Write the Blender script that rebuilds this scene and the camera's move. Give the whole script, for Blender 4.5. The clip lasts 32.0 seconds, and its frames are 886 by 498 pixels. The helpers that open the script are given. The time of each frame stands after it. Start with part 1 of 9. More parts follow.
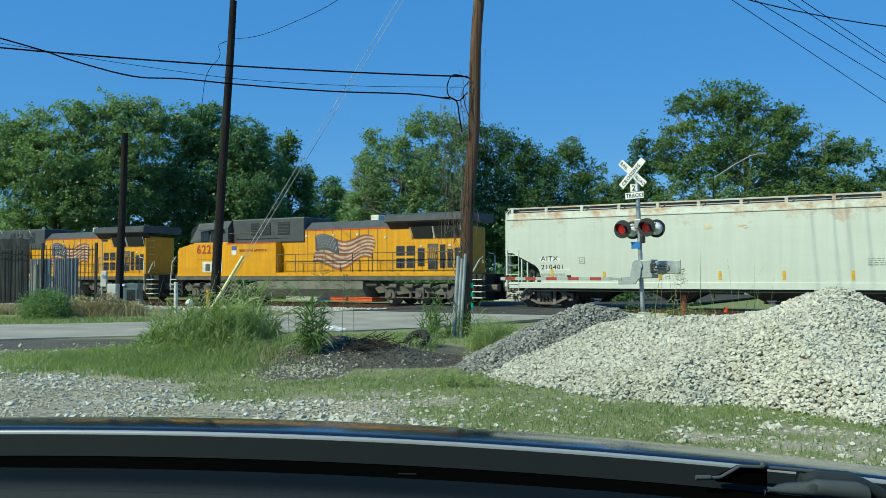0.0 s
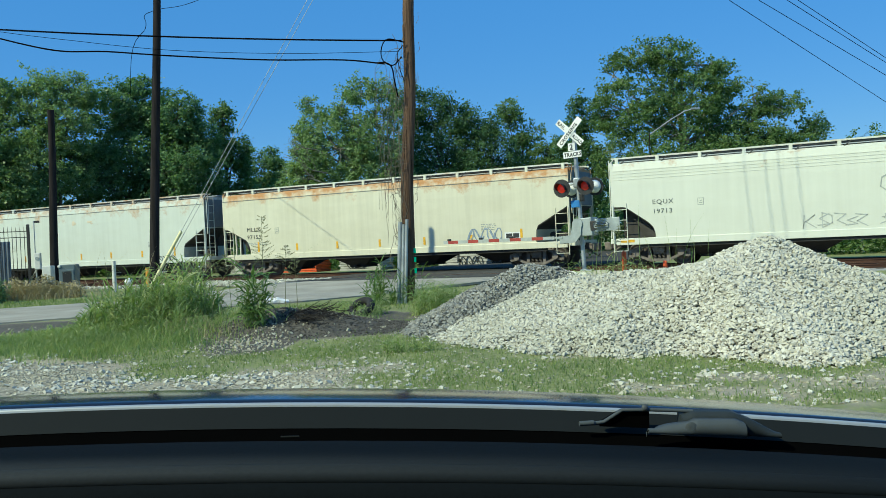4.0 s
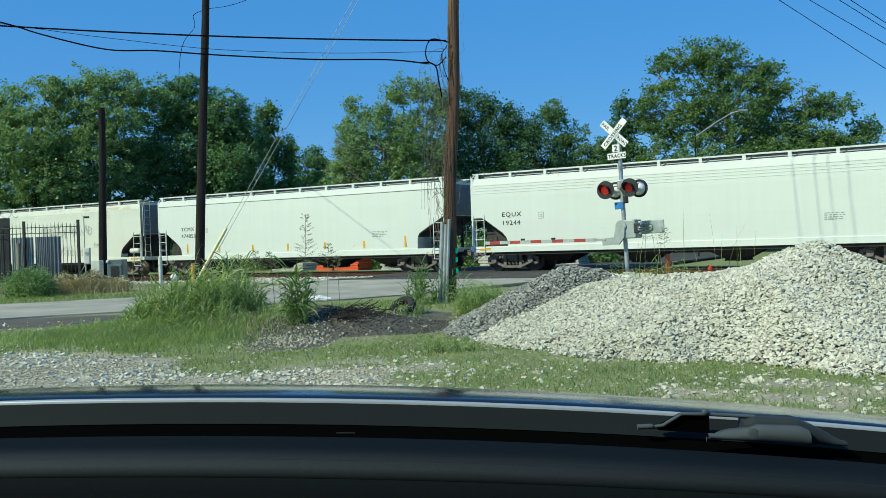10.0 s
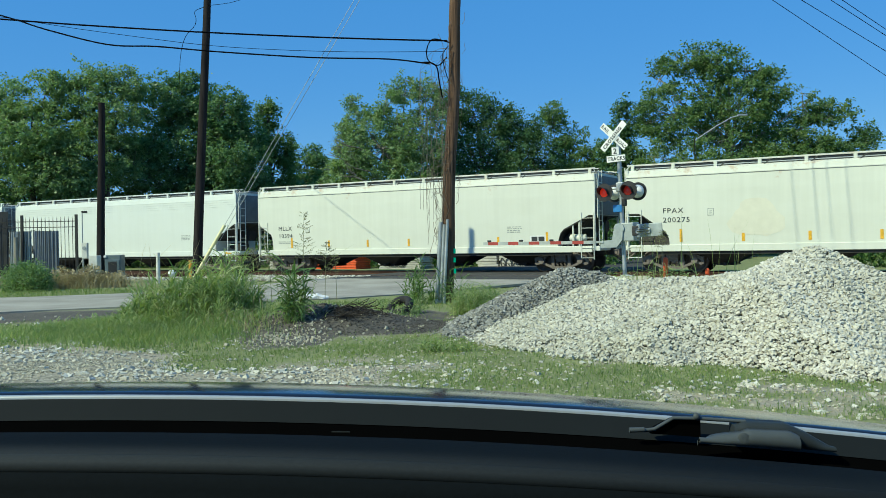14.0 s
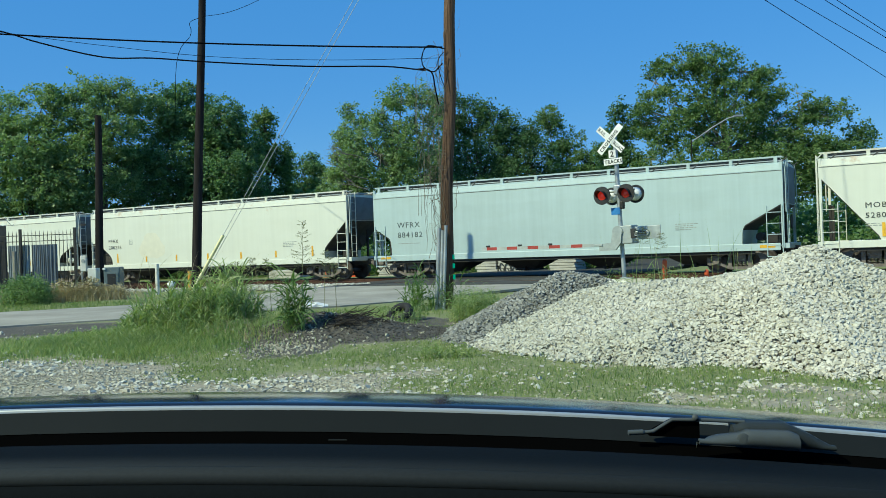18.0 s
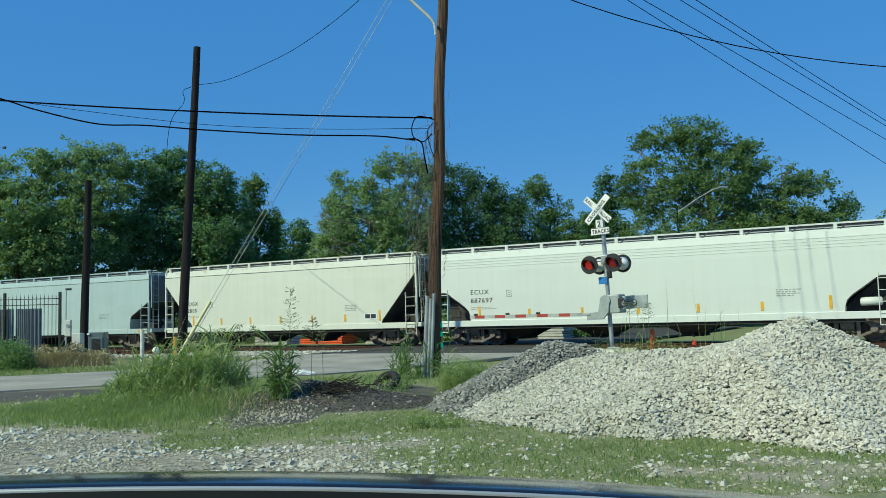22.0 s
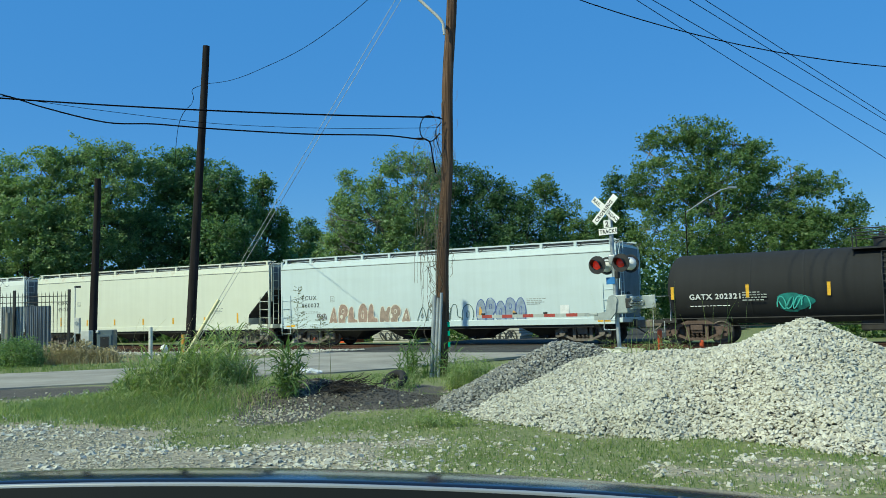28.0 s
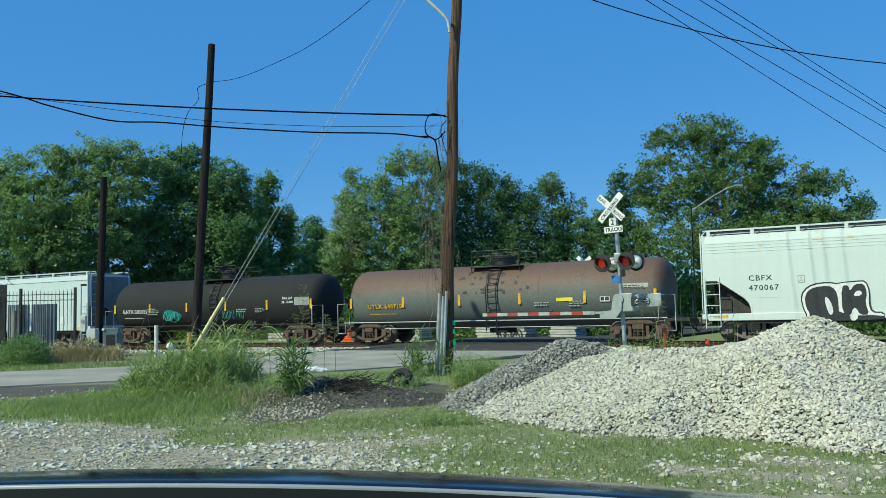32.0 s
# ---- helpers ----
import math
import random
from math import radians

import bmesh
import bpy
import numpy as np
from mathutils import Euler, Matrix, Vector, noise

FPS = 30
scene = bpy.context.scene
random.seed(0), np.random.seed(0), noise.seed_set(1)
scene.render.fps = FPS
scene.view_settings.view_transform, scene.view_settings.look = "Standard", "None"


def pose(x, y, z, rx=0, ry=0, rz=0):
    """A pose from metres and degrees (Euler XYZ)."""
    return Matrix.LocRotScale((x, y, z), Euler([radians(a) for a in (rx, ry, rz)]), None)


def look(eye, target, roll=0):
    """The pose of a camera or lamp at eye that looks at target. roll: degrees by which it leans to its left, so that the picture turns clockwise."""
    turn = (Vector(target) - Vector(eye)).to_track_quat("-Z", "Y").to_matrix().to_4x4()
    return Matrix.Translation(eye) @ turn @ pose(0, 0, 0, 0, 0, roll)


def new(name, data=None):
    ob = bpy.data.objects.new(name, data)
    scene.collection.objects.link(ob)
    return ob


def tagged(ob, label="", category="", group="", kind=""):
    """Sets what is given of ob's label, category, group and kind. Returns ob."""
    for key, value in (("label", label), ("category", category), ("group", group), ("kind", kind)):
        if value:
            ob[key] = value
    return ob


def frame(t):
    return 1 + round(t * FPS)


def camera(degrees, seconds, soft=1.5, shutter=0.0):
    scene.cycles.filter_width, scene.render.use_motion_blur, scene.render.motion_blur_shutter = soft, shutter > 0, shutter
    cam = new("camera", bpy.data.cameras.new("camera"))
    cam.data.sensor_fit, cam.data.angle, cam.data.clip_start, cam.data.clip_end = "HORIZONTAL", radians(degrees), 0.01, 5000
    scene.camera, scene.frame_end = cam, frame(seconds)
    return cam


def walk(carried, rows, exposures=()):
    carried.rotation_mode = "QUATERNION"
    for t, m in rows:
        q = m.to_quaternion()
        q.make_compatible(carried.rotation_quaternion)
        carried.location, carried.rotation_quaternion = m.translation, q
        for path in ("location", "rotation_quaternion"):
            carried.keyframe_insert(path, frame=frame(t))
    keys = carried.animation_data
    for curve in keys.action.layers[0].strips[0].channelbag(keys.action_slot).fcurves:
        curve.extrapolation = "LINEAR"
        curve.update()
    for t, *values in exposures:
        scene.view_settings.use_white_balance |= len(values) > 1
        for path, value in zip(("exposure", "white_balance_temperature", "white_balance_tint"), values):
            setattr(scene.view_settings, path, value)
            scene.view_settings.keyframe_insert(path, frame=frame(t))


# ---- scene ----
# lens and path: a hand-held camera behind the windscreen of a parked car
EYE_Z = 1.5
PATH = [
    (0.0, -0.012, 0.024, 0.046, 0.08, 1.86, 0.05),
    (0.5, -0.004, 0.015, 0.051, -2.53, 1.86, 0.33),
    (1.0, 0.046, 0.015, 0.049, -4.49, 1.78, 0.88),
    (1.5, 0.042, 0.015, 0.047, -5.20, 1.36, 1.44),
    (2.0, 0.041, 0.024, 0.041, -4.99, 0.77, 1.96),
    (2.5, 0.045, 0.026, 0.040, -4.32, 0.21, 2.29),
    (3.0, 0.040, 0.028, 0.039, -3.83, -0.19, 2.41),
    (3.5, 0.043, 0.030, 0.038, -3.67, -0.40, 2.49),
    (5.5, 0.046, 0.031, 0.037, -3.27, -0.55, 2.95),
    (6.0, 0.045, 0.032, 0.037, -3.23, -0.52, 3.05),
    (6.5, 0.045, 0.030, 0.037, -3.17, -0.51, 3.09),
    (7.0, 0.045, 0.033, 0.036, -3.06, -0.51, 3.06),
    (7.5, 0.043, 0.033, 0.036, -2.87, -0.45, 2.98),
    (8.0, 0.043, 0.032, 0.037, -2.62, -0.35, 2.80),
    (8.5, 0.042, 0.031, 0.037, -2.25, -0.27, 2.53),
    (9.0, 0.039, 0.032, 0.037, -1.81, -0.24, 2.28),
    (9.5, 0.033, 0.037, 0.036, -1.29, -0.31, 2.03),
    (10.0, 0.031, 0.037, 0.036, -0.84, -0.37, 1.82),
    (10.5, 0.034, 0.036, 0.037, -0.57, -0.42, 1.75),
    (11.0, 0.036, 0.035, 0.037, -0.48, -0.40, 1.63),
    (11.5, 0.035, 0.034, 0.037, -0.59, -0.37, 1.51),
    (12.0, 0.036, 0.030, 0.038, -0.76, -0.33, 1.36),
    (12.5, 0.034, 0.032, 0.038, -0.92, -0.33, 1.22),
    (13.0, 0.033, 0.031, 0.038, -1.00, -0.38, 1.13),
    (13.5, 0.034, 0.036, 0.037, -0.99, -0.38, 1.06),
    (14.0, 0.032, 0.029, 0.038, -0.96, -0.37, 0.98),
    (14.5, 0.033, 0.032, 0.038, -0.93, -0.31, 0.95),
    (16.5, 0.037, 0.030, 0.038, -1.09, -0.01, 1.85),
    (17.0, 0.037, 0.032, 0.037, -1.09, -0.00, 2.02),
    (17.5, 0.037, 0.030, 0.038, -1.05, -0.00, 2.10),
    (18.0, 0.036, 0.032, 0.037, -1.03, 0.03, 2.05),
    (18.5, 0.034, 0.032, 0.037, -1.09, 0.18, 1.93),
    (19.0, 0.032, 0.028, 0.039, -1.24, 0.59, 1.71),
    (19.5, 0.032, 0.027, 0.040, -1.48, 1.32, 1.51),
    (20.0, 0.026, 0.017, 0.047, -1.77, 2.26, 1.35),
    (20.5, 0.038, 0.008, 0.053, -1.96, 3.17, 1.34),
    (21.0, 0.038, -0.000, 0.057, -2.03, 3.90, 1.45),
    (21.5, 0.040, -0.001, 0.054, -1.97, 4.29, 1.57),
    (22.0, 0.026, -0.015, 0.056, -1.85, 4.43, 1.58),
    (22.5, 0.028, -0.020, 0.057, -1.76, 4.50, 1.48),
    (23.0, 0.029, -0.021, 0.057, -1.68, 4.55, 1.38),
    (23.5, 0.028, -0.025, 0.058, -1.64, 4.56, 1.18),
    (24.0, 0.030, -0.027, 0.058, -1.54, 4.50, 1.15),
    (24.5, 0.030, -0.032, 0.059, -1.46, 4.45, 1.16),
    (25.0, 0.032, -0.035, 0.059, -1.43, 4.43, 1.21),
    (25.5, 0.034, -0.030, 0.058, -1.43, 4.44, 1.24),
    (27.5, 0.022, -0.039, 0.059, -1.41, 4.41, 1.24),
    (28.0, 0.024, -0.044, 0.060, -1.37, 4.39, 1.30),
    (28.5, 0.024, -0.045, 0.060, -1.33, 4.38, 1.31),
    (29.0, 0.022, -0.043, 0.060, -1.28, 4.35, 1.31),
    (29.5, 0.020, -0.043, 0.059, -1.21, 4.32, 1.26),
    (30.0, 0.017, -0.038, 0.059, -1.14, 4.30, 1.18),
    (30.5, 0.029, -0.027, 0.058, -1.04, 4.28, 1.16),
    (31.0, 0.025, -0.026, 0.058, -1.04, 4.28, 1.16),
    (31.5, 0.029, -0.030, 0.058, -1.03, 4.29, 1.23),
    (32.0, 0.029, -0.027, 0.060, -1.02, 4.28, 1.27),
]
cam = camera(54.0, 32.0, soft=0.75)
walk(cam, [(t, pose(x, y, EYE_Z + z, 90 + p, r, w)) for t, x, y, z, w, p, r in PATH], exposures=[(t, e, 7000, -15) for t, e in ((0.0, 0.26), (2.0, 0.30), (6.0, 0.31), (18.5, 0.31), (21.0, 0.12), (25.5, 0.12), (28.0, 0.24), (32.0, 0.27))])

# clear morning sky and one sun behind the camera, to its left
SUN_EL, SUN_TO = 40.0, (-0.843, -0.537)
world = bpy.data.worlds.new("world")
scene.world = world
world.use_nodes = True
wn = world.node_tree.nodes
sky = wn.new("ShaderNodeTexSky")
sky.sky_type = "NISHITA"
sky.sun_disc = False
sky.sun_elevation = radians(SUN_EL)
sky.sun_rotation = math.atan2(SUN_TO[0], SUN_TO[1])
sky.air_density, sky.dust_density, sky.ozone_density = 1.0, 0.15, 3.5
wn["Background"].inputs["Strength"].default_value = 0.112
deep = wn.new("ShaderNodeHueSaturation")
deep.inputs["Hue"].default_value = 0.518
deep.inputs["Saturation"].default_value = 1.3
world.node_tree.links.new(sky.outputs[0], deep.inputs["Color"])
even = wn.new("ShaderNodeMix")
even.data_type = "RGBA"
even.inputs[0].default_value = 0.7
even.inputs[7].default_value = (0.56, 2.2, 6.35, 1.0)
world.node_tree.links.new(deep.outputs[0], even.inputs[6])
world.node_tree.links.new(even.outputs[2], wn["Background"].inputs["Color"])
sun = new("sun", bpy.data.lights.new("sun", "SUN"))
sun.data.energy, sun.data.angle, sun.data.color = 3.7, radians(0.53), (1.0, 0.93, 0.79)
ce, se = math.cos(radians(SUN_EL)), math.sin(radians(SUN_EL))
sun.matrix_world = look((SUN_TO[0] * ce * 50, SUN_TO[1] * ce * 50, se * 50), (0, 0, 0))

# ---- materials ----
def mat_base(name, rough=0.6, metal=0.0, spec=0.5):
    m = bpy.data.materials.new(name)
    m.use_nodes = True
    b = m.node_tree.nodes["Principled BSDF"]
    b.inputs["Roughness"].default_value = rough
    b.inputs["Metallic"].default_value = metal
    b.inputs["Specular IOR Level"].default_value = spec
    return m, m.node_tree.nodes, m.node_tree.links, b


def rgba(c):
    return (c[0], c[1], c[2], 1.0)


def noise_node(nodes, links, scale, detail=4.0, coord="Object", stretch=(1, 1, 1), rough=0.6):
    tc = nodes.new("ShaderNodeTexCoord")
    mp = nodes.new("ShaderNodeMapping")
    mp.inputs["Scale"].default_value = stretch
    n = nodes.new("ShaderNodeTexNoise")
    n.inputs["Scale"].default_value = scale
    n.inputs["Detail"].default_value = detail
    n.inputs["Roughness"].default_value = rough
    links.new(tc.outputs[coord], mp.inputs["Vector"])
    links.new(mp.outputs[0], n.inputs["Vector"])
    return n


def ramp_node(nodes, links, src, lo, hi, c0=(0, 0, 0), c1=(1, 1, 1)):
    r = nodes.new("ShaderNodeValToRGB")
    r.color_ramp.elements[0].position, r.color_ramp.elements[1].position = lo, hi
    r.color_ramp.elements[0].color, r.color_ramp.elements[1].color = rgba(c0), rgba(c1)
    links.new(src, r.inputs[0])
    return r


def mix_node(nodes, links, fac, a, b, mode="MIX"):
    m = nodes.new("ShaderNodeMix")
    m.data_type, m.blend_type = "RGBA", mode
    for slot, val in ((0, fac), (6, a), (7, b)):
        if isinstance(val, (int, float)):
            m.inputs[slot].default_value = val
        elif isinstance(val, tuple):
            m.inputs[slot].default_value = rgba(val)
        else:
            links.new(val, m.inputs[slot])
    return m.outputs[2]


def bump_node(nodes, links, bsdf, height, strength=0.3, dist=0.02):
    b = nodes.new("ShaderNodeBump")
    b.inputs["Strength"].default_value = strength
    b.inputs["Distance"].default_value = dist
    links.new(height, b.inputs["Height"])
    links.new(b.outputs[0], bsdf.inputs["Normal"])


def plain(name, col, rough=0.6, metal=0.0, var=0.25, scale=3.0, fine=40.0, bump=0.15, coord="Object", stretch=(1, 1, 1), spec=0.5, rnd=0.0):
    """A surface whose colour drifts at two scales, with fine relief."""
    m, n, l, b = mat_base(name, rough, metal, spec)
    big = noise_node(n, l, scale, 5, coord, stretch)
    small = noise_node(n, l, fine, 3, coord, stretch)
    lo, hi = tuple(c * (1 - var) for c in col), tuple(min(1, c * (1 + var * 0.8)) for c in col)
    c = ramp_node(n, l, big.outputs[0], 0.3, 0.7, lo, hi).outputs[0]
    g = ramp_node(n, l, small.outputs[0], 0.25, 0.75, (1 - var * 0.7,) * 3, (1, 1, 1)).outputs[0]
    c = mix_node(n, l, 1.0, c, g, "MULTIPLY")
    if rnd:
        oi = n.new("ShaderNodeObjectInfo")
        r = ramp_node(n, l, oi.outputs["Random"], 0.0, 1.0, (1 - rnd,) * 3, (1, 1, 1)).outputs[0]
        c = mix_node(n, l, 1.0, c, r, "MULTIPLY")
    l.new(c, b.inputs["Base Color"])
    if bump:
        bump_node(n, l, b, small.outputs[0], bump, 0.01)
    return m


def island(name, cols, rough=0.8, bump=0.0, spec=0.3, translucent=0.0):
    """One colour out of a range for each loose piece (stones, leaves, blades)."""
    m, n, l, b = mat_base(name, rough, 0.0, spec)
    g = n.new("ShaderNodeNewGeometry")
    r = n.new("ShaderNodeValToRGB")
    el = r.color_ramp.elements
    el[0].color, el[1].color = rgba(cols[0]), rgba(cols[-1])
    for i, c in enumerate(cols[1:-1]):
        e = el.new((i + 1) / (len(cols) - 1))
        e.color = rgba(c)
    l.new(g.outputs["Random Per Island"], r.inputs[0])
    big = noise_node(n, l, 0.35, 3)
    v = ramp_node(n, l, big.outputs[0], 0.3, 0.7, (0.72, 0.74, 0.7), (1, 1, 1)).outputs[0]
    c = mix_node(n, l, 1.0, r.outputs[0], v, "MULTIPLY")
    if translucent:
        clump_tone = ramp_node(n, l, noise_node(n, l, 1.1, 3).outputs[0], 0.32, 0.68, (0.80, 0.84, 0.86), (1.08, 1.05, 0.94)).outputs[0]
        c = mix_node(n, l, 1.0, c, clump_tone, "MULTIPLY")
    l.new(c, b.inputs["Base Color"])
    if bump:
        bump_node(n, l, b, noise_node(n, l, 60, 4).outputs[0], bump, 0.01)
    if translucent:
        t = n.new("ShaderNodeBsdfTranslucent")
        l.new(mix_node(n, l, 1.0, c, (0.9, 1.0, 0.5), "MULTIPLY"), t.inputs["Color"])
        ms = n.new("ShaderNodeMixShader")
        ms.inputs[0].default_value = translucent
        l.new(b.outputs[0], ms.inputs[1])
        l.new(t.outputs[0], ms.inputs[2])
        l.new(ms.outputs[0], n["Material Output"].inputs["Surface"])
    return m


def car_paint(name, col, rust=0.1, dirt=0.25, rough=0.45, rustcol=(0.42, 0.20, 0.07), top=3.4, deep=1.9):
    """Weathered freight-car paint: vertical streaks, grime, rust patches that gather towards the roof edge."""
    m, n, l, b = mat_base(name, rough)
    streak = noise_node(n, l, 1.0, 6, "Object", (5.0, 1.0, 0.25))
    patch = noise_node(n, l, 0.9, 6, "Object", (0.6, 1.0, 1.6), 0.65)
    fine = noise_node(n, l, 30, 3)
    c = ramp_node(n, l, streak.outputs[0], 0.3, 0.72, tuple(x * (1 - dirt) for x in col), col).outputs[0]
    g = ramp_node(n, l, patch.outputs[0], 0.35, 0.6, (1 - dirt * 0.5, 1 - dirt * 0.55, 1 - dirt * 0.7), (1, 1, 1)).outputs[0]
    c = mix_node(n, l, 1.0, c, g, "MULTIPLY")
    # rust grows with height up to the roof edge
    tc = n.new("ShaderNodeTexCoord")
    sp = n.new("ShaderNodeSeparateXYZ")
    l.new(tc.outputs["Object"], sp.inputs[0])
    mr = n.new("ShaderNodeMapRange")
    mr.inputs["From Min"].default_value, mr.inputs["From Max"].default_value = top + 0.7 - deep, top + 0.7
    mr.inputs["To Min"].default_value, mr.inputs["To Max"].default_value = -0.24, 0.16
    l.new(sp.outputs["Z"], mr.inputs["Value"])
    rn = noise_node(n, l, 1.4, 8, "Object", (0.9, 1.0, 1.0), 0.7)
    ad = n.new("ShaderNodeMath")
    l.new(rn.outputs[0], ad.inputs[0])
    l.new(mr.outputs[0], ad.inputs[1])
    ra = ramp_node(n, l, ad.outputs[0], 0.74 - rust, 0.92 - rust * 0.9, (0, 0, 0), (0.85, 0.85, 0.85)).outputs[0]
    c = mix_node(n, l, ra, c, rustcol)
    l.new(c, b.inputs["Base Color"])
    rr = ramp_node(n, l, ra, 0, 1, (rough,) * 3, (0.9,) * 3).outputs[0]
    l.new(rr, b.inputs["Roughness"])
    bump_node(n, l, b, fine.outputs[0], 0.06, 0.01)
    return m


M = {}
M["wheel"] = plain("wheel_steel", (0.115, 0.098, 0.088), 0.55, 0.4, 0.3, 4, 60)
M["truck"] = plain("truck_iron", (0.19, 0.165, 0.145), 0.75, 0.1, 0.3, 5, 50, 0.3)
M["truck_brown"] = plain("truck_rusty_iron", (0.125, 0.082, 0.066), 0.8, 0.1, 0.35, 5, 50, 0.3)
M["under"] = plain("underframe_black", (0.03, 0.028, 0.026), 0.75, 0.0, 0.4, 3, 40)
M["black"] = plain("black_paint", (0.02, 0.02, 0.021), 0.5, 0.0, 0.3, 3, 40, 0.08)
M["decal_black"] = plain("decal_black", (0.025, 0.03, 0.035), 0.6, 0.0, 0.3, 8, 60, 0)
M["decal_mist"] = plain("decal_faded_grey", (0.46, 0.49, 0.46), 0.6, 0.0, 0.2, 8, 60, 0)
M["decal_haze"] = plain("decal_mid_grey", (0.40, 0.43, 0.40), 0.6, 0.0, 0.2, 8, 60, 0)
M["decal_sky"] = plain("decal_pale_blue", (0.52, 0.70, 0.70), 0.6, 0.0, 0.1, 3, 30, 0)
M["decal_slate"] = plain("decal_slate", (0.085, 0.11, 0.115), 0.6, 0.0, 0.3, 8, 60, 0)
M["decal_grey"] = plain("decal_grey", (0.33, 0.36, 0.34), 0.6, 0.0, 0.3, 8, 60, 0)
M["decal_white"] = plain("decal_white", (0.75, 0.76, 0.75), 0.6, 0.0, 0.15, 8, 60, 0)
M["decal_yellow"] = plain("decal_yellow", (0.75, 0.42, 0.03), 0.5, 0.0, 0.25, 8, 60, 0)
M["decal_amber2"] = plain("marker_amber", (0.70, 0.33, 0.05), 0.55, 0.0, 0.2, 3, 40)
M["decal_red"] = plain("decal_red", (0.42, 0.05, 0.03), 0.5, 0.0, 0.25, 8, 60, 0)
M["decal_teal"] = plain("decal_teal", (0.03, 0.25, 0.22), 0.6, 0.0, 0.3, 5, 60, 0)
M["decal_pink"] = plain("decal_pink", (0.36, 0.25, 0.20), 0.6, 0.0, 0.3, 5, 60, 0)
M["decal_blue"] = plain("decal_blue", (0.06, 0.11, 0.33), 0.6, 0.0, 0.2, 5, 60, 0)
M["yellow"] = car_paint("locomotive_yellow", (0.80, 0.375, 0.012), 0.02, 0.25, 0.4)
M["loco_grey"] = plain("locomotive_grey", (0.065, 0.072, 0.075), 0.5, 0.0, 0.2, 2, 30)
M["loco_red"] = plain("locomotive_red", (0.5, 0.07, 0.03), 0.5, 0.0, 0.2, 2, 30)
M["loco_dark"] = plain("locomotive_underframe", (0.125, 0.115, 0.098), 0.8, 0.0, 0.4, 3, 40)
M["glass_dark"] = plain("cab_glass", (0.015, 0.018, 0.02), 0.08, 0.0, 0.1, 2, 20, 0)
M["rail"] = plain("rail_steel", (0.12, 0.06, 0.04), 0.5, 0.6, 0.4, 2, 60)
M["tie"] = plain("sleeper_wood", (0.09, 0.07, 0.055), 0.9, 0.0, 0.4, 4, 60, 0.5, rnd=0.4)
M["pole_wood"] = plain("pole_wood", (0.185, 0.115, 0.078), 0.9, 0.0, 0.75, 4.5, 26, 1.0, stretch=(6, 6, 0.1), spec=0.08)
M["pole_dark"] = plain("old_pole_wood", (0.032, 0.028, 0.028), 0.95, 0.0, 0.45, 2.5, 30, 0.7, stretch=(4, 4, 0.3), spec=0.08)
M["galv"] = plain("galvanised_steel", (0.45, 0.48, 0.49), 0.5, 0.6, 0.25, 3, 50, 0.1)
M["box_grey"] = plain("grey_casting", (0.36, 0.40, 0.40), 0.55, 0.2, 0.2, 4, 40, 0.1)
M["arm_paint"] = plain("arm_paint", (0.62, 0.61, 0.55), 0.5, 0.0, 0.2, 3, 30, 0)
M["bird_dark"] = plain("dark_plumage", (0.035, 0.036, 0.042), 0.8, 0.0, 0.4, 30, 80, 0)
M["bird_grey"] = plain("grey_plumage", (0.14, 0.14, 0.15), 0.8, 0.0, 0.5, 30, 80, 0)
M["sign_white"] = plain("sign_white", (0.80, 0.80, 0.78), 0.45, 0.0, 0.08, 3, 40, 0)
M["sign_blue"] = plain("sign_blue", (0.03, 0.19, 0.5), 0.45, 0.0, 0.15, 3, 40, 0)
M["cable"] = plain("cable_black", (0.004, 0.004, 0.005), 0.9, 0.0, 0.2, 2, 20, 0, spec=0.03)
M["strand"] = plain("guy_strand", (0.45, 0.46, 0.47), 0.6, 0.3, 0.2, 2, 20, 0)
M["guard"] = plain("guy_guard_yellow", (0.80, 0.73, 0.42), 0.55, 0.0, 0.2, 3, 40)
M["orange"] = plain("marker_orange", (0.72, 0.10, 0.025), 0.55, 0.0, 0.2, 3, 40)
M["green_tag"] = plain("green_tag", (0.0, 0.38, 0.22), 0.5, 0.0, 0.1, 3, 40, 0)
M["rubber"] = plain("tyre_rubber", (0.026, 0.026, 0.027), 0.9, 0.0, 0.3, 6, 60, 0.3)
M["asphalt"] = plain("road_asphalt", (0.385, 0.36, 0.305), 0.95, 0.0, 0.22, 0.6, 45, 0.5, spec=0.12)
M["asphalt_dark"] = plain("crossing_asphalt", (0.085, 0.084, 0.08), 0.95, 0.0, 0.3, 0.9, 45, 0.5, spec=0.1)
M["arm_grey"] = plain("gate_arm_grey", (0.40, 0.43, 0.42), 0.6, 0.0, 0.2, 3, 40, 0)
M["arm_red"] = plain("gate_arm_red", (0.34, 0.045, 0.035), 0.55, 0.0, 0.2, 3, 40, 0)
M["concrete"] = plain("concrete_block", (0.46, 0.46, 0.43), 0.85, 0.0, 0.25, 1.5, 30, 0.3)
M["fence"] = plain("fence_iron", (0.035, 0.035, 0.037), 0.6, 0.3, 0.3, 3, 40)
M["mesh_screen"] = plain("privacy_mesh", (0.045, 0.047, 0.05), 0.85, 0.0, 0.35, 1.2, 60, 0.1)
M["sheet"] = plain("ribbed_sheet", (0.42, 0.45, 0.46), 0.5, 0.4, 0.3, 1.5, 30, stretch=(1, 1, 0.4))
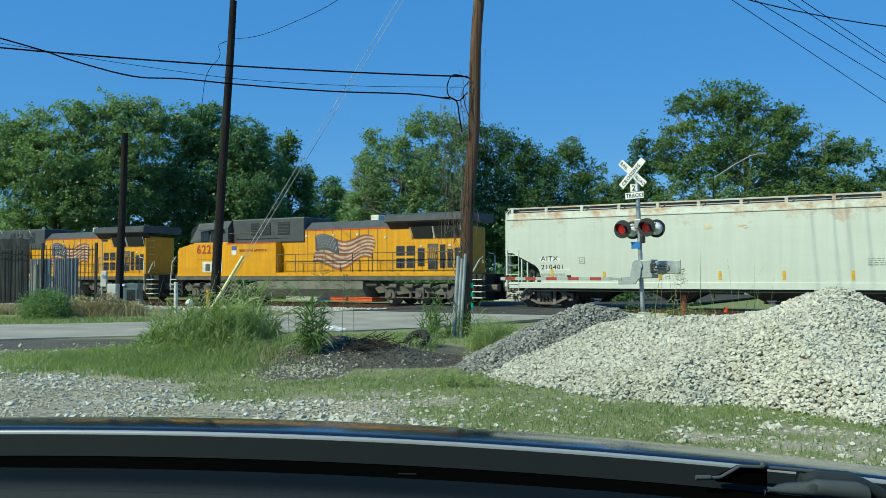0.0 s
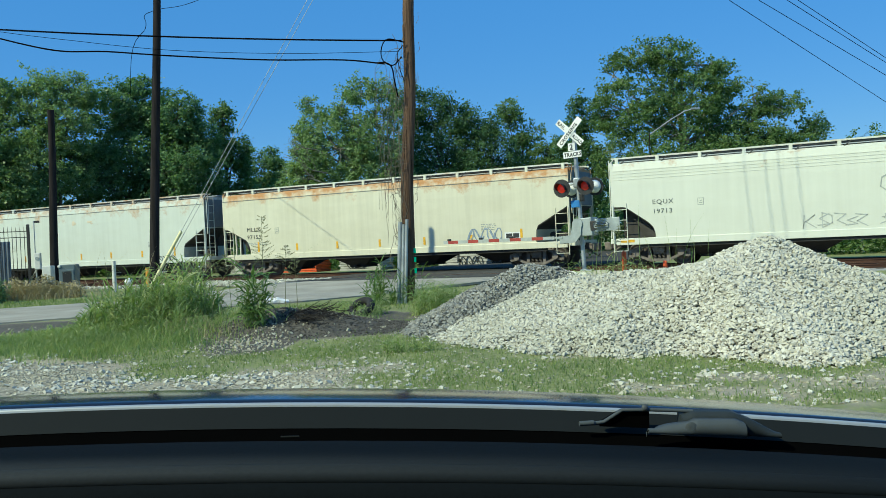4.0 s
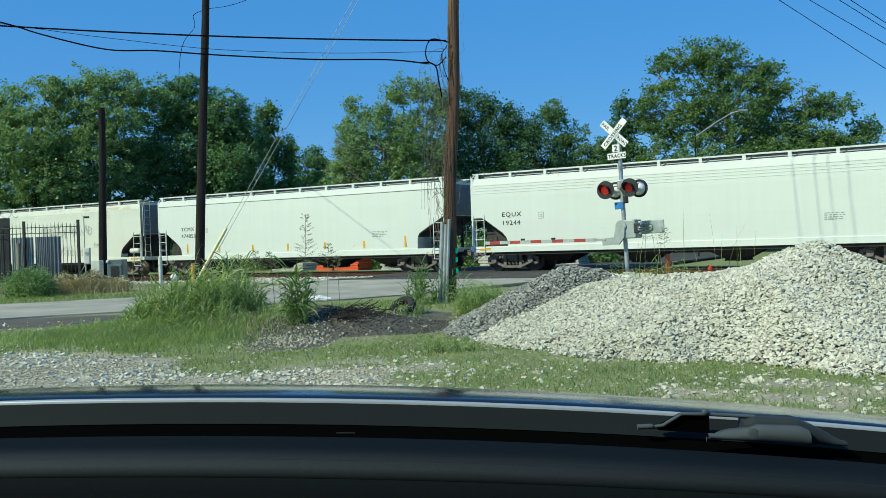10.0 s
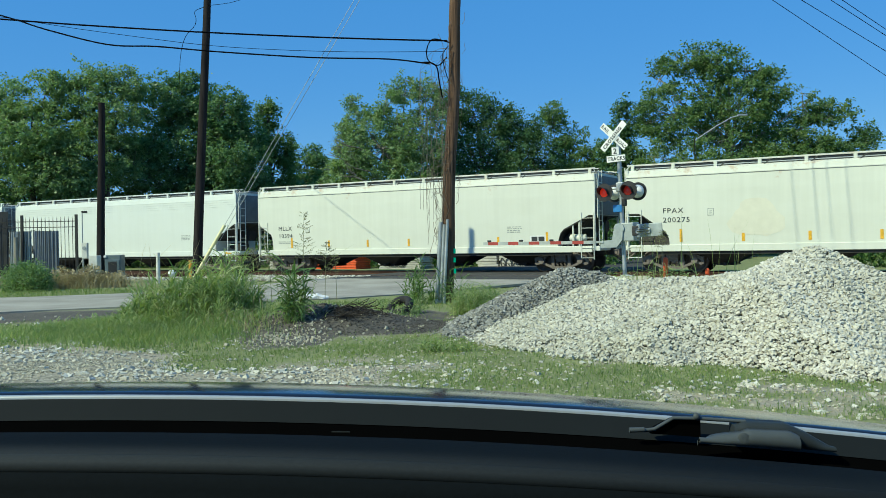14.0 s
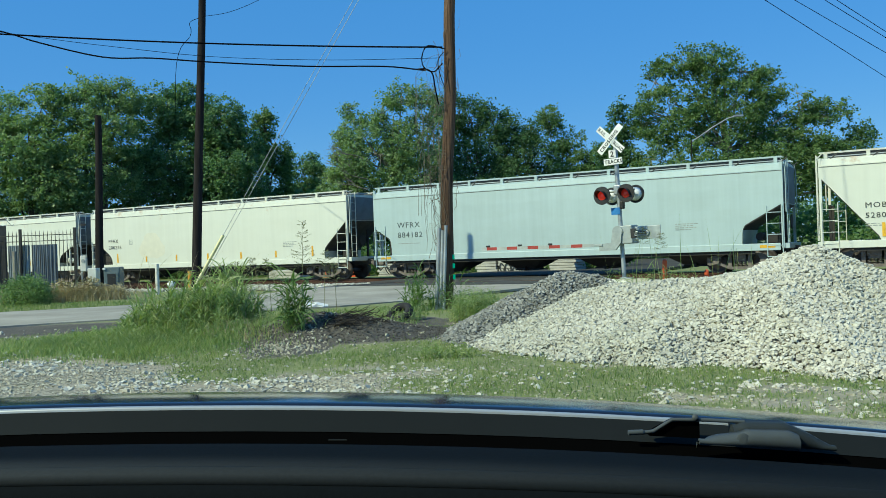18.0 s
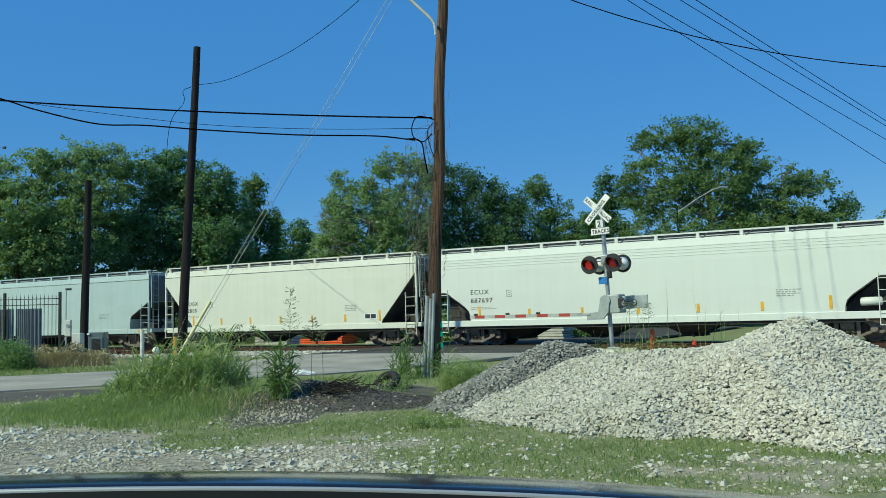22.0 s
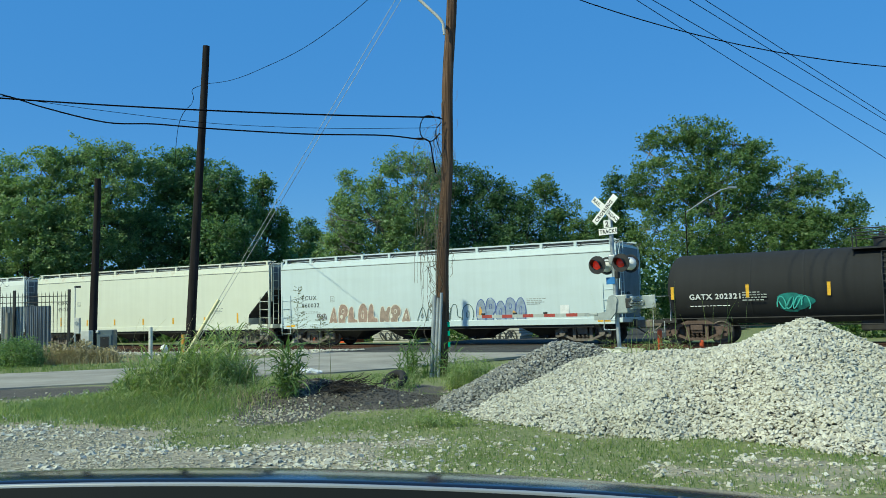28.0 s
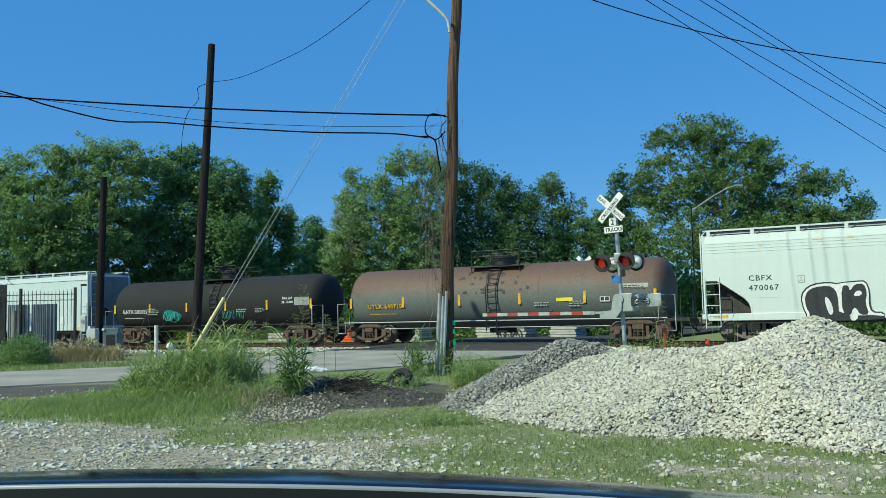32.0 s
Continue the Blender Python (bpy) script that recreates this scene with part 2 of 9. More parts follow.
M["sheet_blue"] = plain("ribbed_sheet_dark", (0.20, 0.23, 0.275), 0.5, 0.3, 0.3, 1.5, 30, stretch=(1, 1, 0.4))
M["cabinet"] = plain("utility_cabinet_paint", (0.11, 0.15, 0.165), 0.5, 0.0, 0.2, 3, 40)
M["cream"] = plain("cream_paint", (0.68, 0.68, 0.62), 0.6, 0.0, 0.2, 3, 40)
M["bark"] = plain("bark", (0.12, 0.10, 0.075), 0.95, 0.0, 0.4, 3, 30, 0.8, stretch=(3, 3, 0.6))
M["bark_grey"] = plain("pale_bark", (0.27, 0.25, 0.21), 0.95, 0.0, 0.4, 3, 30, 0.8, stretch=(3, 3, 0.6))
M["grey_twig"] = plain("grey_twig_bark", (0.20, 0.185, 0.165), 0.95, 0.0, 0.3, 3, 30, 0)
M["leaf_mid"] = island("leaves_mid", [(0.12, 0.215, 0.085), (0.185, 0.30, 0.115), (0.27, 0.375, 0.16), (0.145, 0.25, 0.095)], 0.42, translucent=0.5)
M["leaf_deep"] = island("leaves_deep", [(0.07, 0.15, 0.075), (0.115, 0.22, 0.10), (0.17, 0.285, 0.135)], 0.4, translucent=0.45)
M["leaf_dark"] = island("leaves_dark", [(0.123, 0.23, 0.118), (0.19, 0.325, 0.157), (0.274, 0.409, 0.213)], 0.4, translucent=0.48)
M["leaf_light"] = island("leaves_light", [(0.198, 0.319, 0.154), (0.292, 0.424, 0.204), (0.396, 0.506, 0.27), (0.22, 0.347, 0.16)], 0.42, translucent=0.5)
M["grass"] = island("grass_blades", [(0.19, 0.28, 0.105), (0.265, 0.365, 0.14), (0.385, 0.43, 0.20), (0.225, 0.325, 0.11)], 0.6, translucent=0.45)
M["weed"] = island("weed_blades", [(0.24, 0.35, 0.14), (0.36, 0.47, 0.19), (0.53, 0.56, 0.31), (0.29, 0.41, 0.15)], 0.5, translucent=0.45)
M["weed_deep"] = island("broad_grass_leaves", [(0.15, 0.25, 0.09), (0.23, 0.35, 0.13), (0.33, 0.42, 0.20)], 0.5, translucent=0.4)
M["dry"] = island("dry_grass", [(0.50, 0.41, 0.27), (0.62, 0.53, 0.37), (0.40, 0.32, 0.21)], 0.8, translucent=0.2)
M["twig"] = island("dead_twig", [(0.018, 0.016, 0.014), (0.05, 0.04, 0.033)], 0.9)
M["vine"] = island("dead_vine", [(0.16, 0.13, 0.10), (0.25, 0.21, 0.17)], 0.9)
M["stone_white"] = island("limestone", [(0.52, 0.49, 0.40), (0.72, 0.69, 0.58), (0.28, 0.26, 0.215), (0.62, 0.585, 0.48), (0.76, 0.735, 0.64), (0.40, 0.375, 0.305)], 0.9, 0.3)
M["stone_dark"] = island("grey_stone", [(0.27, 0.27, 0.245), (0.39, 0.385, 0.35), (0.20, 0.198, 0.182), (0.50, 0.485, 0.44)], 0.9, 0.3)
M["trim"] = plain("gloss_trim", (0.013, 0.015, 0.0145), 0.7, 0.0, 0.1, 3, 50, 0, spec=0.1)
M["pivot"] = plain("pivot_grey", (0.070, 0.082, 0.088), 0.6, 0.0, 0.15, 6, 90, 0, spec=0.3)
M["pivot_dark"] = plain("pivot_cover", (0.030, 0.037, 0.040), 0.6, 0.0, 0.15, 6, 90, 0, spec=0.2)
M["pad_blue"] = plain("lower_pad", (0.034, 0.050, 0.080), 0.6, 0.0, 0.15, 6, 90, 0, spec=0.2)
# near-black colour in place of the shade in the gap and the pocket
M["gap_shade"] = plain("recess_black", (0.002, 0.002, 0.002), 0.9, 0.0, 0.1, 6, 90, 0, spec=0.0)
def highlit_plastic():
    """Soft black plastic; the highlight along its rear roll is mixed in as paler colour."""
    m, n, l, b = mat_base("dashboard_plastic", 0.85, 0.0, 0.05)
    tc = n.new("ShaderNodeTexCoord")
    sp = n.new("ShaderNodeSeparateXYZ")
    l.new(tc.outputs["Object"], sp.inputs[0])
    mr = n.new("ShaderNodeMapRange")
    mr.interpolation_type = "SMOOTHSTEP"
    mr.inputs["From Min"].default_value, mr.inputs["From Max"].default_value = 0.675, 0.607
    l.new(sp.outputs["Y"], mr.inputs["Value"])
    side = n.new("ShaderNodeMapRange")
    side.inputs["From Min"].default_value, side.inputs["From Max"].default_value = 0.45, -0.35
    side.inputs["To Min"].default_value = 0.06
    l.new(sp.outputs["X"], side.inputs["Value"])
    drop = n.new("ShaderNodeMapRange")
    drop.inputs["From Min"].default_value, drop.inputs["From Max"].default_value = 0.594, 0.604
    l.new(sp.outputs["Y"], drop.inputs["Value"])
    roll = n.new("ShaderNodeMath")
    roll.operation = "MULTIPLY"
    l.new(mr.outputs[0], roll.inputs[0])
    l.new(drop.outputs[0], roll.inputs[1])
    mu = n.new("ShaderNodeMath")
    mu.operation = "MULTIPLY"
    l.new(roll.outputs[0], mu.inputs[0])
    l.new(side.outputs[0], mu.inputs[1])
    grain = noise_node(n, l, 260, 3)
    # light along the roll, stronger to the left, put into the base colour
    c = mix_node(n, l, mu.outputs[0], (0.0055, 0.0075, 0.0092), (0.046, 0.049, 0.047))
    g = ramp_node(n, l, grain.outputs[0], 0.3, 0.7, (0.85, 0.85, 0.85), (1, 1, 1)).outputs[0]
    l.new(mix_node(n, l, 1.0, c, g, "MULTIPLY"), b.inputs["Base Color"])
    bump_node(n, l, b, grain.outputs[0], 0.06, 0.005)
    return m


M["dash"] = M["dash_edge"] = highlit_plastic()
M["hood"] = plain("dark_blue_car_paint", (0.012, 0.016, 0.03), 0.14, 0.0, 0.1, 3, 50, 0, spec=0.45)
# glint along the bonnet's rear edge, put in as pale colour
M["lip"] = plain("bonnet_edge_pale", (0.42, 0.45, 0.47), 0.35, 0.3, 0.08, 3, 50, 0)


def lamp_glow(name, col, strength):
    m, n, l, b = mat_base(name, 0.3)
    b.inputs["Base Color"].default_value = rgba(col)
    b.inputs["Emission Color"].default_value = rgba(col)
    b.inputs["Emission Strength"].default_value = strength
    return m


M["red_lit"] = lamp_glow("red_lamp_lit", (0.70, 0.03, 0.02), 0.28)
M["red_half"] = lamp_glow("red_lamp_dim", (0.55, 0.03, 0.025), 0.10)
M["red_dark"] = plain("red_lamp_unlit", (0.20, 0.015, 0.015), 0.3, 0, 0.1, 3, 40, 0)


def ground_material():
    """Gravel, grass and dark soil, mixed by the ground's own cover layer."""
    m, n, l, b = mat_base("ground_mixed", 0.95, 0.0, 0.2)
    at = n.new("ShaderNodeAttribute")
    at.attribute_name = "cover"
    sp = n.new("ShaderNodeSeparateColor")
    l.new(at.outputs["Color"], sp.inputs[0])
    n1, n2, n3 = noise_node(n, l, 1.3, 6), noise_node(n, l, 14, 5), noise_node(n, l, 55, 3)
    vor = n.new("ShaderNodeTexVoronoi")
    vor.inputs["Scale"].default_value = 17
    tc = n.new("ShaderNodeTexCoord")
    l.new(tc.outputs["Object"], vor.inputs["Vector"])
    vc = n.new("ShaderNodeSeparateColor")
    l.new(vor.outputs["Color"], vc.inputs[0])
    soil = ramp_node(n, l, n2.outputs[0], 0.3, 0.7, (0.29, 0.26, 0.19), (0.46, 0.42, 0.33)).outputs[0]
    grav = ramp_node(n, l, vc.outputs[0], 0.1, 0.95, (0.21, 0.195, 0.15), (0.44, 0.41, 0.33)).outputs[0]
    gras = ramp_node(n, l, n2.outputs[0], 0.3, 0.7, (0.17, 0.205, 0.085), (0.30, 0.315, 0.15)).outputs[0]
    dark = ramp_node(n, l, n2.outputs[0], 0.3, 0.7, (0.085, 0.077, 0.068), (0.16, 0.147, 0.128)).outputs[0]

    def soft(src, lo, hi):
        ad = n.new("ShaderNodeMath")
        l.new(src, ad.inputs[0])
        sb = n.new("ShaderNodeMath")
        sb.operation = "MULTIPLY_ADD"
        l.new(n2.outputs[0], sb.inputs[0])
        sb.inputs[1].default_value, sb.inputs[2].default_value = 0.8, -0.4
        l.new(sb.outputs[0], ad.inputs[1])
        return ramp_node(n, l, ad.outputs[0], lo, hi).outputs[0]

    c = mix_node(n, l, soft(sp.outputs[1], 0.35, 0.6), soil, grav)
    c = mix_node(n, l, soft(sp.outputs[0], 0.35, 0.65), c, gras)
    c = mix_node(n, l, soft(sp.outputs[2], 0.4, 0.6), c, dark)
    big = ramp_node(n, l, n1.outputs[0], 0.3, 0.7, (0.8, 0.8, 0.8), (1.08, 1.06, 1.0)).outputs[0]
    l.new(mix_node(n, l, 1.0, c, big, "MULTIPLY"), b.inputs["Base Color"])
    bump_node(n, l, b, mix_node(n, l, 0.5, n3.outputs[0], vor.outputs["Distance"]), 0.7, 0.03)
    return m


M["ground"] = ground_material()

# ---- building helpers ----
class Geo:
    """Collects vertices and faces of one part."""

    def __init__(self):
        self.v, self.f, self.s = [], [], []

    def add(self, verts, faces, smooth=False):
        o = len(self.v)
        self.v += [tuple(p) for p in verts]
        self.f += [tuple(i + o for i in f) for f in faces]
        self.s += [smooth] * len(faces)
        return self

    def box(self, x0, x1, y0, y1, z0, z1, m=None):
        p = [Vector((x, y, z)) for z in (z0, z1) for y in (y0, y1) for x in (x0, x1)]
        if m is not None:
            p = [m @ q for q in p]
        return self.add(p, [(0, 2, 3, 1), (4, 5, 7, 6), (0, 1, 5, 4), (2, 6, 7, 3), (0, 4, 6, 2), (1, 3, 7, 5)])

    def soft_box(self, x0, x1, y0, y1, z0, z1, b=0.01, m=None):
        """A box with chamfered edges."""
        bm = bmesh.new()
        bmesh.ops.create_cube(bm, size=1)
        for q in bm.verts:
            q.co = Vector(((x0 + x1) / 2 + q.co.x * (x1 - x0), (y0 + y1) / 2 + q.co.y * (y1 - y0), (z0 + z1) / 2 + q.co.z * (z1 - z0)))
        bmesh.ops.bevel(bm, geom=bm.edges[:], offset=b, segments=2, affect="EDGES", profile=0.5)
        bm.verts.index_update()
        vs = [(m @ q.co) if m is not None else q.co.copy() for q in bm.verts]
        fs = [[q.index for q in f.verts] for f in bm.faces]
        bm.free()
        return self.add(vs, fs)

    def rings(self, rings, cap=True, smooth=False, closed=True):
        n = len(rings[0])
        vs = [p for r in rings for p in r]
        fs = []
        for i in range(len(rings) - 1):
            for j in range(n if closed else n - 1):
                k = (j + 1) % n
                fs.append((i * n + j, i * n + k, (i + 1) * n + k, (i + 1) * n + j))
        self.add(vs, fs, smooth)
        if cap:
            self.add(rings[0], [tuple(range(n))[::-1]])
            self.add(rings[-1], [tuple(range(n))])
        return self

    def tube(self, pts, r, seg=6, smooth=True, cap=True):
        """A round bar along points; r one radius or one for each point."""
        pts = [Vector(p) for p in pts]
        rs = [r] * len(pts) if isinstance(r, (int, float)) else r
        out = []
        for i, p in enumerate(pts):
            d = (pts[min(i + 1, len(pts) - 1)] - pts[max(i - 1, 0)]).normalized()
            up = Vector((0, 0, 1)) if abs(d.z) < 0.9 else Vector((1, 0, 0))
            a = d.cross(up).normalized()
            b = d.cross(a)
            out.append([p + (a * math.cos(2 * math.pi * k / seg) + b * math.sin(2 * math.pi * k / seg)) * rs[i] for k in range(seg)])
        return self.rings(out, cap, smooth)

    def disc(self, c, axis, r, thick, seg=20, smooth=False):
        c, a = Vector(c), Vector(axis).normalized()
        return self.tube([c - a * thick / 2, c + a * thick / 2], r, seg, smooth)

    def lathe(self, c, axis, prof, seg=24):
        """prof: (along, radius) pairs."""
        c, a = Vector(c), Vector(axis).normalized()
        up = Vector((0, 0, 1)) if abs(a.z) < 0.9 else Vector((1, 0, 0))
        u = a.cross(up).normalized()
        w = a.cross(u)
        rr = [[c + a * t + (u * math.cos(2 * math.pi * k / seg) + w * math.sin(2 * math.pi * k / seg)) * r for k in range(seg)] for t, r in prof]
        return self.rings(rr, True, True)

    def mesh(self, name, mat):
        me = bpy.data.meshes.new(name)
        me.from_pydata(self.v, [], self.f)
        if any(self.s):
            me.polygons.foreach_set("use_smooth", self.s)
        me.materials.append(mat)
        bm = bmesh.new()
        bm.from_mesh(me)
        bmesh.ops.recalc_face_normals(bm, faces=bm.faces[:])
        bm.to_mesh(me)
        bm.free()
        return me


def part(name, geo, mat, parent, label=""):
    ob = new(name, geo.mesh(name, mat) if isinstance(geo, Geo) else geo)
    ob.parent = parent
    return tagged(ob, label)


def again(name, src, parent, m=None):
    """The same part once more, on shared mesh data."""
    ob = new(name, src.data)
    ob.parent = parent
    if m is not None:
        ob.matrix_basis = m
    return ob


def thing(name, geo, mat, label, category, group="", kind="", m=None):
    ob = new(name, geo.mesh(name, mat) if isinstance(geo, Geo) else geo)
    if m is not None:
        ob.matrix_basis = m
    return tagged(ob, label, category, group, kind)


def holder(name, label, category, m=None, group=""):
    ob = new(name)
    ob.empty_display_size = 0.1
    if m is not None:
        ob.matrix_basis = m
    return tagged(ob, label, category, group)


def big_mesh(name, verts, faces, mat, smooth=False):
    """A mesh from numpy arrays; faces all with the same number of corners."""
    me = bpy.data.meshes.new(name)
    nv, nf, k = len(verts), len(faces), faces.shape[1]
    me.vertices.add(nv)
    me.vertices.foreach_set("co", np.ascontiguousarray(verts, np.float32).ravel())
    me.loops.add(nf * k)
    me.loops.foreach_set("vertex_index", np.ascontiguousarray(faces, np.int32).ravel())
    me.polygons.add(nf)
    me.polygons.foreach_set("loop_start", np.arange(nf, dtype=np.int32) * k)
    me.polygons.foreach_set("loop_total", np.full(nf, k, np.int32))
    me.polygons.foreach_set("use_smooth", np.full(nf, smooth, bool))
    me.update()
    me.validate()
    me.materials.append(mat)
    return me


def words(text, size, mat, parent, m, name="lettering", label="", bold=0.0, squeeze=1.0):
    cu = bpy.data.curves.new(name, "FONT")
    cu.body, cu.size, cu.align_x, cu.align_y = text, size, "LEFT", "BOTTOM_BASELINE"
    cu.extrude, cu.offset, cu.resolution_u = 0.004, bold, 2
    cu.space_character = 1.15
    cu.materials.append(mat)
    ob = new(name, cu)
    ob.parent = parent
    ob.matrix_basis = m @ Matrix.Diagonal((squeeze, 1, 1, 1))
    return tagged(ob, label)


def value_noise(x, y, scale, seed=0.0):
    """Smooth noise in 0..1 on arrays."""
    def h(i, j):
        v = np.sin(i * 127.1 + j * 311.7 + seed * 74.7) * 43758.5453
        return v - np.floor(v)
    x, y = x / scale, y / scale
    i, j = np.floor(x), np.floor(y)
    u, v = x - i, y - j
    u, v = u * u * (3 - 2 * u), v * v * (3 - 2 * v)
    return (h(i, j) * (1 - u) + h(i + 1, j) * u) * (1 - v) + (h(i, j + 1) * (1 - u) + h(i + 1, j + 1) * u) * v


# ---- the plan ----
PSI = radians(59.36)
ALONG = Vector((-math.sin(PSI), math.cos(PSI), 0))     # the way the train goes
AWAY = Vector((math.cos(PSI), math.sin(PSI), 0))       # square to the track, away from the car park
RAIL_Z = 0.20
TRACK = Vector((0.56, 40.24, 0)) + AWAY * 1.60          # a point on the train's centre line
TRACK_RZ = 90 + math.degrees(PSI)


def on_track(s, off=0.0, z=0.0):
    p = TRACK + ALONG * s + AWAY * off
    return Vector((p.x, p.y, z))


# heaps of stone: ridge points (x, y, height)
WHITE_RIDGE = [(2.85, 13.95, 0.81), (3.35, 13.3, 0.90), (3.90, 12.8, 0.97), (4.70, 12.3, 1.12), (5.40, 12.0, 1.38), (5.83, 11.7, 1.17), (6.6, 11.6, 0.85), (8.2, 11.6, 0.45)]
DARK_RIDGE = [(2.85, 14.8, 0.95), (2.42, 15.05, 1.03), (1.92, 15.45, 0.75), (1.25, 15.9, 0.33)]
DARK_SPUR = [(2.45, 15.0, 1.0), (2.28, 14.2, 0.74), (1.98, 13.6, 0.44), (1.6, 13.1, 0.14)]


def ridge_height(x, y, pts, slope):
    h = np.full(x.shape, -9.0)
    for (xa, ya, za), (xb, yb, zb) in zip(pts, pts[1:]):
        for k in np.linspace(0, 1, 6):
            xr = xa + (xb - xa) * k
            d = np.hypot(x - xr, y - (ya + (yb - ya) * k))
            steep = slope * (1 + 0.55 * np.clip((x - 4.4) / 1.2, 0, 1))
            h = np.maximum(h, za + (zb - za) * k - steep * np.sqrt(d * d + 0.04) + steep * 0.2)
    return h


def ground_height(x, y):
    """The lie of the land: flat by the car, a slight rise to the railway, a low mound of soil."""
    side = (x - TRACK.x) * AWAY.x + (y - TRACK.y) * AWAY.y
    z = 0.03 * (value_noise(x, y, 2.2, 3) - 0.5) + 0.012 * (value_noise(x, y, 0.5, 5) - 0.5)
    z = z + np.where(side > -16, np.minimum((side + 16) / 10, 1.0) * 0.04, 0)
    z = z + 0.40 * np.exp(-(((x + 1.55) / 1.7) ** 2 + ((y - 15.9) / 1.1) ** 2) * 1.2) * (0.75 + 0.5 * value_noise(x, y, 0.7, 9))
    z = z + 0.20 * np.exp(-(((x + 4.8) / 2.2) ** 2 + ((y - 16.5) / 2.0) ** 2))
    return z


def heap_height(x, y):
    w = ridge_height(x, y, WHITE_RIDGE, 0.43) + 0.16 * (value_noise(x, y, 1.15, 2) - 0.5) + 0.05 * (value_noise(x, y, 0.35, 4) - 0.5)
    # the toe of the pale heap: a hollow between the long flank and the steep main cone
    toe = np.interp(x, [0.6, 1.6, 2.3, 2.75, 3.2, 3.6, 4.3, 5.0, 6.0], [12.9, 11.8, 11.1, 10.6, 10.8, 10.6, 9.4, 8.7, 8.5]) + 0.7 * (value_noise(x, y, 0.6, 15) - 0.5)
    w = np.minimum(w, 0.52 * (y - toe) + 0.03 + 0.05 * (value_noise(x, y, 0.35, 4) - 0.5))
    d = np.maximum(ridge_height(x, y, DARK_RIDGE, 0.50), ridge_height(x, y, DARK_SPUR, 0.56)) + 0.07 * (value_noise(x, y, 0.7, 6) - 0.5)
    return w, d

# ---- ground, road, railway ----
def build_ground():
    def axis(lo, a, b, hi, step):
        mid = np.arange(a, b, step)
        left = a - np.cumsum(np.geomspace(step, (a - lo) * 0.3, 26))
        right = b + np.cumsum(np.geomspace(step, (hi - b) * 0.3, 26))
        return np.concatenate([left[::-1], mid, right])
    xs, ys = axis(-3000, -15, 11, 3000, 0.12), axis(-3000, 6, 33, 3000, 0.12)
    X, Y = np.meshgrid(xs, ys)
    Z = ground_height(X, Y)
    nx, ny = len(xs), len(ys)
    i = np.arange(ny - 1)[:, None] * nx + np.arange(nx - 1)[None, :]
    faces = np.stack([i, i + 1, i + nx + 1, i + nx], -1).reshape(-1, 4)
    me = big_mesh("ground", np.stack([X, Y, Z], -1).reshape(-1, 3), faces, M["ground"], True)
    g, s, d = cover(X, Y)
    col = me.color_attributes.new("cover", "FLOAT_COLOR", "POINT")
    col.data.foreach_set("color", np.stack([g, s, d, np.ones_like(g)], -1).astype(np.float32).ravel())
    thing("ground", me, None, "uneven ground of gravel, patchy grass and soil", "ground", kind="structure")


def cover(x, y):
    """How much grass, loose gravel and dark soil lie at a place, 0 to 1."""
    n1, n2 = value_noise(x, y, 1.4, 11), value_noise(x, y, 0.4, 13)
    line = np.interp(x, [-9, -5, -3, 0, 2], [15.0, 12.9, 11.0, 10.3, 10.4])          # where the bare gravel gives way to grass
    grass = np.clip((y - line) * 0.75 + 0.30 + (n1 - 0.5) * 1.9 + (n2 - 0.5) * 0.9, 0, 1)
    right = np.clip(0.98 + (n1 - 0.5) * 1.4 + (n2 - 0.5) * 0.8 - np.clip(8.8 - y, 0, 3) * 0.28, 0, 1)
    blend = np.clip((x + 1.0) / 1.6, 0, 1)
    grass = np.clip(np.maximum(grass, right * blend), 0, 1)
    gravel = np.clip((line + 0.5 - y) * 0.6 + 0.40 + (n2 - 0.5) * 1.4, 0, 1)
    gravel = np.clip(gravel * (1 - blend * 0.62), 0, 1) * (1 - 0.6 * grass * blend)
    e = ((x + 1.2) / 2.3) ** 2 + ((y - 15.8) / 1.5) ** 2
    dark = np.clip(1.35 - e + (n1 - 0.5) * 0.5, 0, 1)
    apron = np.clip(1.2 - np.abs(y - (20.0 + 0.12 * (x + 11))) * 0.42, 0, 1) * np.clip((-6.3 - x) * 0.8, 0, 1)
    hump = np.clip(1.5 - ((x + 2.35) / 0.75) ** 2 - ((y - 14.5) / 1.35) ** 2 + (n2 - 0.5) * 0.8, 0, 1)
    back = 0.8 * np.clip(1.3 - ((x + 0.7) / 1.9) ** 2 - ((y - 18.4) / 2.0) ** 2 + (n2 - 0.5) * 0.7, 0, 1)
    dark = np.maximum(np.maximum(dark, apron), np.maximum(hump, back))
    grass = grass * (1 - dark)
    return grass, gravel, dark


def strip(name, near, far, z0, mat, label, category):
    """A flat slab between two edge lines, 60 mm thick, that follows the ground."""
    g = Geo()
    top, low = [], []
    for (xa, ya), (xb, yb) in zip(near, far):
        for k in range(5):
            x, y = xa + (xb - xa) * k / 4, ya + (yb - ya) * k / 4
            top.append((x, y, z0(x, y)))
    n = len(near)
    g.add(top, [(i * 5 + k, i * 5 + k + 1, i * 5 + k + 6, i * 5 + k + 5) for i in range(n - 1) for k in range(4)], True)
    rim = [top[k] for k in range(5)] + [top[i * 5 + 4] for i in range(1, n)] + [top[(n - 1) * 5 + k] for k in (3, 2, 1, 0)] + [top[i * 5] for i in range(n - 2, 0, -1)]
    g.rings([[(x, y, z) for x, y, z in rim], [(x, y, z - 0.08) for x, y, z in rim]], False)
    return thing(name, g, mat, label, category, kind="structure")


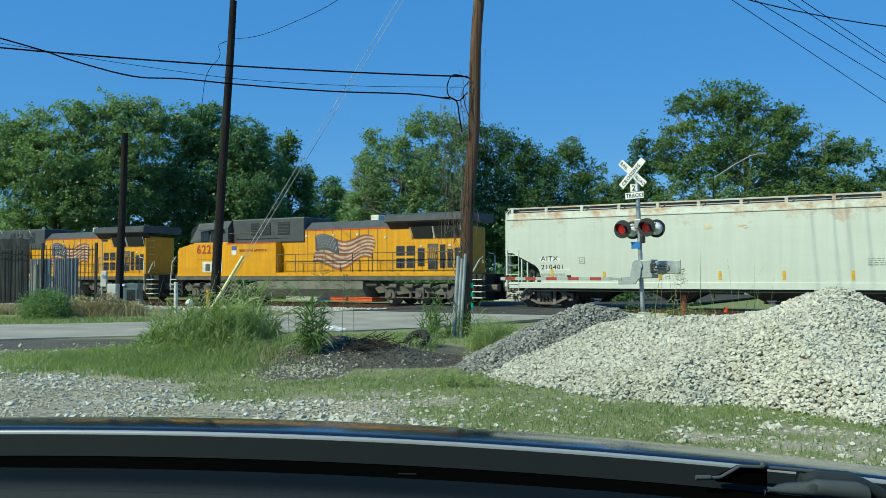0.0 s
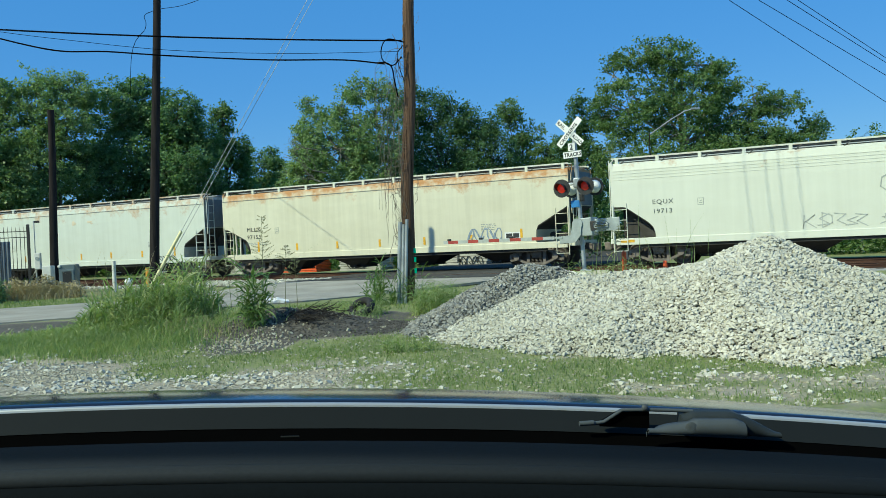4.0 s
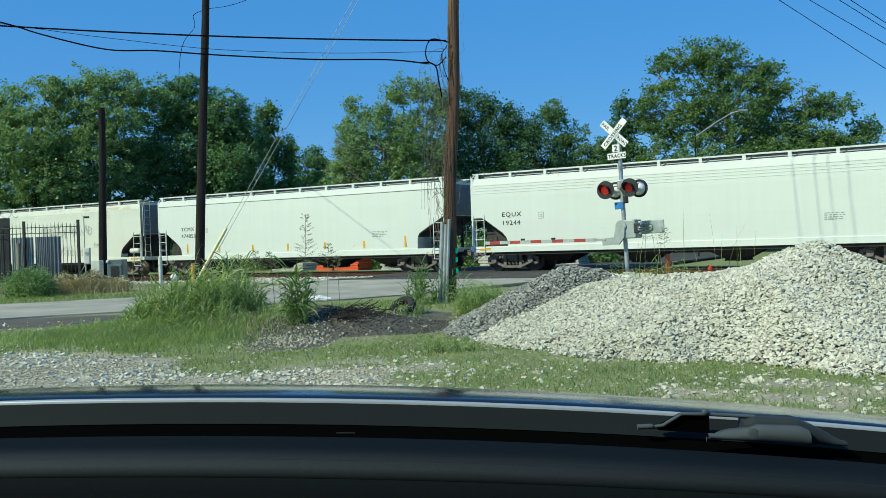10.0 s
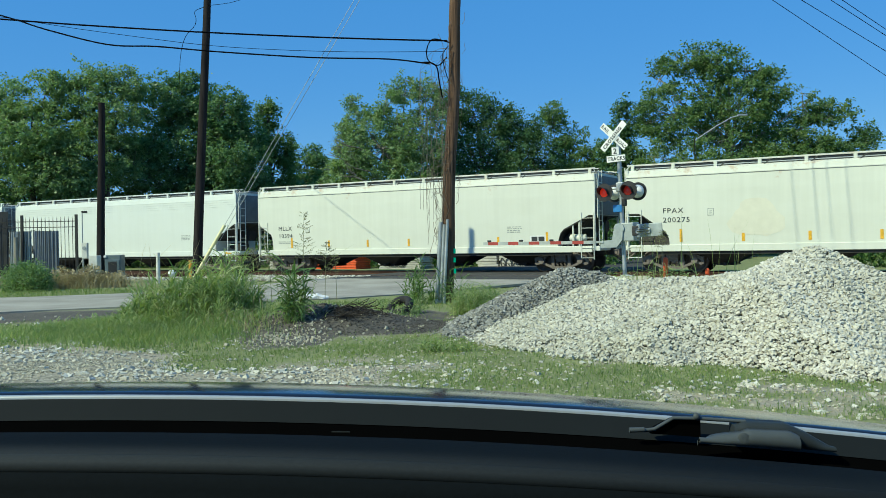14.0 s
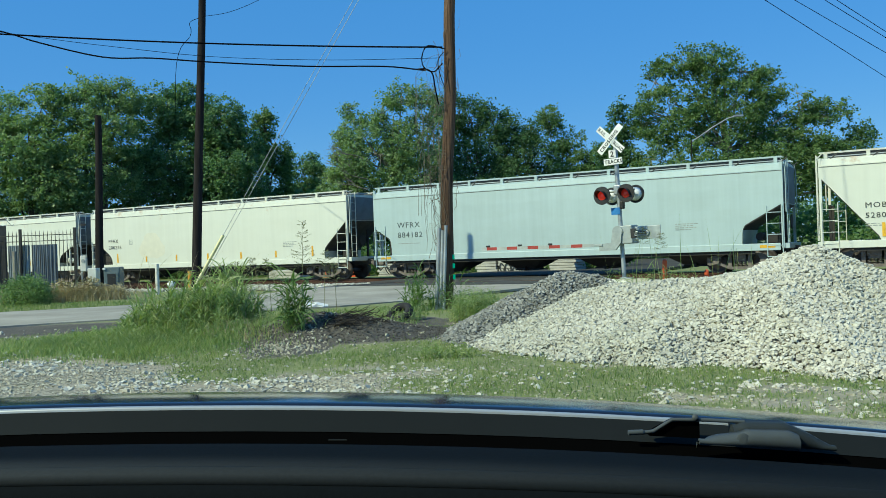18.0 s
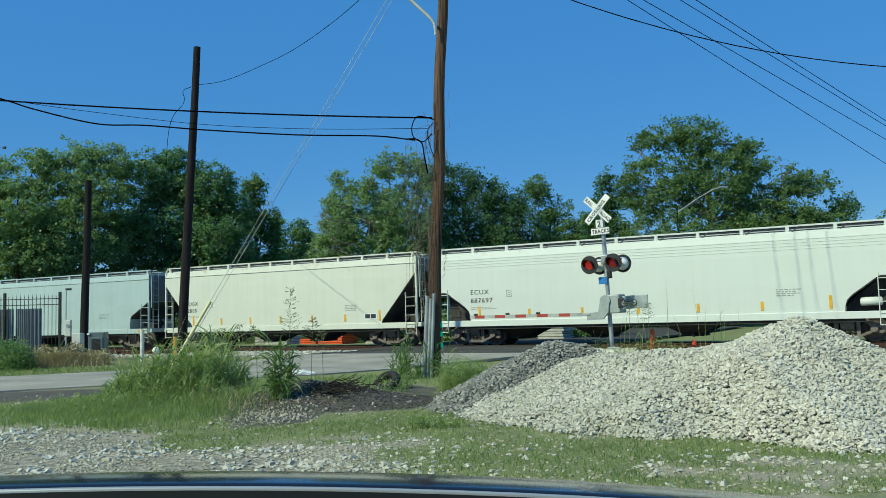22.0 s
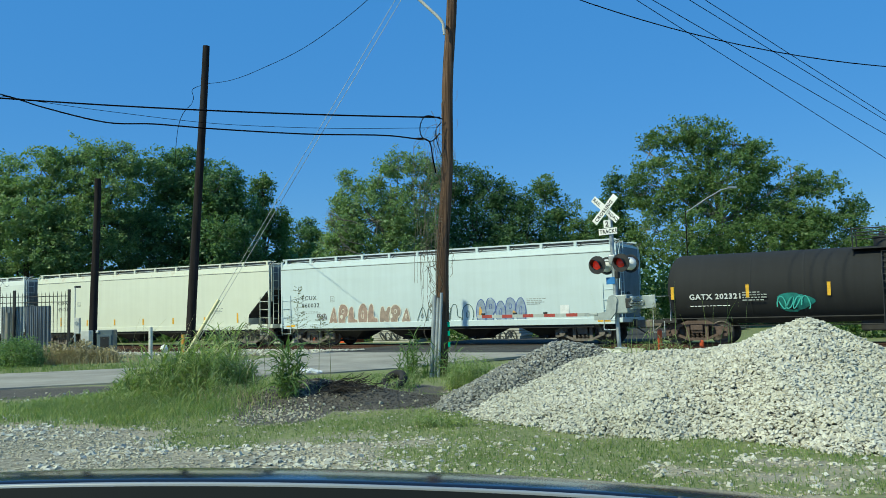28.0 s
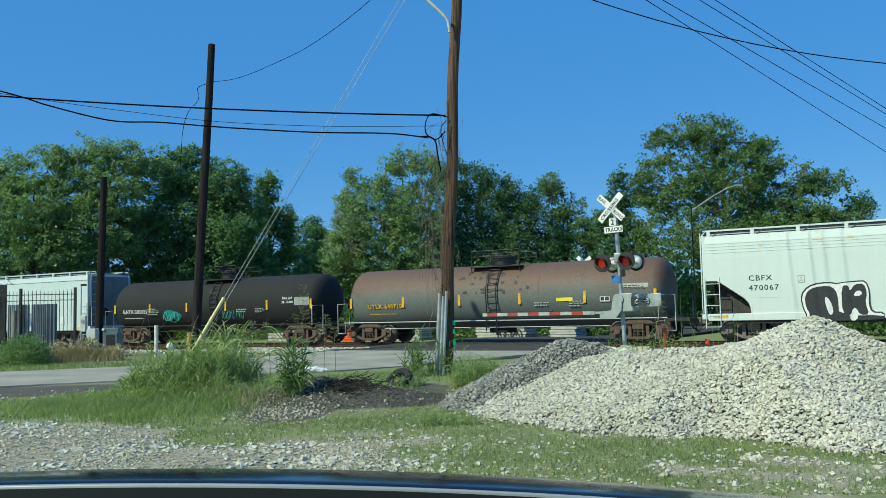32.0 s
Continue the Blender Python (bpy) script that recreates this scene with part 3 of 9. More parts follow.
def build_road():
    def lift(x, y):
        side = (x - TRACK.x) * AWAY.x + (y - TRACK.y) * AWAY.y
        return 0.045 + 0.14 * min(max((side + 14) / 8, 0), 1)
    near = [(-60, -3), (-30, 12.0), (-14, 19.6), (-9.5, 22.0), (-6.0, 23.4), (-2.5, 24.8), (-0.6, 26.2), (1.2, 28.0), (3.2, 29.6), (4.6, 31.2)]
    far = [(-66, 4), (-35, 19.5), (-17, 27.0), (-12.5, 28.4), (-9.5, 29.8), (-7.0, 32.0), (-6.0, 33.6), (-5.2, 34.9), (-4.6, 36.1), (-4.0, 37.2)]
    strip("road", near, far, lift, M["asphalt"], "pale worn asphalt road that bends to the railway crossing", "road")
    # the darker crossing surface over both tracks and the road beyond
    c0, cw = Vector((4.6, 31.2, 0)), ALONG
    a = [c0 + AWAY * k for k in (0.0, 3.0, 6.2, 9.0, 14.0, 40.0)]
    strip("crossing_road", [(p.x, p.y) for p in a], [((p + cw * 10.4).x, (p + cw * 10.4).y) for p in a], lambda x, y: lift(x, y) + 0.012, M["asphalt_dark"], "dark asphalt surface of the level crossing", "road")


def build_track(off, name, label):
    t = holder(name, label, "railway track", Matrix.Translation(on_track(0, off)) @ pose(0, 0, 0, 0, 0, TRACK_RZ))
    t["kind"] = "structure"
    bed = Geo()
    ring = lambda x: [(x, -2.6, 0.0), (x, -1.5, 0.06), (x, 1.5, 0.06), (x, 2.6, 0.0), (x, 2.6, -0.2), (x, -2.6, -0.2)]
    bed.rings([ring(-120), ring(140)])
    part("ballast_bed", bed, M["ballast"], t, "pale crushed-stone ballast")
    for y in (-0.7525, 0.7525):
        g = Geo()
        prof = [(-0.07, 0.05), (0.07, 0.05), (0.07, 0.065), (0.012, 0.085), (0.012, 0.15), (0.036, 0.16), (0.036, RAIL_Z), (-0.036, RAIL_Z), (-0.036, 0.16), (-0.012, 0.15), (-0.012, 0.085), (-0.07, 0.065)]
        g.rings([[(x, y + a, z) for a, z in prof] for x in (-120, 140)])
        part("rail", g, M["rail"], t, "rusty steel rail with a worn head")
    tie = None
    for k in range(-46, 100):
        m = pose(k * 0.55, random.uniform(-0.03, 0.03), 0, 0, 0, random.uniform(-0.8, 0.8))
        if tie is None:
            g = Geo().soft_box(-0.11, 0.11, -1.3, 1.3, -0.1, 0.075, 0.012)
            tie = part("sleeper", g, M["tie"], t)
            tie.matrix_basis = m
        else:
            again("sleeper", tie, t, m)


M["ballast"] = plain("ballast_stone", (0.40, 0.39, 0.36), 0.95, 0.0, 0.35, 1.2, 24, 0.9)


def stones(name, pts, size, mat, label, category, seed=1, flat=0.92):
    """Loose angular stones, each a jittered block."""
    rng = np.random.default_rng(seed)
    n = len(pts)
    c = np.array([[x, y, z] for z in (-1, 1) for y in (-1, 1) for x in (-1, 1)], float)
    v = c[None] * (0.66 + 0.34 * rng.random((n, 8, 1))) * (1 + 0.19 * rng.standard_normal((n, 8, 3)))
    v *= (size * (0.55 + 0.75 * rng.random((n, 1, 1)) ** 1.6)) * 0.5
    v *= np.array([1.25, 0.95, 0.8]) * (1 + 0.16 * rng.standard_normal((n, 1, 3)).clip(-1.5, 1.5))
    q = rng.standard_normal((n, 4))
    q /= np.linalg.norm(q, axis=1)[:, None]
    w, x, y, z = q.T
    R = np.stack([1 - 2 * (y * y + z * z), 2 * (x * y - w * z), 2 * (x * z + w * y), 2 * (x * y + w * z), 1 - 2 * (x * x + z * z), 2 * (y * z - w * x), 2 * (x * z - w * y), 2 * (y * z + w * x), 1 - 2 * (x * x + y * y)], -1).reshape(n, 3, 3)
    v = np.einsum("nij,nkj->nki", R, v)
    v[:, :, 2] *= flat
    v += pts[:, None, :]
    f = np.array([(0, 2, 3, 1), (4, 5, 7, 6), (0, 1, 5, 4), (2, 6, 7, 3), (0, 4, 6, 2), (1, 3, 7, 5)])
    faces = (np.arange(n)[:, None, None] * 8 + f[None]).reshape(-1, 4)
    return thing(name, big_mesh(name, v.reshape(-1, 3), faces, mat), None, label, category, kind="stuff")


def build_heaps():
    rng = np.random.default_rng(5)
    # solid cores under the loose stones
    xs, ys = np.arange(-0.6, 10.5, 0.1), np.arange(7.5, 19.0, 0.1)
    X, Y = np.meshgrid(xs, ys)
    w, d = heap_height(X, Y)
    for nm, h, mat, lab in (("white_stone_heap", np.where(w >= d, w, -0.5), M["heap_gap_shade"], "heap of pale crushed limestone"), ("grey_stone_heap", np.where(d > w, d, -0.5), M["heap_grey"], "heap of grey crushed stone beside the pale heap")):
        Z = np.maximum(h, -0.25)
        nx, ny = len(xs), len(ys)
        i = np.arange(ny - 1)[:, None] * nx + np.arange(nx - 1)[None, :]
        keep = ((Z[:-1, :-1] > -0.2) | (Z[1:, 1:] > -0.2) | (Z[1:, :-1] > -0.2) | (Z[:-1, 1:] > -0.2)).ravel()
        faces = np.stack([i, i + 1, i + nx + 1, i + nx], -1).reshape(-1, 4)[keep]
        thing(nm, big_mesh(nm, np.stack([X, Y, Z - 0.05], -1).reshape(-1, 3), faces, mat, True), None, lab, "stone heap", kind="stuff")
    # loose stones over the faces that are seen
    def over(n, dark):
        x, y = rng.uniform(-0.5, 9.5, n), rng.uniform(7.6, 16.8, n)
        w, d = heap_height(x, y)
        edge = 0.12 * (rng.random(n) - 0.5)
        h = d if dark else w
        ok = ((d > w + edge) if dark else (w >= d + edge)) & (h > 0.14 * (rng.random(n) - 0.45) ** 3 * 8 - 0.01)
        ok &= y < np.interp(x, [0.5, 1.25, 2.77, 5.4, 8.2], [17.0, 16.3, 14.6, 12.4, 12.0]) + 0.35
        x, y, h = x[ok], y[ok], h[ok]
        return np.stack([x, y, np.maximum(h, 0.0) - 0.022 + 0.068 * rng.random(len(x)) ** 0.8], -1)
    stones("limestone_pieces", over(230000, False), 0.044, M["stone_heap"], "loose angular pieces of pale limestone", "gravel", 3, 0.8)
    stones("grey_stone_pieces", over(90000, True), 0.044, M["stone_dark"], "loose angular pieces of grey stone", "gravel", 4, 0.8)
    # gravel strewn over the ground
    n = 210000
    x, y = rng.uniform(-13, 9, n), 7.2 + 11.0 * rng.random(n) ** 1.3
    g, s, dk = cover(x, y)
    w, d = heap_height(x, y)
    ok = (rng.random(n) < np.clip(0.05 * (1 - 0.7 * g) + 0.15 * (x > -1) * (1 - 0.85 * g) + 0.62 * s * np.clip(value_noise(x, y, 0.9, 21) * 1.5 - 0.25, 0.05, 1) * (1 - 0.5 * g), 0.0, 1) * np.where(x > 1.2, 0.6, 1.0)) & (np.maximum(w, d) < 0.0) & (dk < 0.6) & (np.abs(x) < 0.57 * y + 0.4)
    x, y = x[ok], y[ok]
    stones("strewn_gravel", np.stack([x, y, ground_height(x, y) + 0.003], -1), 0.031, M["stone_strewn"], "pale gravel strewn over bare ground", "gravel", 6, 0.6)
    n = 30000
    x, y = rng.uniform(-10, 8, n), 7.2 + 9.0 * rng.random(n) ** 1.3
    g, s, dk = cover(x, y)
    w, d = heap_height(x, y)
    ok = (rng.random(n) < (0.12 * (1 - 0.85 * g) + 0.5 * s) * np.clip(value_noise(x, y, 0.6, 33) * 2 - 0.55, 0.02, 1)) & (np.maximum(w, d) < 0.0) & (dk < 0.5)
    x, y = x[ok], y[ok]
    stones("coarse_gravel", np.stack([x, y, ground_height(x, y) + 0.008], -1), 0.058, M["stone_heap"], "larger broken stones lying in patches", "gravel", 16, 0.6)
    # clods and broken bits on the soil mound
    n = 5000
    r, a = np.sqrt(rng.random(n)), rng.uniform(0, 6.283, n)
    x, y = -1.3 + 2.2 * r * np.cos(a), 16.0 + 1.6 * r * np.sin(a)
    stones("soil_clods", np.stack([x, y, ground_height(x, y) + 0.006], -1), 0.026, M["clod"], "dark crumbled soil and cinders on the mound", "soil", 12, 0.7)
    n = 60
    x, y = rng.uniform(-10.5, -6.4, n), 17.5 + 2.6 * rng.random(n)
    stones("apron_stones", np.stack([x, y, ground_height(x, y) + 0.012], -1), 0.05, M["stone_white"], "pale stones on the dark verge beside the road", "gravel", 14)
    n = 260
    x, y = -2.3 + rng.normal(0, 0.35, n), 14.2 + rng.normal(0, 0.6, n)
    stones("hump_stones", np.stack([x, y, ground_height(x, y) + 0.006], -1), 0.036, M["stone_strewn"], "pale stones on the low end of the soil mound", "gravel", 17)
    n = 120
    x, y = -1.3 + rng.normal(0, 1.3, n), 15.6 + rng.normal(0, 1.0, n)
    stones("mound_bits", np.stack([x, y, ground_height(x, y) + 0.010], -1), 0.045, M["stone_strewn"], "scattered pale stones on the dark soil", "gravel", 13)
    n = 130
    x, y = rng.normal(-2.4, 0.45, n), rng.normal(14.1, 0.4, n)
    stones("mound_gravel", np.stack([x, y, ground_height(x, y) + 0.006], -1), 0.040, M["stone_strewn"], "broken pale stones at the foot of the soil mound", "gravel", 8)
    # pale shoulder in front of the near track
    n = 5200
    side = rng.random(n)
    sp = [TRACK + ALONG * a + AWAY * (-5.4 - 2.3 * b) for a, b in zip(rng.uniform(-12, 12, n), side)]
    p = np.array([(q.x, q.y) for q in sp])
    ok = (p[:, 0] > -10.5) & (p[:, 0] < -2.4 - 1.2 * side)
    p, side = p[ok], side[ok]
    stones("shoulder_pieces", np.stack([p[:, 0], p[:, 1], 0.17 - 0.10 * side], -1), 0.10, M["stone_white"], "white ballast pieces spilled below the rusty rail", "gravel", 19)
    # ballast shoulder stones beside the road
    n = 3000
    s_, o_ = rng.uniform(-3, 26, n), rng.normal(-6.6, 0.55, n)
    p = np.array([on_track(a, b) for a, b in zip(s_, o_)])
    stones("ballast_pieces", np.stack([p[:, 0], p[:, 1], np.full(n, 0.05)], -1), 0.11, M["stone_white"], "pale ballast pieces along the track", "gravel", 9)


M["clod"] = island("soil_clod", [(0.09, 0.08, 0.072), (0.13, 0.12, 0.107), (0.17, 0.16, 0.14), (0.07, 0.062, 0.055)], 0.95, 0.3)
M["stone_heap"] = island("heap_limestone", [(0.585, 0.56, 0.473), (0.665, 0.646, 0.557), (0.504, 0.479, 0.402), (0.626, 0.6, 0.516), (0.695, 0.676, 0.598), (0.444, 0.419, 0.355), (0.605, 0.575, 0.49), (0.545, 0.52, 0.438)], 0.9, 0.3)
# core darker than its stones: shade of the gaps put into the colour
M["heap_gap_shade"] = plain("heap_core_pale", (0.27, 0.25, 0.21), 0.95, 0, 0.35, 3, 30, 0.8)
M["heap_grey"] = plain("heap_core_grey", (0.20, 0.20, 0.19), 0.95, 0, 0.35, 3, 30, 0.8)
M["stone_strewn"] = island("strewn_stone", [(0.42, 0.39, 0.29), (0.55, 0.515, 0.40), (0.33, 0.30, 0.225), (0.62, 0.59, 0.48), (0.38, 0.345, 0.255), (0.48, 0.445, 0.34)], 0.9, 0.3)

build_ground()
build_road()
build_track(0.0, "railway_track", "far railway track on pale ballast, with rusty rails")
build_track(-4.4, "railway_track", "near railway track on pale ballast, with rusty rails")
build_heaps()

# ---- the train (each car: x along its way, y towards the car park, z from the rail head) ----
def make_truck(parent, x, axles=2, base=1.78, r=0.46, iron="truck"):
    t = new("truck")
    t.parent = parent
    t.matrix_basis = pose(x, 0, 0)
    xs = [base * (i - (axles - 1) / 2) for i in range(axles)]
    wheel = None
    for xx in xs:
        for y in (-0.75, 0.75):
            if wheel is None:
                g = Geo().lathe((0, 0, 0), (0, 1, 0), [(-0.07, r * 0.3), (-0.065, r * 0.42), (-0.02, r * 0.5), (-0.03, r * 0.82), (-0.07, r * 0.86), (-0.07, r), (0.05, r), (0.07, r + 0.03), (0.07, r * 0.8), (0.02, r * 0.5), (0.07, r * 0.3)], 28)
                wheel = part("wheel", g, M["wheel"], t)
                wheel.matrix_basis = pose(xx, y, r, 0, 0, 180 if y > 0 else 0)
            else:
                again("wheel", wheel, t, pose(xx, y, r, 0, 0, 180 if y > 0 else 0))
    g = Geo()
    for xx in xs:
        g.tube([(xx, -1.0, r), (xx, 1.0, r)], 0.08, 10)
    part("axle", g, M["wheel"], t)
    h = base * (axles - 1) / 2
    for y in (-1.0, 1.0):
        g = Geo()
        s = 1 if y > 0 else -1
        top = [(-h - 0.28, 0.56), (-h, 0.66), (-h * 0.45, 0.86), (h * 0.45, 0.86), (h, 0.66), (h + 0.28, 0.56)]
        low = [(-h - 0.28, 0.36), (-h, 0.42), (-h * 0.42, 0.20), (h * 0.42, 0.20), (h, 0.42), (h + 0.28, 0.36)]
        def bar(pts, w):
            for (xa, za), (xb, zb) in zip(pts, pts[1:]):
                g.add([(xa, y, za - w), (xb, y, zb - w), (xb, y, zb + w), (xa, y, za + w), (xa, y + s * 0.13, za - w), (xb, y + s * 0.13, zb - w), (xb, y + s * 0.13, zb + w), (xa, y + s * 0.13, za + w)],
                      [(0, 1, 2, 3), (4, 7, 6, 5), (0, 4, 5, 1), (2, 6, 7, 3), (0, 3, 7, 4), (1, 5, 6, 2)])
        bar(top, 0.075)
        bar(low, 0.055)
        for px in (-h * 0.42, h * 0.42):
            g.box(px - 0.07, px + 0.07, min(y, y + s * 0.12), max(y, y + s * 0.12), 0.2, 0.86)
        g.soft_box(-0.24, 0.24, *sorted((y, y + s * 0.2)), 0.56, 0.76, 0.02)
        if axles == 2:
            for k in range(3):
                part("spring", Geo().tube([(-0.18 + k * 0.18 + 0.062 * math.cos(j * math.pi / 4), y + s * 0.06 + 0.062 * math.sin(j * math.pi / 4), 0.25 + 0.30 * j / 40) for j in range(41)], 0.014, 4), M[iron], t)
            for e in (-1, 1):
                g.box(e * h - 0.17, e * h + 0.17, *sorted((y - s * 0.01, y + s * 0.14)), 0.56, 0.70)
                g.box(e * (h + 0.30) - 0.05, e * (h + 0.30) + 0.05, *sorted((y, y + s * 0.12)), 0.34, 0.64)
        for xx in xs:
            g.disc((xx, y + s * 0.12, r + 0.03), (0, 1, 0), 0.13, 0.2, 14)
            if axles > 2:
                g.soft_box(xx - 0.22, xx + 0.22, min(y, y + s * 0.16), max(y, y + s * 0.16), 0.3, 0.75, 0.03)
        if axles > 2:
            g = Geo().rings([[(x, yy, z) for x, z in ((-2.65, 0.80), (-2.5, 1.0), (2.5, 1.0), (2.65, 0.80), (2.45, 0.58), (1.6, 0.62), (1.25, 0.50), (0.45, 0.60), (-0.45, 0.60), (-1.25, 0.50), (-1.6, 0.62), (-2.45, 0.58))] for yy in (y + s * 0.03, y + s * 0.17)])
            for xx in xs:
                g.soft_box(xx - 0.26, xx + 0.26, *sorted((y + s * 0.02, y + s * 0.24)), 0.30, 0.82, 0.04)
                g.disc((xx, y + s * 0.26, r), (0, 1, 0), 0.15, 0.08, 16)
            for xx in (-1.45, -0.5, 0.5, 1.45):
                g.tube([(xx - 0.2, y + s * 0.28, 0.92), (xx + 0.22, y + s * 0.28, 0.92)], 0.12, 12)
                g.tube([(xx, y + s * 0.22, 0.35), (xx, y + s * 0.22, 0.62)], 0.09, 10)
            g.tube([(-2.3, y + s * 0.2, 0.36), (2.3, y + s * 0.2, 0.36)], 0.035, 6)
        part("side_frame", g, M[iron], t)
    g = Geo().soft_box(-0.22, 0.22, -1.12, 1.12, 0.45, 0.78, 0.03)
    part("bolster", g, M[iron], t)
    return t


def copy_parts(src, parent, m):
    """A part with its sub-parts once more, under another thing."""
    a = new(src.name.split(".")[0], src.data)
    a.parent, a.matrix_basis = parent, m
    for c in src.children:
        b = new(c.name.split(".")[0], c.data)
        b.parent, b.matrix_basis = a, c.matrix_basis.copy()
    return a


def bars(parent, x, z, w, rows, mat, y, h=0.035, gap=0.075, seed=1, name="small_print"):
    """Lines of lettering too small to read, as plain bars."""
    rng = random.Random(seed)
    g = Geo()
    for k in range(rows):
        xx = 0.0
        ww = w * rng.uniform(0.7, 1.0)
        while xx < ww:
            a = rng.uniform(0.06, 0.2)
            g.box(x - xx - a, x - xx, y, y + 0.004, z - k * gap - h, z - k * gap)
            xx += a + 0.04
    return part(name, g, mat, parent)


def scribble(parent, x0, z0, w, h, mat, y, seed, r=0.02, name="graffiti", n=5, label="spray-painted scrawl"):
    """Spray-painted loops, plain strokes with no words."""
    rng = random.Random(seed)
    g = Geo()
    for k in range(n):
        cx, pts = x0 - w * (k + 0.5) / n, []
        a0, b = rng.uniform(0, 6), rng.uniform(0.7, 1.6)
        for i in range(13):
            t = i / 12
            pts.append((cx - w / n * 0.55 * math.cos(a0 + t * 5.5 * b), y, z0 + h * 0.5 + h * 0.48 * math.sin(a0 * 2 + t * 7.0 * b)))
        vs, fs = [], []
        for i, (px, py, pz) in enumerate(pts):
            qx, _, qz = pts[min(i + 1, 12)]
            ox, _, oz = pts[max(i - 1, 0)]
            dx, dz = qx - ox, qz - oz
            ln = math.hypot(dx, dz) or 1
            vs += [(px - dz / ln * r, y + k * 0.0006, pz + dx / ln * r), (px + dz / ln * r, y + k * 0.0006, pz - dx / ln * r)]
        fs = [(2 * i, 2 * i + 1, 2 * i + 3, 2 * i + 2) for i in range(12)]
        g.add(vs, fs)
    return part(name, g, mat, parent, label)


def jagged(parent, x0, x1, z0, z1, n, mat, seed, r=0.02, label="angular spray-painted scrawl"):
    """A row of angular sprayed strokes on a wagon's side, bent and looped, with no words in it."""
    rng = random.Random(seed)
    bends = [[(0, 0), (0.05, 1), (0.65, 0.8), (0.1, 0.5), (0.75, 0)], [(0, 0.1), (0.4, 1), (0.75, 0), (0.6, 0.4), (0.15, 0.35)], [(0, 0), (0.1, 0.9), (0.6, 0.1), (0.7, 1)],
             [(0.1, 0), (0.05, 0.95), (0.6, 0.75), (0.65, 0.3), (0.1, 0)], [(0.75, 0.9), (0.1, 0.8), (0.6, 0.4), (0, 0.05)], [(0.1, 1), (0.05, 0), (0.1, 0.45), (0.7, 1), (0.2, 0.5), (0.8, 0)]]
    g = Geo()
    step = (x1 - x0) / n
    for k in range(n):
        lift, tall, slant = rng.uniform(-0.1, 0.15), rng.uniform(0.7, 1.15), rng.uniform(-0.1, 0.3)
        flip = rng.random() < 0.5
        pts = [(x0 + step * (k - 0.3 + 1.9 * (1 - u if flip else u) + slant * v), z0 + (z1 - z0) * (lift + tall * (1 - v if k % 3 == 1 else v))) for u, v in rng.choice(bends)]
        for (xa, za), (xb, zb) in zip(pts, pts[1:]):
            ln = math.hypot(xb - xa, zb - za) or 1
            ux, uz = (xb - xa) / ln * r, (zb - za) / ln * r
            q = [(xa - ux - uz, za - uz + ux), (xb + ux - uz, zb + uz + ux), (xb + ux + uz, zb + uz - ux), (xa - ux + uz, za - uz - ux)]
            g.add([(x, side_y(z) + 0.010 + 0.0005 * k, z) for x, z in q], [(0, 1, 2, 3)])
    return part("graffiti", g, mat, parent, label)


HOPPER_PARTS = {}
# dark colour in place of the shade under the slope sheets
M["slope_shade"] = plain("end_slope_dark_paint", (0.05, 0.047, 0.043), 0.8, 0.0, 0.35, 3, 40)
M["seam"] = plain("seam_shadow_grey", (0.24, 0.26, 0.25), 0.7, 0.0, 0.25, 3, 40, 0)
M["walk_grey"] = plain("walkway_grating", (0.10, 0.10, 0.10), 0.7, 0.3, 0.3, 3, 40)


def side_y(z, wid=1.6):
    """Half width of a hopper's side at a height."""
    prof = [(1.10, 0.965), (2.2, 0.99), (3.3, 1.0), (3.90, 0.995), (4.12, 0.975), (4.20, 0.89)]
    for (za, ya), (zb, yb) in zip(prof, prof[1:]):
        if z <= zb:
            return wid * (ya + (yb - ya) * (z - za) / (zb - za))
    return wid * 0.89


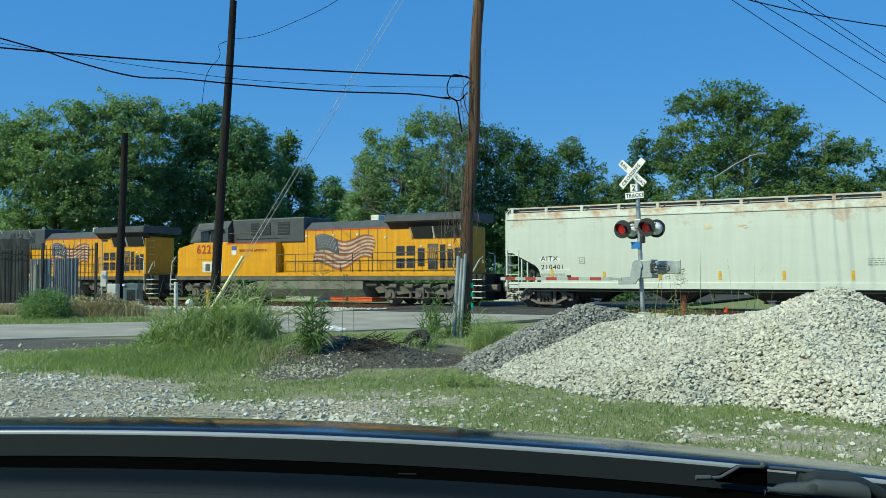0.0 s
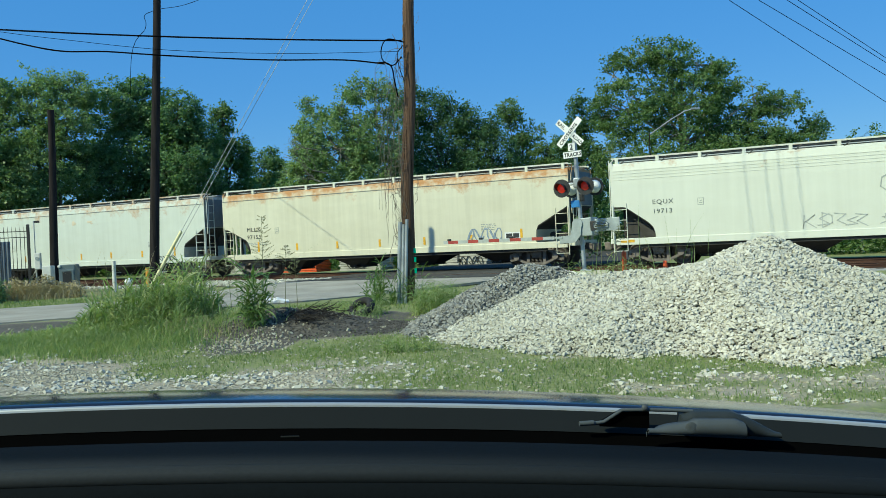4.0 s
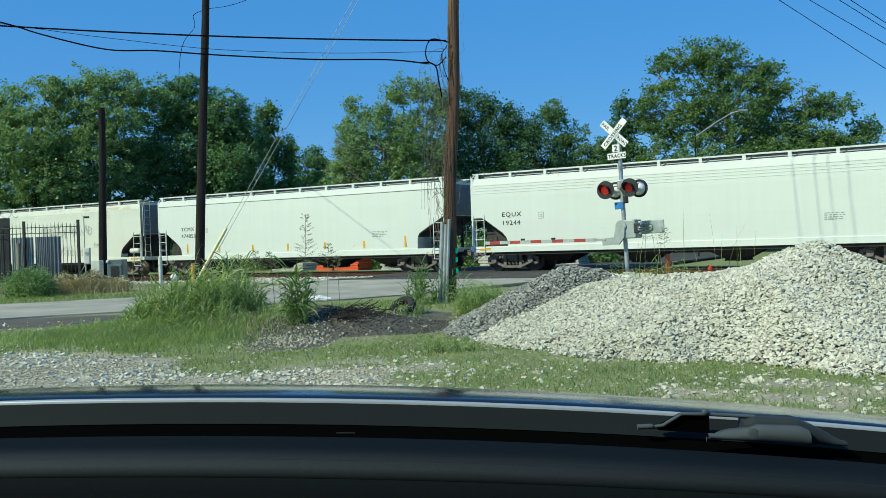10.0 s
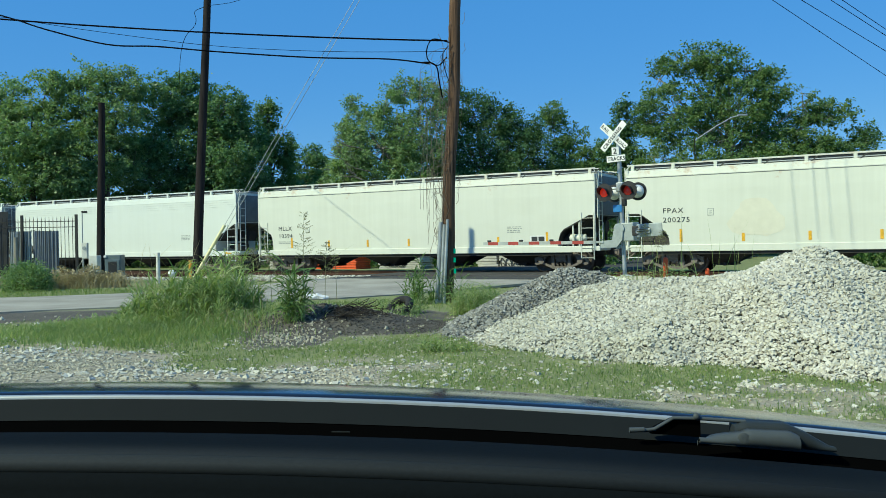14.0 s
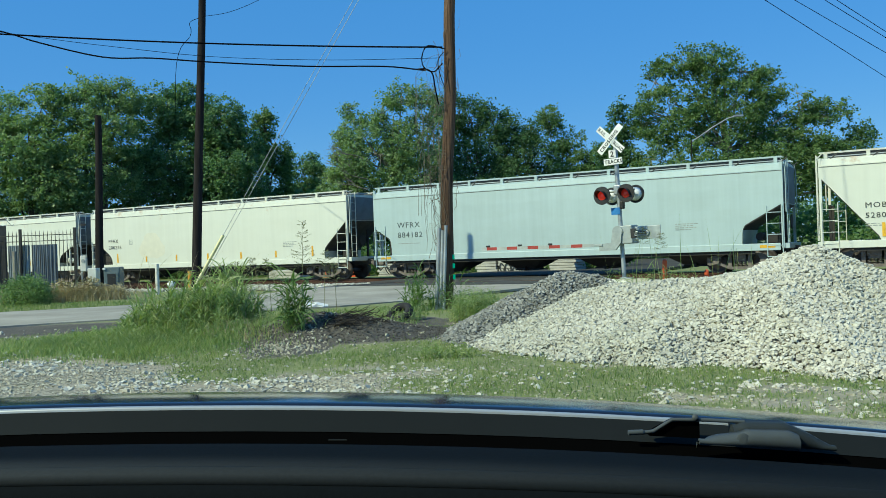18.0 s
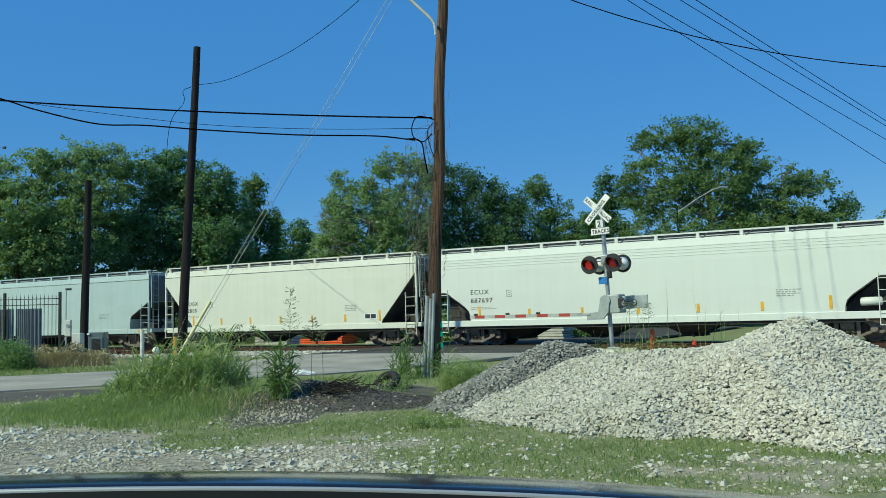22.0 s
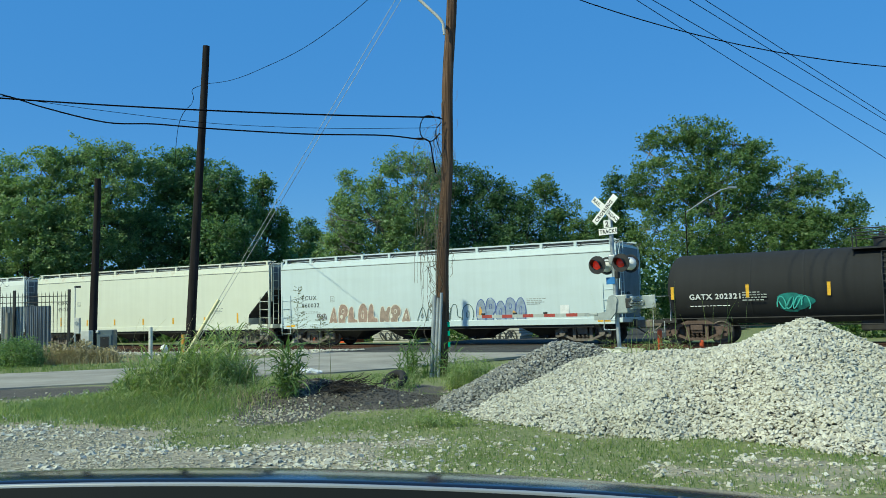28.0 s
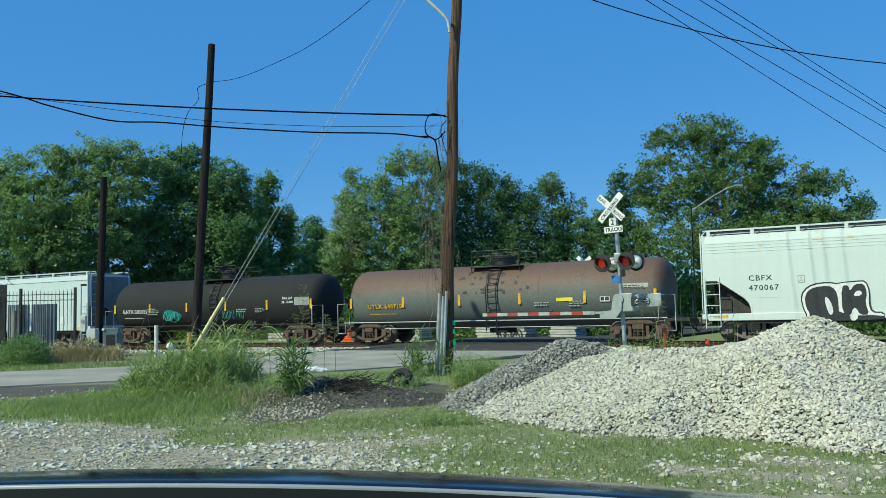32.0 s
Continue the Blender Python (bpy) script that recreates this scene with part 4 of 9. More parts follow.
def hopper(label, paint, length=18.8, mark="", number="", crease=True, ink="decal_black", reflect=True, mark_x=1.6, mark_z=2.3, bays=4, panel=None, ends="round", rear="", plate=False, size=0.29, rail=None):
    """A four-bay covered hopper wagon."""
    c = holder("hopper_wagon", label, "freight wagon", group="wagons of the train")
    H = length / 2
    hx = H - 1.5
    def ring(x, zb):
        zs = [1.10, 2.2, 3.3, 3.90, 4.12, 4.20]
        zz = [max(z, zb) for z in zs]
        left = [(x, side_y(z), z) for z in zz]
        top = [(x, 0.75, 4.24), (x, -0.75, 4.24)]
        return left + top + [(x, -y, z) for _, y, z in left[::-1]]
    g = Geo()
    # the side sheet is cut away over each end platform: level, sloping, then rounded down to the sill
    cut = {"round": [(0.0, 2.42), (0.50, 2.41), (0.62, 2.37), (1.50, 1.74), (1.66, 1.56), (1.72, 1.38), (1.735, 1.22), (1.74, 1.10)],
           "straight": [(0.0, 2.44), (0.30, 2.42), (1.42, 1.86), (1.56, 1.72), (1.66, 1.40), (1.68, 1.10)],
           "steep": [(0.0, 2.94), (0.20, 2.80), (1.25, 1.80), (1.38, 1.66), (1.42, 1.50), (1.43, 1.10)],
           "slant": [(0.0, 2.64), (0.10, 2.60), (1.42, 1.86), (1.50, 1.72), (1.52, 1.48), (1.53, 1.10)],
           "short": [(0.0, 2.46), (0.08, 2.42), (0.82, 1.95), (0.90, 1.80), (0.92, 1.48), (0.93, 1.10)],
           "tall": [(0.0, 3.52), (0.10, 3.42), (1.92, 1.30), (2.0, 1.10)],
           "none": [(0.0, 1.18), (0.06, 1.12), (1.60, 1.105), (1.68, 1.10)]}
    st = [(-H + q, zb) for q, zb in cut[rear or ends]] + [(k * hx / 4, 1.10) for k in range(-3, 4)] + [(H - q, zb) for q, zb in cut[ends][::-1]]
    rr = [ring(x, zb) for x, zb in st]
    g.rings(rr, True)
    part("body", g, paint, c)
    if crease:
        for y in (-1, 1):
            g = Geo()
            g.box(-H + 0.02, H - 0.02, *(sorted((y * (side_y(3.9) - 0.01), y * (side_y(3.9) + 0.022)))), 3.885, 3.925)
            part("side_rib", g, paint, c)
            # seam line below the rib, its shadow put in as grey
            g = Geo().box(-H + 0.02, H - 0.02, *(sorted((y * (side_y(3.86) - 0.01), y * (side_y(3.86) + 0.004)))), 3.855, 3.885)
            part("side_seam", g, M["seam"], c)
    else:
        for y in (-1, 1):
            for k, z in enumerate((3.50, 3.62, 3.74, 3.86)):
                part("side_rib", Geo().box(-H + 0.05, H - 0.05, *(sorted((y * (side_y(z) - 0.01), y * (side_y(z) + 0.010)))), z, z + 0.03), paint, c)
    # slope sheets darkened in colour for the shade below the body, and end frames
    for sx in (-1, 1):
        g = Geo()
        end = (rear or ends) if sx < 0 else ends
        under = [(sx * (H - q - 0.015), zb - 0.012) for q, zb in cut[end]]
        low = [(sx * (H - q - 0.005), zb - 0.05) for q, zb in cut[end]]
        g.rings([[(x, y, z) for x, z in under] + [(x, y, z) for x, z in low[::-1]] for y in (-1.565, 1.565)])
        if end in ("round", "straight"):
            g.rings([[(sx * (H - 0.42), y, 2.38), (sx * (H - 0.50), y, 2.38), (sx * (H - 1.72), y, 1.36), (sx * (H - 1.72), y, 1.0), (sx * (H - 1.45), y, 1.0)] for y in (-1.1, 1.1)])
        part("slope_sheet", g, M["slope_shade"], c, "sloping end sheet with its shade put in as dark colour")
        if end == "straight":
            for q in (0.74, 1.02):
                for y in (-1.5, 1.5):
                    part("end_stiffener", Geo().box(sx * (H - q) - 0.028, sx * (H - q) + 0.028, y - 0.04, y + 0.04, 1.1, 2.40 - (q - 0.3) * 0.5), paint, c)
        if end == "round":
            # added filler plates, coloured dark so that the open bay looks shaded
            part("shear_plate", Geo().rings([[(sx * (H - q), y, z) for q, z in ((0.42, 1.0), (0.42, 2.36), (0.62, 2.30), (1.60, 1.58), (1.70, 1.0))] for y in (-0.95, 0.95)]), M["slope_shade"], c, "dark filler as the shade of the open bay")
        for y in (-1.46, 1.46):
            part("corner_grab", Geo().tube([(sx * (H + 0.07), y, 2.3), (sx * (H + 0.07), y, 3.9), (sx * (H + 0.03), y * 0.99, 4.22), (sx * (H - 0.14), y * 0.97, 4.40)], 0.024, 6), paint, c)
        for y in (-1.54, 1.54):
            part("end_post", Geo().soft_box(sx * (H - 0.05) - 0.05, sx * (H - 0.05) + 0.05, y - 0.05, y + 0.05, 0.95, 4.2, 0.01), paint, c)
        for y in (-0.5, 0.5):
            part("end_strut", Geo().box(sx * (H - 0.25) - 0.05, sx * (H - 0.25) + 0.05, y - 0.05, y + 0.05, 1.0, 2.5), M["under"], c)
        g = Geo().soft_box(sx * (H + 0.0) - 0.18, sx * (H + 0.0) + 0.1, -1.55, 1.55, 0.92, 1.12, 0.02)
        part("end_sill", g, paint, c)
        zl = {"none": 1.14, "tall": 3.5, "steep": 2.95, "slant": 2.66}.get(end, 2.45)
        g = Geo().add([(sx * (H + 0.004), -1.56, zl), (sx * (H + 0.004), 1.56, zl), (sx * (H + 0.004), 1.4, 4.12), (sx * (H + 0.004), -1.4, 4.12), (sx * (H + 0.012), -1.56, zl), (sx * (H + 0.012), 1.56, zl), (sx * (H + 0.012), 1.4, 4.12), (sx * (H + 0.012), -1.4, 4.12)],
                      [(0, 1, 2, 3), (4, 5, 6, 7), (0, 1, 5, 4), (2, 3, 7, 6), (1, 2, 6, 5), (0, 3, 7, 4)])
        part("end_sheet", g, M["end_shade"], c)
        for y in (-1.6, 1.6):
            g = Geo()
            for xx in (H - 0.06, H - 0.62):
                g.tube([(sx * xx, y, 0.55 if xx > H - 0.3 else 1.0), (sx * xx, y, 2.55)], 0.02, 6)
            for k in range(5):
                g.tube([(sx * (H - 0.06), y, 0.62 + k * 0.42), (sx * (H - 0.62), y, 0.62 + k * 0.42 if k else 0.62)], 0.016, 6)
            g.tube([(sx * (H - 0.62), y, 0.62), (sx * (H - 0.62), y, 1.0)], 0.018, 6)
            part("ladder", g, paint, c)
        g = Geo()
        for y in (0.98, 1.38):
            g.tube([(sx * (H + 0.10), y, 1.15), (sx * (H + 0.10), y, 4.34)], 0.02, 6)
        for k in range(8):
            g.tube([(sx * (H + 0.10), 0.98, 1.4 + k * 0.4), (sx * (H + 0.10), 1.38, 1.4 + k * 0.4)], 0.016, 6)
        part("end_ladder", g, paint, c)
        if "coupler" not in HOPPER_PARTS:
            g = Geo().soft_box(-0.1, 0.62, -0.12, 0.12, 0.72, 0.98, 0.03)
            g.soft_box(0.45, 0.78, -0.2, 0.2, 0.66, 1.0, 0.06)
            g.tube([(0.0, 0.4, 0.8), (0.35, 0.42, 0.55), (0.6, 0.3, 0.42), (0.72, 0.1, 0.5)], 0.035, 8)
            g.tube([(0.06, -1.3, 0.95), (0.12, 0.0, 0.88), (0.06, 1.3, 0.95)], 0.018, 6)
            HOPPER_PARTS["coupler"] = part("coupler", g, M["truck"], c)
            HOPPER_PARTS["coupler"].matrix_basis = pose(sx * H, 0, 0, 0, 0, 0 if sx > 0 else 180)
        else:
            again("coupler", HOPPER_PARTS["coupler"], c, pose(sx * H, 0, 0, 0, 0, 0 if sx > 0 else 180))
    # brake gear on the rear platform
    g = Geo().soft_box(-H + 0.25, -H + 0.75, 0.55, 1.0, 1.12, 1.5, 0.05)
    g.tube([(-H + 1.0, 0.9, 1.4), (-H + 1.0, -0.3, 1.4)], 0.16, 12)
    g.disc((-H - 0.12, 0.45, 1.95), (1, 0, 0), 0.27, 0.04, 16)
    part("brake_gear", g, M["under"], c, "brake cylinder, valve and hand wheel")
    if (rear or ends) in ("round", "straight"):
        part("brake_reservoir", Geo().tube([(-H + 0.52, 1.24, 1.48), (-H + 0.56, 1.24, 1.48), (-H + 1.22, 1.24, 1.48), (-H + 1.26, 1.24, 1.48)], [0.10, 0.16, 0.16, 0.10], 14), paint, c, "pale cylindrical brake reservoir")
    if not reflect:
        for x in (-H + 0.62, H - 0.62):
            part("paint_patch", Geo().box(x - 0.28, x + 0.28, 1.58, 1.592, 0.96, 1.07), M["decal_yellow"], c, "yellow painted patch")
    # side sill, drop below it
    for y in (-1, 1):
        g = Geo().soft_box(-H + 0.15, H - 0.15, *sorted((y * 1.50, y * 1.585)), 0.86, 1.13, 0.015)
        part("side_sill", g, paint, c)
        g = Geo().box(-hx - 0.4, hx + 0.4, *sorted((y * 1.38, y * 1.48)), 0.74, 0.87)
        part("sill_flange", g, M["under"], c)
        # roof-edge running rail on brackets
        g = Geo()
        zr = 4.43
        g.box(-H + 0.02, H - 0.02, *sorted((y * 1.42, y * 1.47)), zr - 0.05, zr)
        g.box(-H + 0.02, H - 0.02, *sorted((y * 0.98, y * 1.01)), zr - 0.03, zr)
        n = 12
        for k in range(n):
            x = -H + 0.25 + k * (2 * H - 0.5) / (n - 1)
            g.box(x - 0.065, x + 0.065, *sorted((y * 1.40, y * 1.475)), 4.02, zr - 0.02)
            g.box(x - 0.03, x + 0.03, *sorted((y * 0.98, y * 1.42)), zr - 0.05, zr - 0.02)
        part("roof_rail", g, rail or paint, c)
        g = Geo().box(-H + 0.1, H - 0.1, *sorted((y * 1.02, y * 1.40)), zr - 0.12, zr - 0.06)
        for k in range(n):
            x = -H + 0.25 + k * (2 * H - 0.5) / (n - 1)
            g.tube([(x - 0.09, y * 1.46, 4.12), (x - 0.42, y * 1.45, zr - 0.06)], 0.022, 5)
        part("roof_walkway", g, M["walk_grey"], c, "dark grating walkway on brackets")
    g = Geo().box(-H + 0.1, H - 0.1, -0.45, 0.45, 4.32, 4.36)
    for k in range(10):
        g.box(-H + 0.3 + k * (2 * H - 0.7) / 9, -H + 0.36 + k * (2 * H - 0.7) / 9, -0.4, 0.4, 4.20, 4.32)
    part("running_board", g, M["galv"], c)
    # discharge bays
    for k in range(bays):
        x = (k - (bays - 1) / 2) * (2 * hx - 2.0) / (bays - 0.4)
        g = Geo()
        w1, w0 = (2 * hx - 2.0) / bays * 0.47, 0.42
        if "bay%d" % bays not in HOPPER_PARTS:
            g.rings([[(-w1, -1.35, 1.05), (w1, -1.35, 1.05), (w1, 1.35, 1.05), (-w1, 1.35, 1.05)], [(-w0, -0.55, 0.36), (w0, -0.55, 0.36), (w0, 0.55, 0.36), (-w0, 0.55, 0.36)], [(-w0 * 1.1, -0.6, 0.28), (w0 * 1.1, -0.6, 0.28), (w0 * 1.1, 0.6, 0.28), (-w0 * 1.1, 0.6, 0.28)]])
            g.tube([(-0.1, -0.95, 0.33), (-0.1, 0.95, 0.33)], 0.07, 8)
            HOPPER_PARTS["bay%d" % bays] = part("discharge_bay", g, M["under"], c)
            HOPPER_PARTS["bay%d" % bays].matrix_basis = pose(x, 0, 0)
        else:
            again("discharge_bay", HOPPER_PARTS["bay%d" % bays], c, pose(x, 0, 0))
    g = Geo().box(-hx - 1.8, hx + 1.8, -0.18, 0.18, 0.72, 1.02)
    part("centre_sill", g, M["under"], c)
    for sx in (-1, 1):
        if "truck" not in HOPPER_PARTS:
            HOPPER_PARTS["truck"] = make_truck(c, sx * (H - 1.75))
        else:
            copy_parts(HOPPER_PARTS["truck"], c, pose(sx * (H - 1.75), 0, 0))
    # yellow reflective strips, lettering (on the side towards the car park)
    if reflect:
        ys = side_y(1.5) + 0.006
        for k in range(7):
            x = (k - 3) * (2 * hx) / 6.6
            hh = 0.62 if k in (0, 6) else 0.34
            g = Geo().box(x - 0.055, x + 0.055, ys - 0.01, ys + 0.003, 1.24, 1.24 + hh)
            part("reflector", g, M["decal_yellow"], c)
    if mark:
        z = mark_z
        m = lambda x, zz: pose(x, side_y(zz + 0.12) + 0.006, zz, 90, 0, 180)
        x0 = H - mark_x
        if panel:
            g = Geo().box(x0 - 0.88, x0 + 0.06, side_y(z) - 0.01, side_y(z) + 0.004, z - 0.04, z + 0.25)
            g.box(x0 - 1.36, x0 + 0.06, side_y(z - 0.4) - 0.01, side_y(z - 0.4) + 0.002, z - 0.42, z - 0.10)
            part("mark_panel", g, M["decal_white"], c)
        words(mark, size, M[ink], c, m(x0, z), "reporting_mark", squeeze=1.12)
        words(number, size, M[ink], c, m(x0, z - max(0.37, size * 1.28)), "car_number", squeeze=1.12)
        g = Geo()
        bx = x0 - 1.78
        for xa, xb, za, zb in ((bx - 0.24, bx, 0.0, 0.02), (bx - 0.24, bx, 0.26, 0.28), (bx - 0.24, bx - 0.22, 0.0, 0.28), (bx - 0.02, bx, 0.0, 0.28), (bx - 0.18, bx - 0.06, 0.08, 0.11), (bx - 0.16, bx - 0.08, 0.16, 0.19)):
            g.box(xa, xb, side_y(z) - 0.006, side_y(z) + 0.006, z - 0.14 + za, z - 0.14 + zb)
        part("boxed_stencil", g, M["decal_grey"], c)
        bars(c, x0, z - 0.19 - max(0.37, size * 1.28), 1.2, 2, M["decal_grey"], side_y(1.5) + 0.004, seed=len(label))
    # data panel and test stencil towards the rear end
    if plate:
        g = Geo().box(-hx + 0.75, -hx + 1.5, side_y(1.5) - 0.01, side_y(1.5) + 0.004, 1.3, 1.62)
        part("data_plate", g, M["decal_white"], c)
        g = Geo()
        for k in (0, 1):
            g.box(-hx + 0.82 + k * 0.33, -hx + 1.1 + k * 0.33, side_y(1.5), side_y(1.5) + 0.008, 1.36, 1.56)
        part("data_plate_text", g, M["decal_black"], c)
    bars(c, -hx + 2.6, 2.1, 0.8, 5, M["decal_grey"], side_y(1.6) + 0.012, seed=3 + len(number))
    return c


def tank(label, paint, length, radius, mark, number, ink, cz=2.22, walkway=0.0, mark_x=1.0, mid=0.0):
    c = holder("tank_wagon", label, "freight wagon", group="wagons of the train")
    H = length / 2
    g = Geo()
    prof = [(-H, 0.02)] + [(-H + 0.62 * (1 - math.cos(a)), radius * math.sin(a)) for a in [0.25, 0.5, 0.75, 1.0, 1.25, 1.57]]
    seams = [-H * 0.55, -H * 0.3, H * 0.3, H * 0.55]
    for s in seams:
        prof += [(s - 0.10, radius), (s - 0.05, radius), (s - 0.03, radius), (s - 0.02, radius + 0.006), (s + 0.02, radius + 0.006), (s + 0.03, radius), (s + 0.05, radius), (s + 0.10, radius)]
    prof += [(H - 0.62 * (1 - math.cos(a)), radius * math.sin(a)) for a in [1.57, 1.25, 1.0, 0.75, 0.5, 0.25]] + [(H, 0.02)]
    g.lathe((0, 0, cz), (1, 0, 0), prof, 56)
    part("tank", g, paint, c)
    # dome, platform and ladder stand a little off the middle
    top = new("manway")
    top.parent, top.matrix_basis = c, pose(mid, 0, 0)
    g = Geo().tube([(0, 0, cz + radius - 0.1), (0, 0, cz + radius + 0.28)], 0.55, 20)
    g.disc((0, 0, cz + radius + 0.32), (0, 0, 1), 0.6, 0.06, 20)
    for k in (-0.25, 0.25):
        g.tube([(k, 0.1, cz + radius + 0.3), (k, 0.1, cz + radius + 0.5)], 0.09, 10)
    part("valve_housing", g, M["black"], top)
    g = Geo()
    for y in (-1.0, 1.0):
        for x in (-1.2, 1.2):
            g.tube([(x, y, cz + radius - 0.35), (x, y, cz + radius + 0.62)], 0.025, 6)
        g.tube([(-1.2, y, cz + radius + 0.62), (1.2, y, cz + radius + 0.62)], 0.025, 6)
        g.tube([(-1.2, y, cz + radius + 0.36), (1.2, y, cz + radius + 0.36)], 0.02, 6)
    for x in (-1.2, 1.2):
        g.tube([(x, -1.0, cz + radius + 0.62), (x, 1.0, cz + radius + 0.62)], 0.025, 6)
    g.box(-1.25, 1.25, 0.6, 1.1, cz + radius - 0.14, cz + radius - 0.10)
    g.box(-1.25, 1.25, -1.1, -0.6, cz + radius - 0.14, cz + radius - 0.10)
    part("platform_rail", g, M["black"], top)
    g = Geo()
    for x in (-0.25, 0.25):
        g.tube([(x, math.cos(a) * (radius + 0.1), cz + math.sin(a) * (radius + 0.1)) for a in [1.1, 0.8, 0.5, 0.25, 0.0, -0.3]] + [(x, radius + 0.1, 0.55)], 0.028, 6)
    for k in range(9):
        a = 1.05 - k * 0.17
        g.tube([(-0.25, math.cos(a) * (radius + 0.1), cz + math.sin(a) * (radius + 0.1)), (0.25, math.cos(a) * (radius + 0.1), cz + math.sin(a) * (radius + 0.1))], 0.02, 6)
    part("ladder", g, M["black"], top)
    for sx in (-1, 1):
        g = Geo().soft_box(sx * H * 0.76 - 0.6, sx * H * 0.76 + 0.6, -0.8, 0.8, 0.8, 1.25, 0.05)
        g.soft_box(sx * (H + 0.15) - 0.75, sx * (H + 0.15) + 0.25, -1.45, 1.45, 0.86, 1.0, 0.02)
        part("saddle", g, M["under"], c)
        for y in (-1.45, 1.45):
            g = Geo().tube([(sx * (H + 0.35), y, 0.5), (sx * (H + 0.35), y, 1.95), (sx * (H - 0.35), y, 1.95), (sx * (H - 0.35), y, 0.95)], 0.024, 6)
            g.tube([(sx * (H + 0.35), y, 0.5), (sx * (H - 0.1), y, 0.5), (sx * (H - 0.1), y, 0.95)], 0.022, 6)
            part("hand_rail", g, M["galv"], c)
        again("coupler", HOPPER_PARTS["coupler"], c, pose(sx * (H + 0.25), 0, 0, 0, 0, 0 if sx > 0 else 180))
        if "tank_truck" not in HOPPER_PARTS:
            HOPPER_PARTS["tank_truck"] = make_truck(c, sx * (H - 1.3), iron="truck_brown")
        else:
            copy_parts(HOPPER_PARTS["tank_truck"], c, pose(sx * (H - 1.3), 0, 0))
    for y in (-1.42, 1.42):
        g = Geo().tube([(-H, y, 1.02), (H, y, 1.02)], 0.03, 6)
        g.tube([(-H + 2.4, y, 0.72), (H - 2.4, y, 0.72)], 0.02, 6)
        part("grab_rail", g, M["strand"] if walkway else M["under"], c)
    g = Geo().soft_box(-0.5, 0.5, -0.45, 0.45, 0.45, 0.9, 0.06)
    part("bottom_outlet", g, M["under"], c)
    def on_shell(z):
        return math.sqrt(max(radius ** 2 - (z - cz) ** 2, 0.01))
    lean = lambda z: math.degrees(math.asin((z - cz) / radius))
    z = cz - radius * 0.30
    words(mark + " " + number, 0.30, M[ink], c, pose(H - mark_x, on_shell(z) + 0.03, z, 90 - lean(z), 0, 180), "reporting_mark", bold=0.010)
    bars(c, H - mark_x, z - 0.12, 2.0, 2, M[ink], on_shell(z - 0.3) + 0.02, 0.05, 0.11, 5)
    bars(c, -2.2, z + 0.1, 0.9, 2, M["decal_grey"], on_shell(z) + 0.03, 0.05, 0.11, 7)
    bars(c, -H + 4.2, z + 0.12, 0.7, 3, M["decal_grey"], on_shell(z) + 0.03, 0.04, 0.09, 9)
    for k in range(6):
        x = (k - 2.5) * (length - 0.9) / 5
        zz = cz - radius * 0.1
        g = Geo().box(x - 0.06, x + 0.06, on_shell(zz) - 0.02, on_shell(zz) + 0.012, zz - 0.26, zz + 0.24)
        part("reflector", g, M["decal_yellow"], c)
    return c


M["soot"] = plain("soot_brown", (0.055, 0.035, 0.028), 0.85, 0.0, 0.4, 2, 30)
M["flag_red"] = plain("flag_red", (0.34, 0.10, 0.055), 0.6, 0.0, 0.35, 2.5, 40, 0)
M["flag_white"] = plain("flag_white", (0.55, 0.45, 0.33), 0.6, 0.0, 0.35, 2.5, 40, 0)
M["flag_blue"] = plain("flag_blue", (0.07, 0.075, 0.10), 0.6, 0.0, 0.35, 2.5, 40, 0)


def flag_part(parent, x0, x1, z0, z1, y):
    """A waving striped flag painted on the hood: curved bands and a dark blue canton with pale dots."""
    w = lambda u: 0.17 * math.sin(u * 8.5 + 0.3) - 0.12 * u
    n = 24
    for k in range(13):
        g = Geo()
        vs = []
        for i in range(n + 1):
            u = i / n
            zz = z1 - 0.12 + w(u) - (k / 13) * (z1 - z0 - 0.3) * (0.86 + 0.14 * math.sin(u * 5))
            zn = z1 - 0.12 + w(u) - ((k + 1) / 13) * (z1 - z0 - 0.3) * (0.86 + 0.14 * math.sin(u * 5))
            x = x0 + (x1 - x0) * u - 0.12 * math.sin(k * 0.4)
            vs += [(x, y, zz), (x, y, zn)]
        g.add(vs, [(2 * i, 2 * i + 1, 2 * i + 3, 2 * i + 2) for i in range(n)])
        part("flag_stripe", g, M["flag_red" if k % 2 == 0 else "flag_white"], parent)
    g = Geo()
    vs = []
    for i in range(11):
        u = i / 25
        top = z1 - 0.12 + w(u)
        x = x0 + (x1 - x0) * u
        vs += [(x, y + 0.005, top), (x - 0.12, y + 0.005, top - (z1 - z0 - 0.3) * 0.52)]
    g.add(vs, [(2 * i, 2 * i + 1, 2 * i + 3, 2 * i + 2) for i in range(10)])
    part("flag_canton", g, M["flag_blue"], parent)
    for r in range(5):
        for q in range(7):
            u = (q + 0.7 + 0.4 * (r % 2)) / 20
            zc = z1 - 0.2 + w(u) - r * 0.12 * (z1 - z0) / 1.6
            xc = x0 + (x1 - x0) * u - 0.03 * r
            part("flag_star", Geo().box(xc - 0.025, xc + 0.025, y + 0.008, y + 0.01, zc - 0.025, zc + 0.025), M["decal_white"], parent)


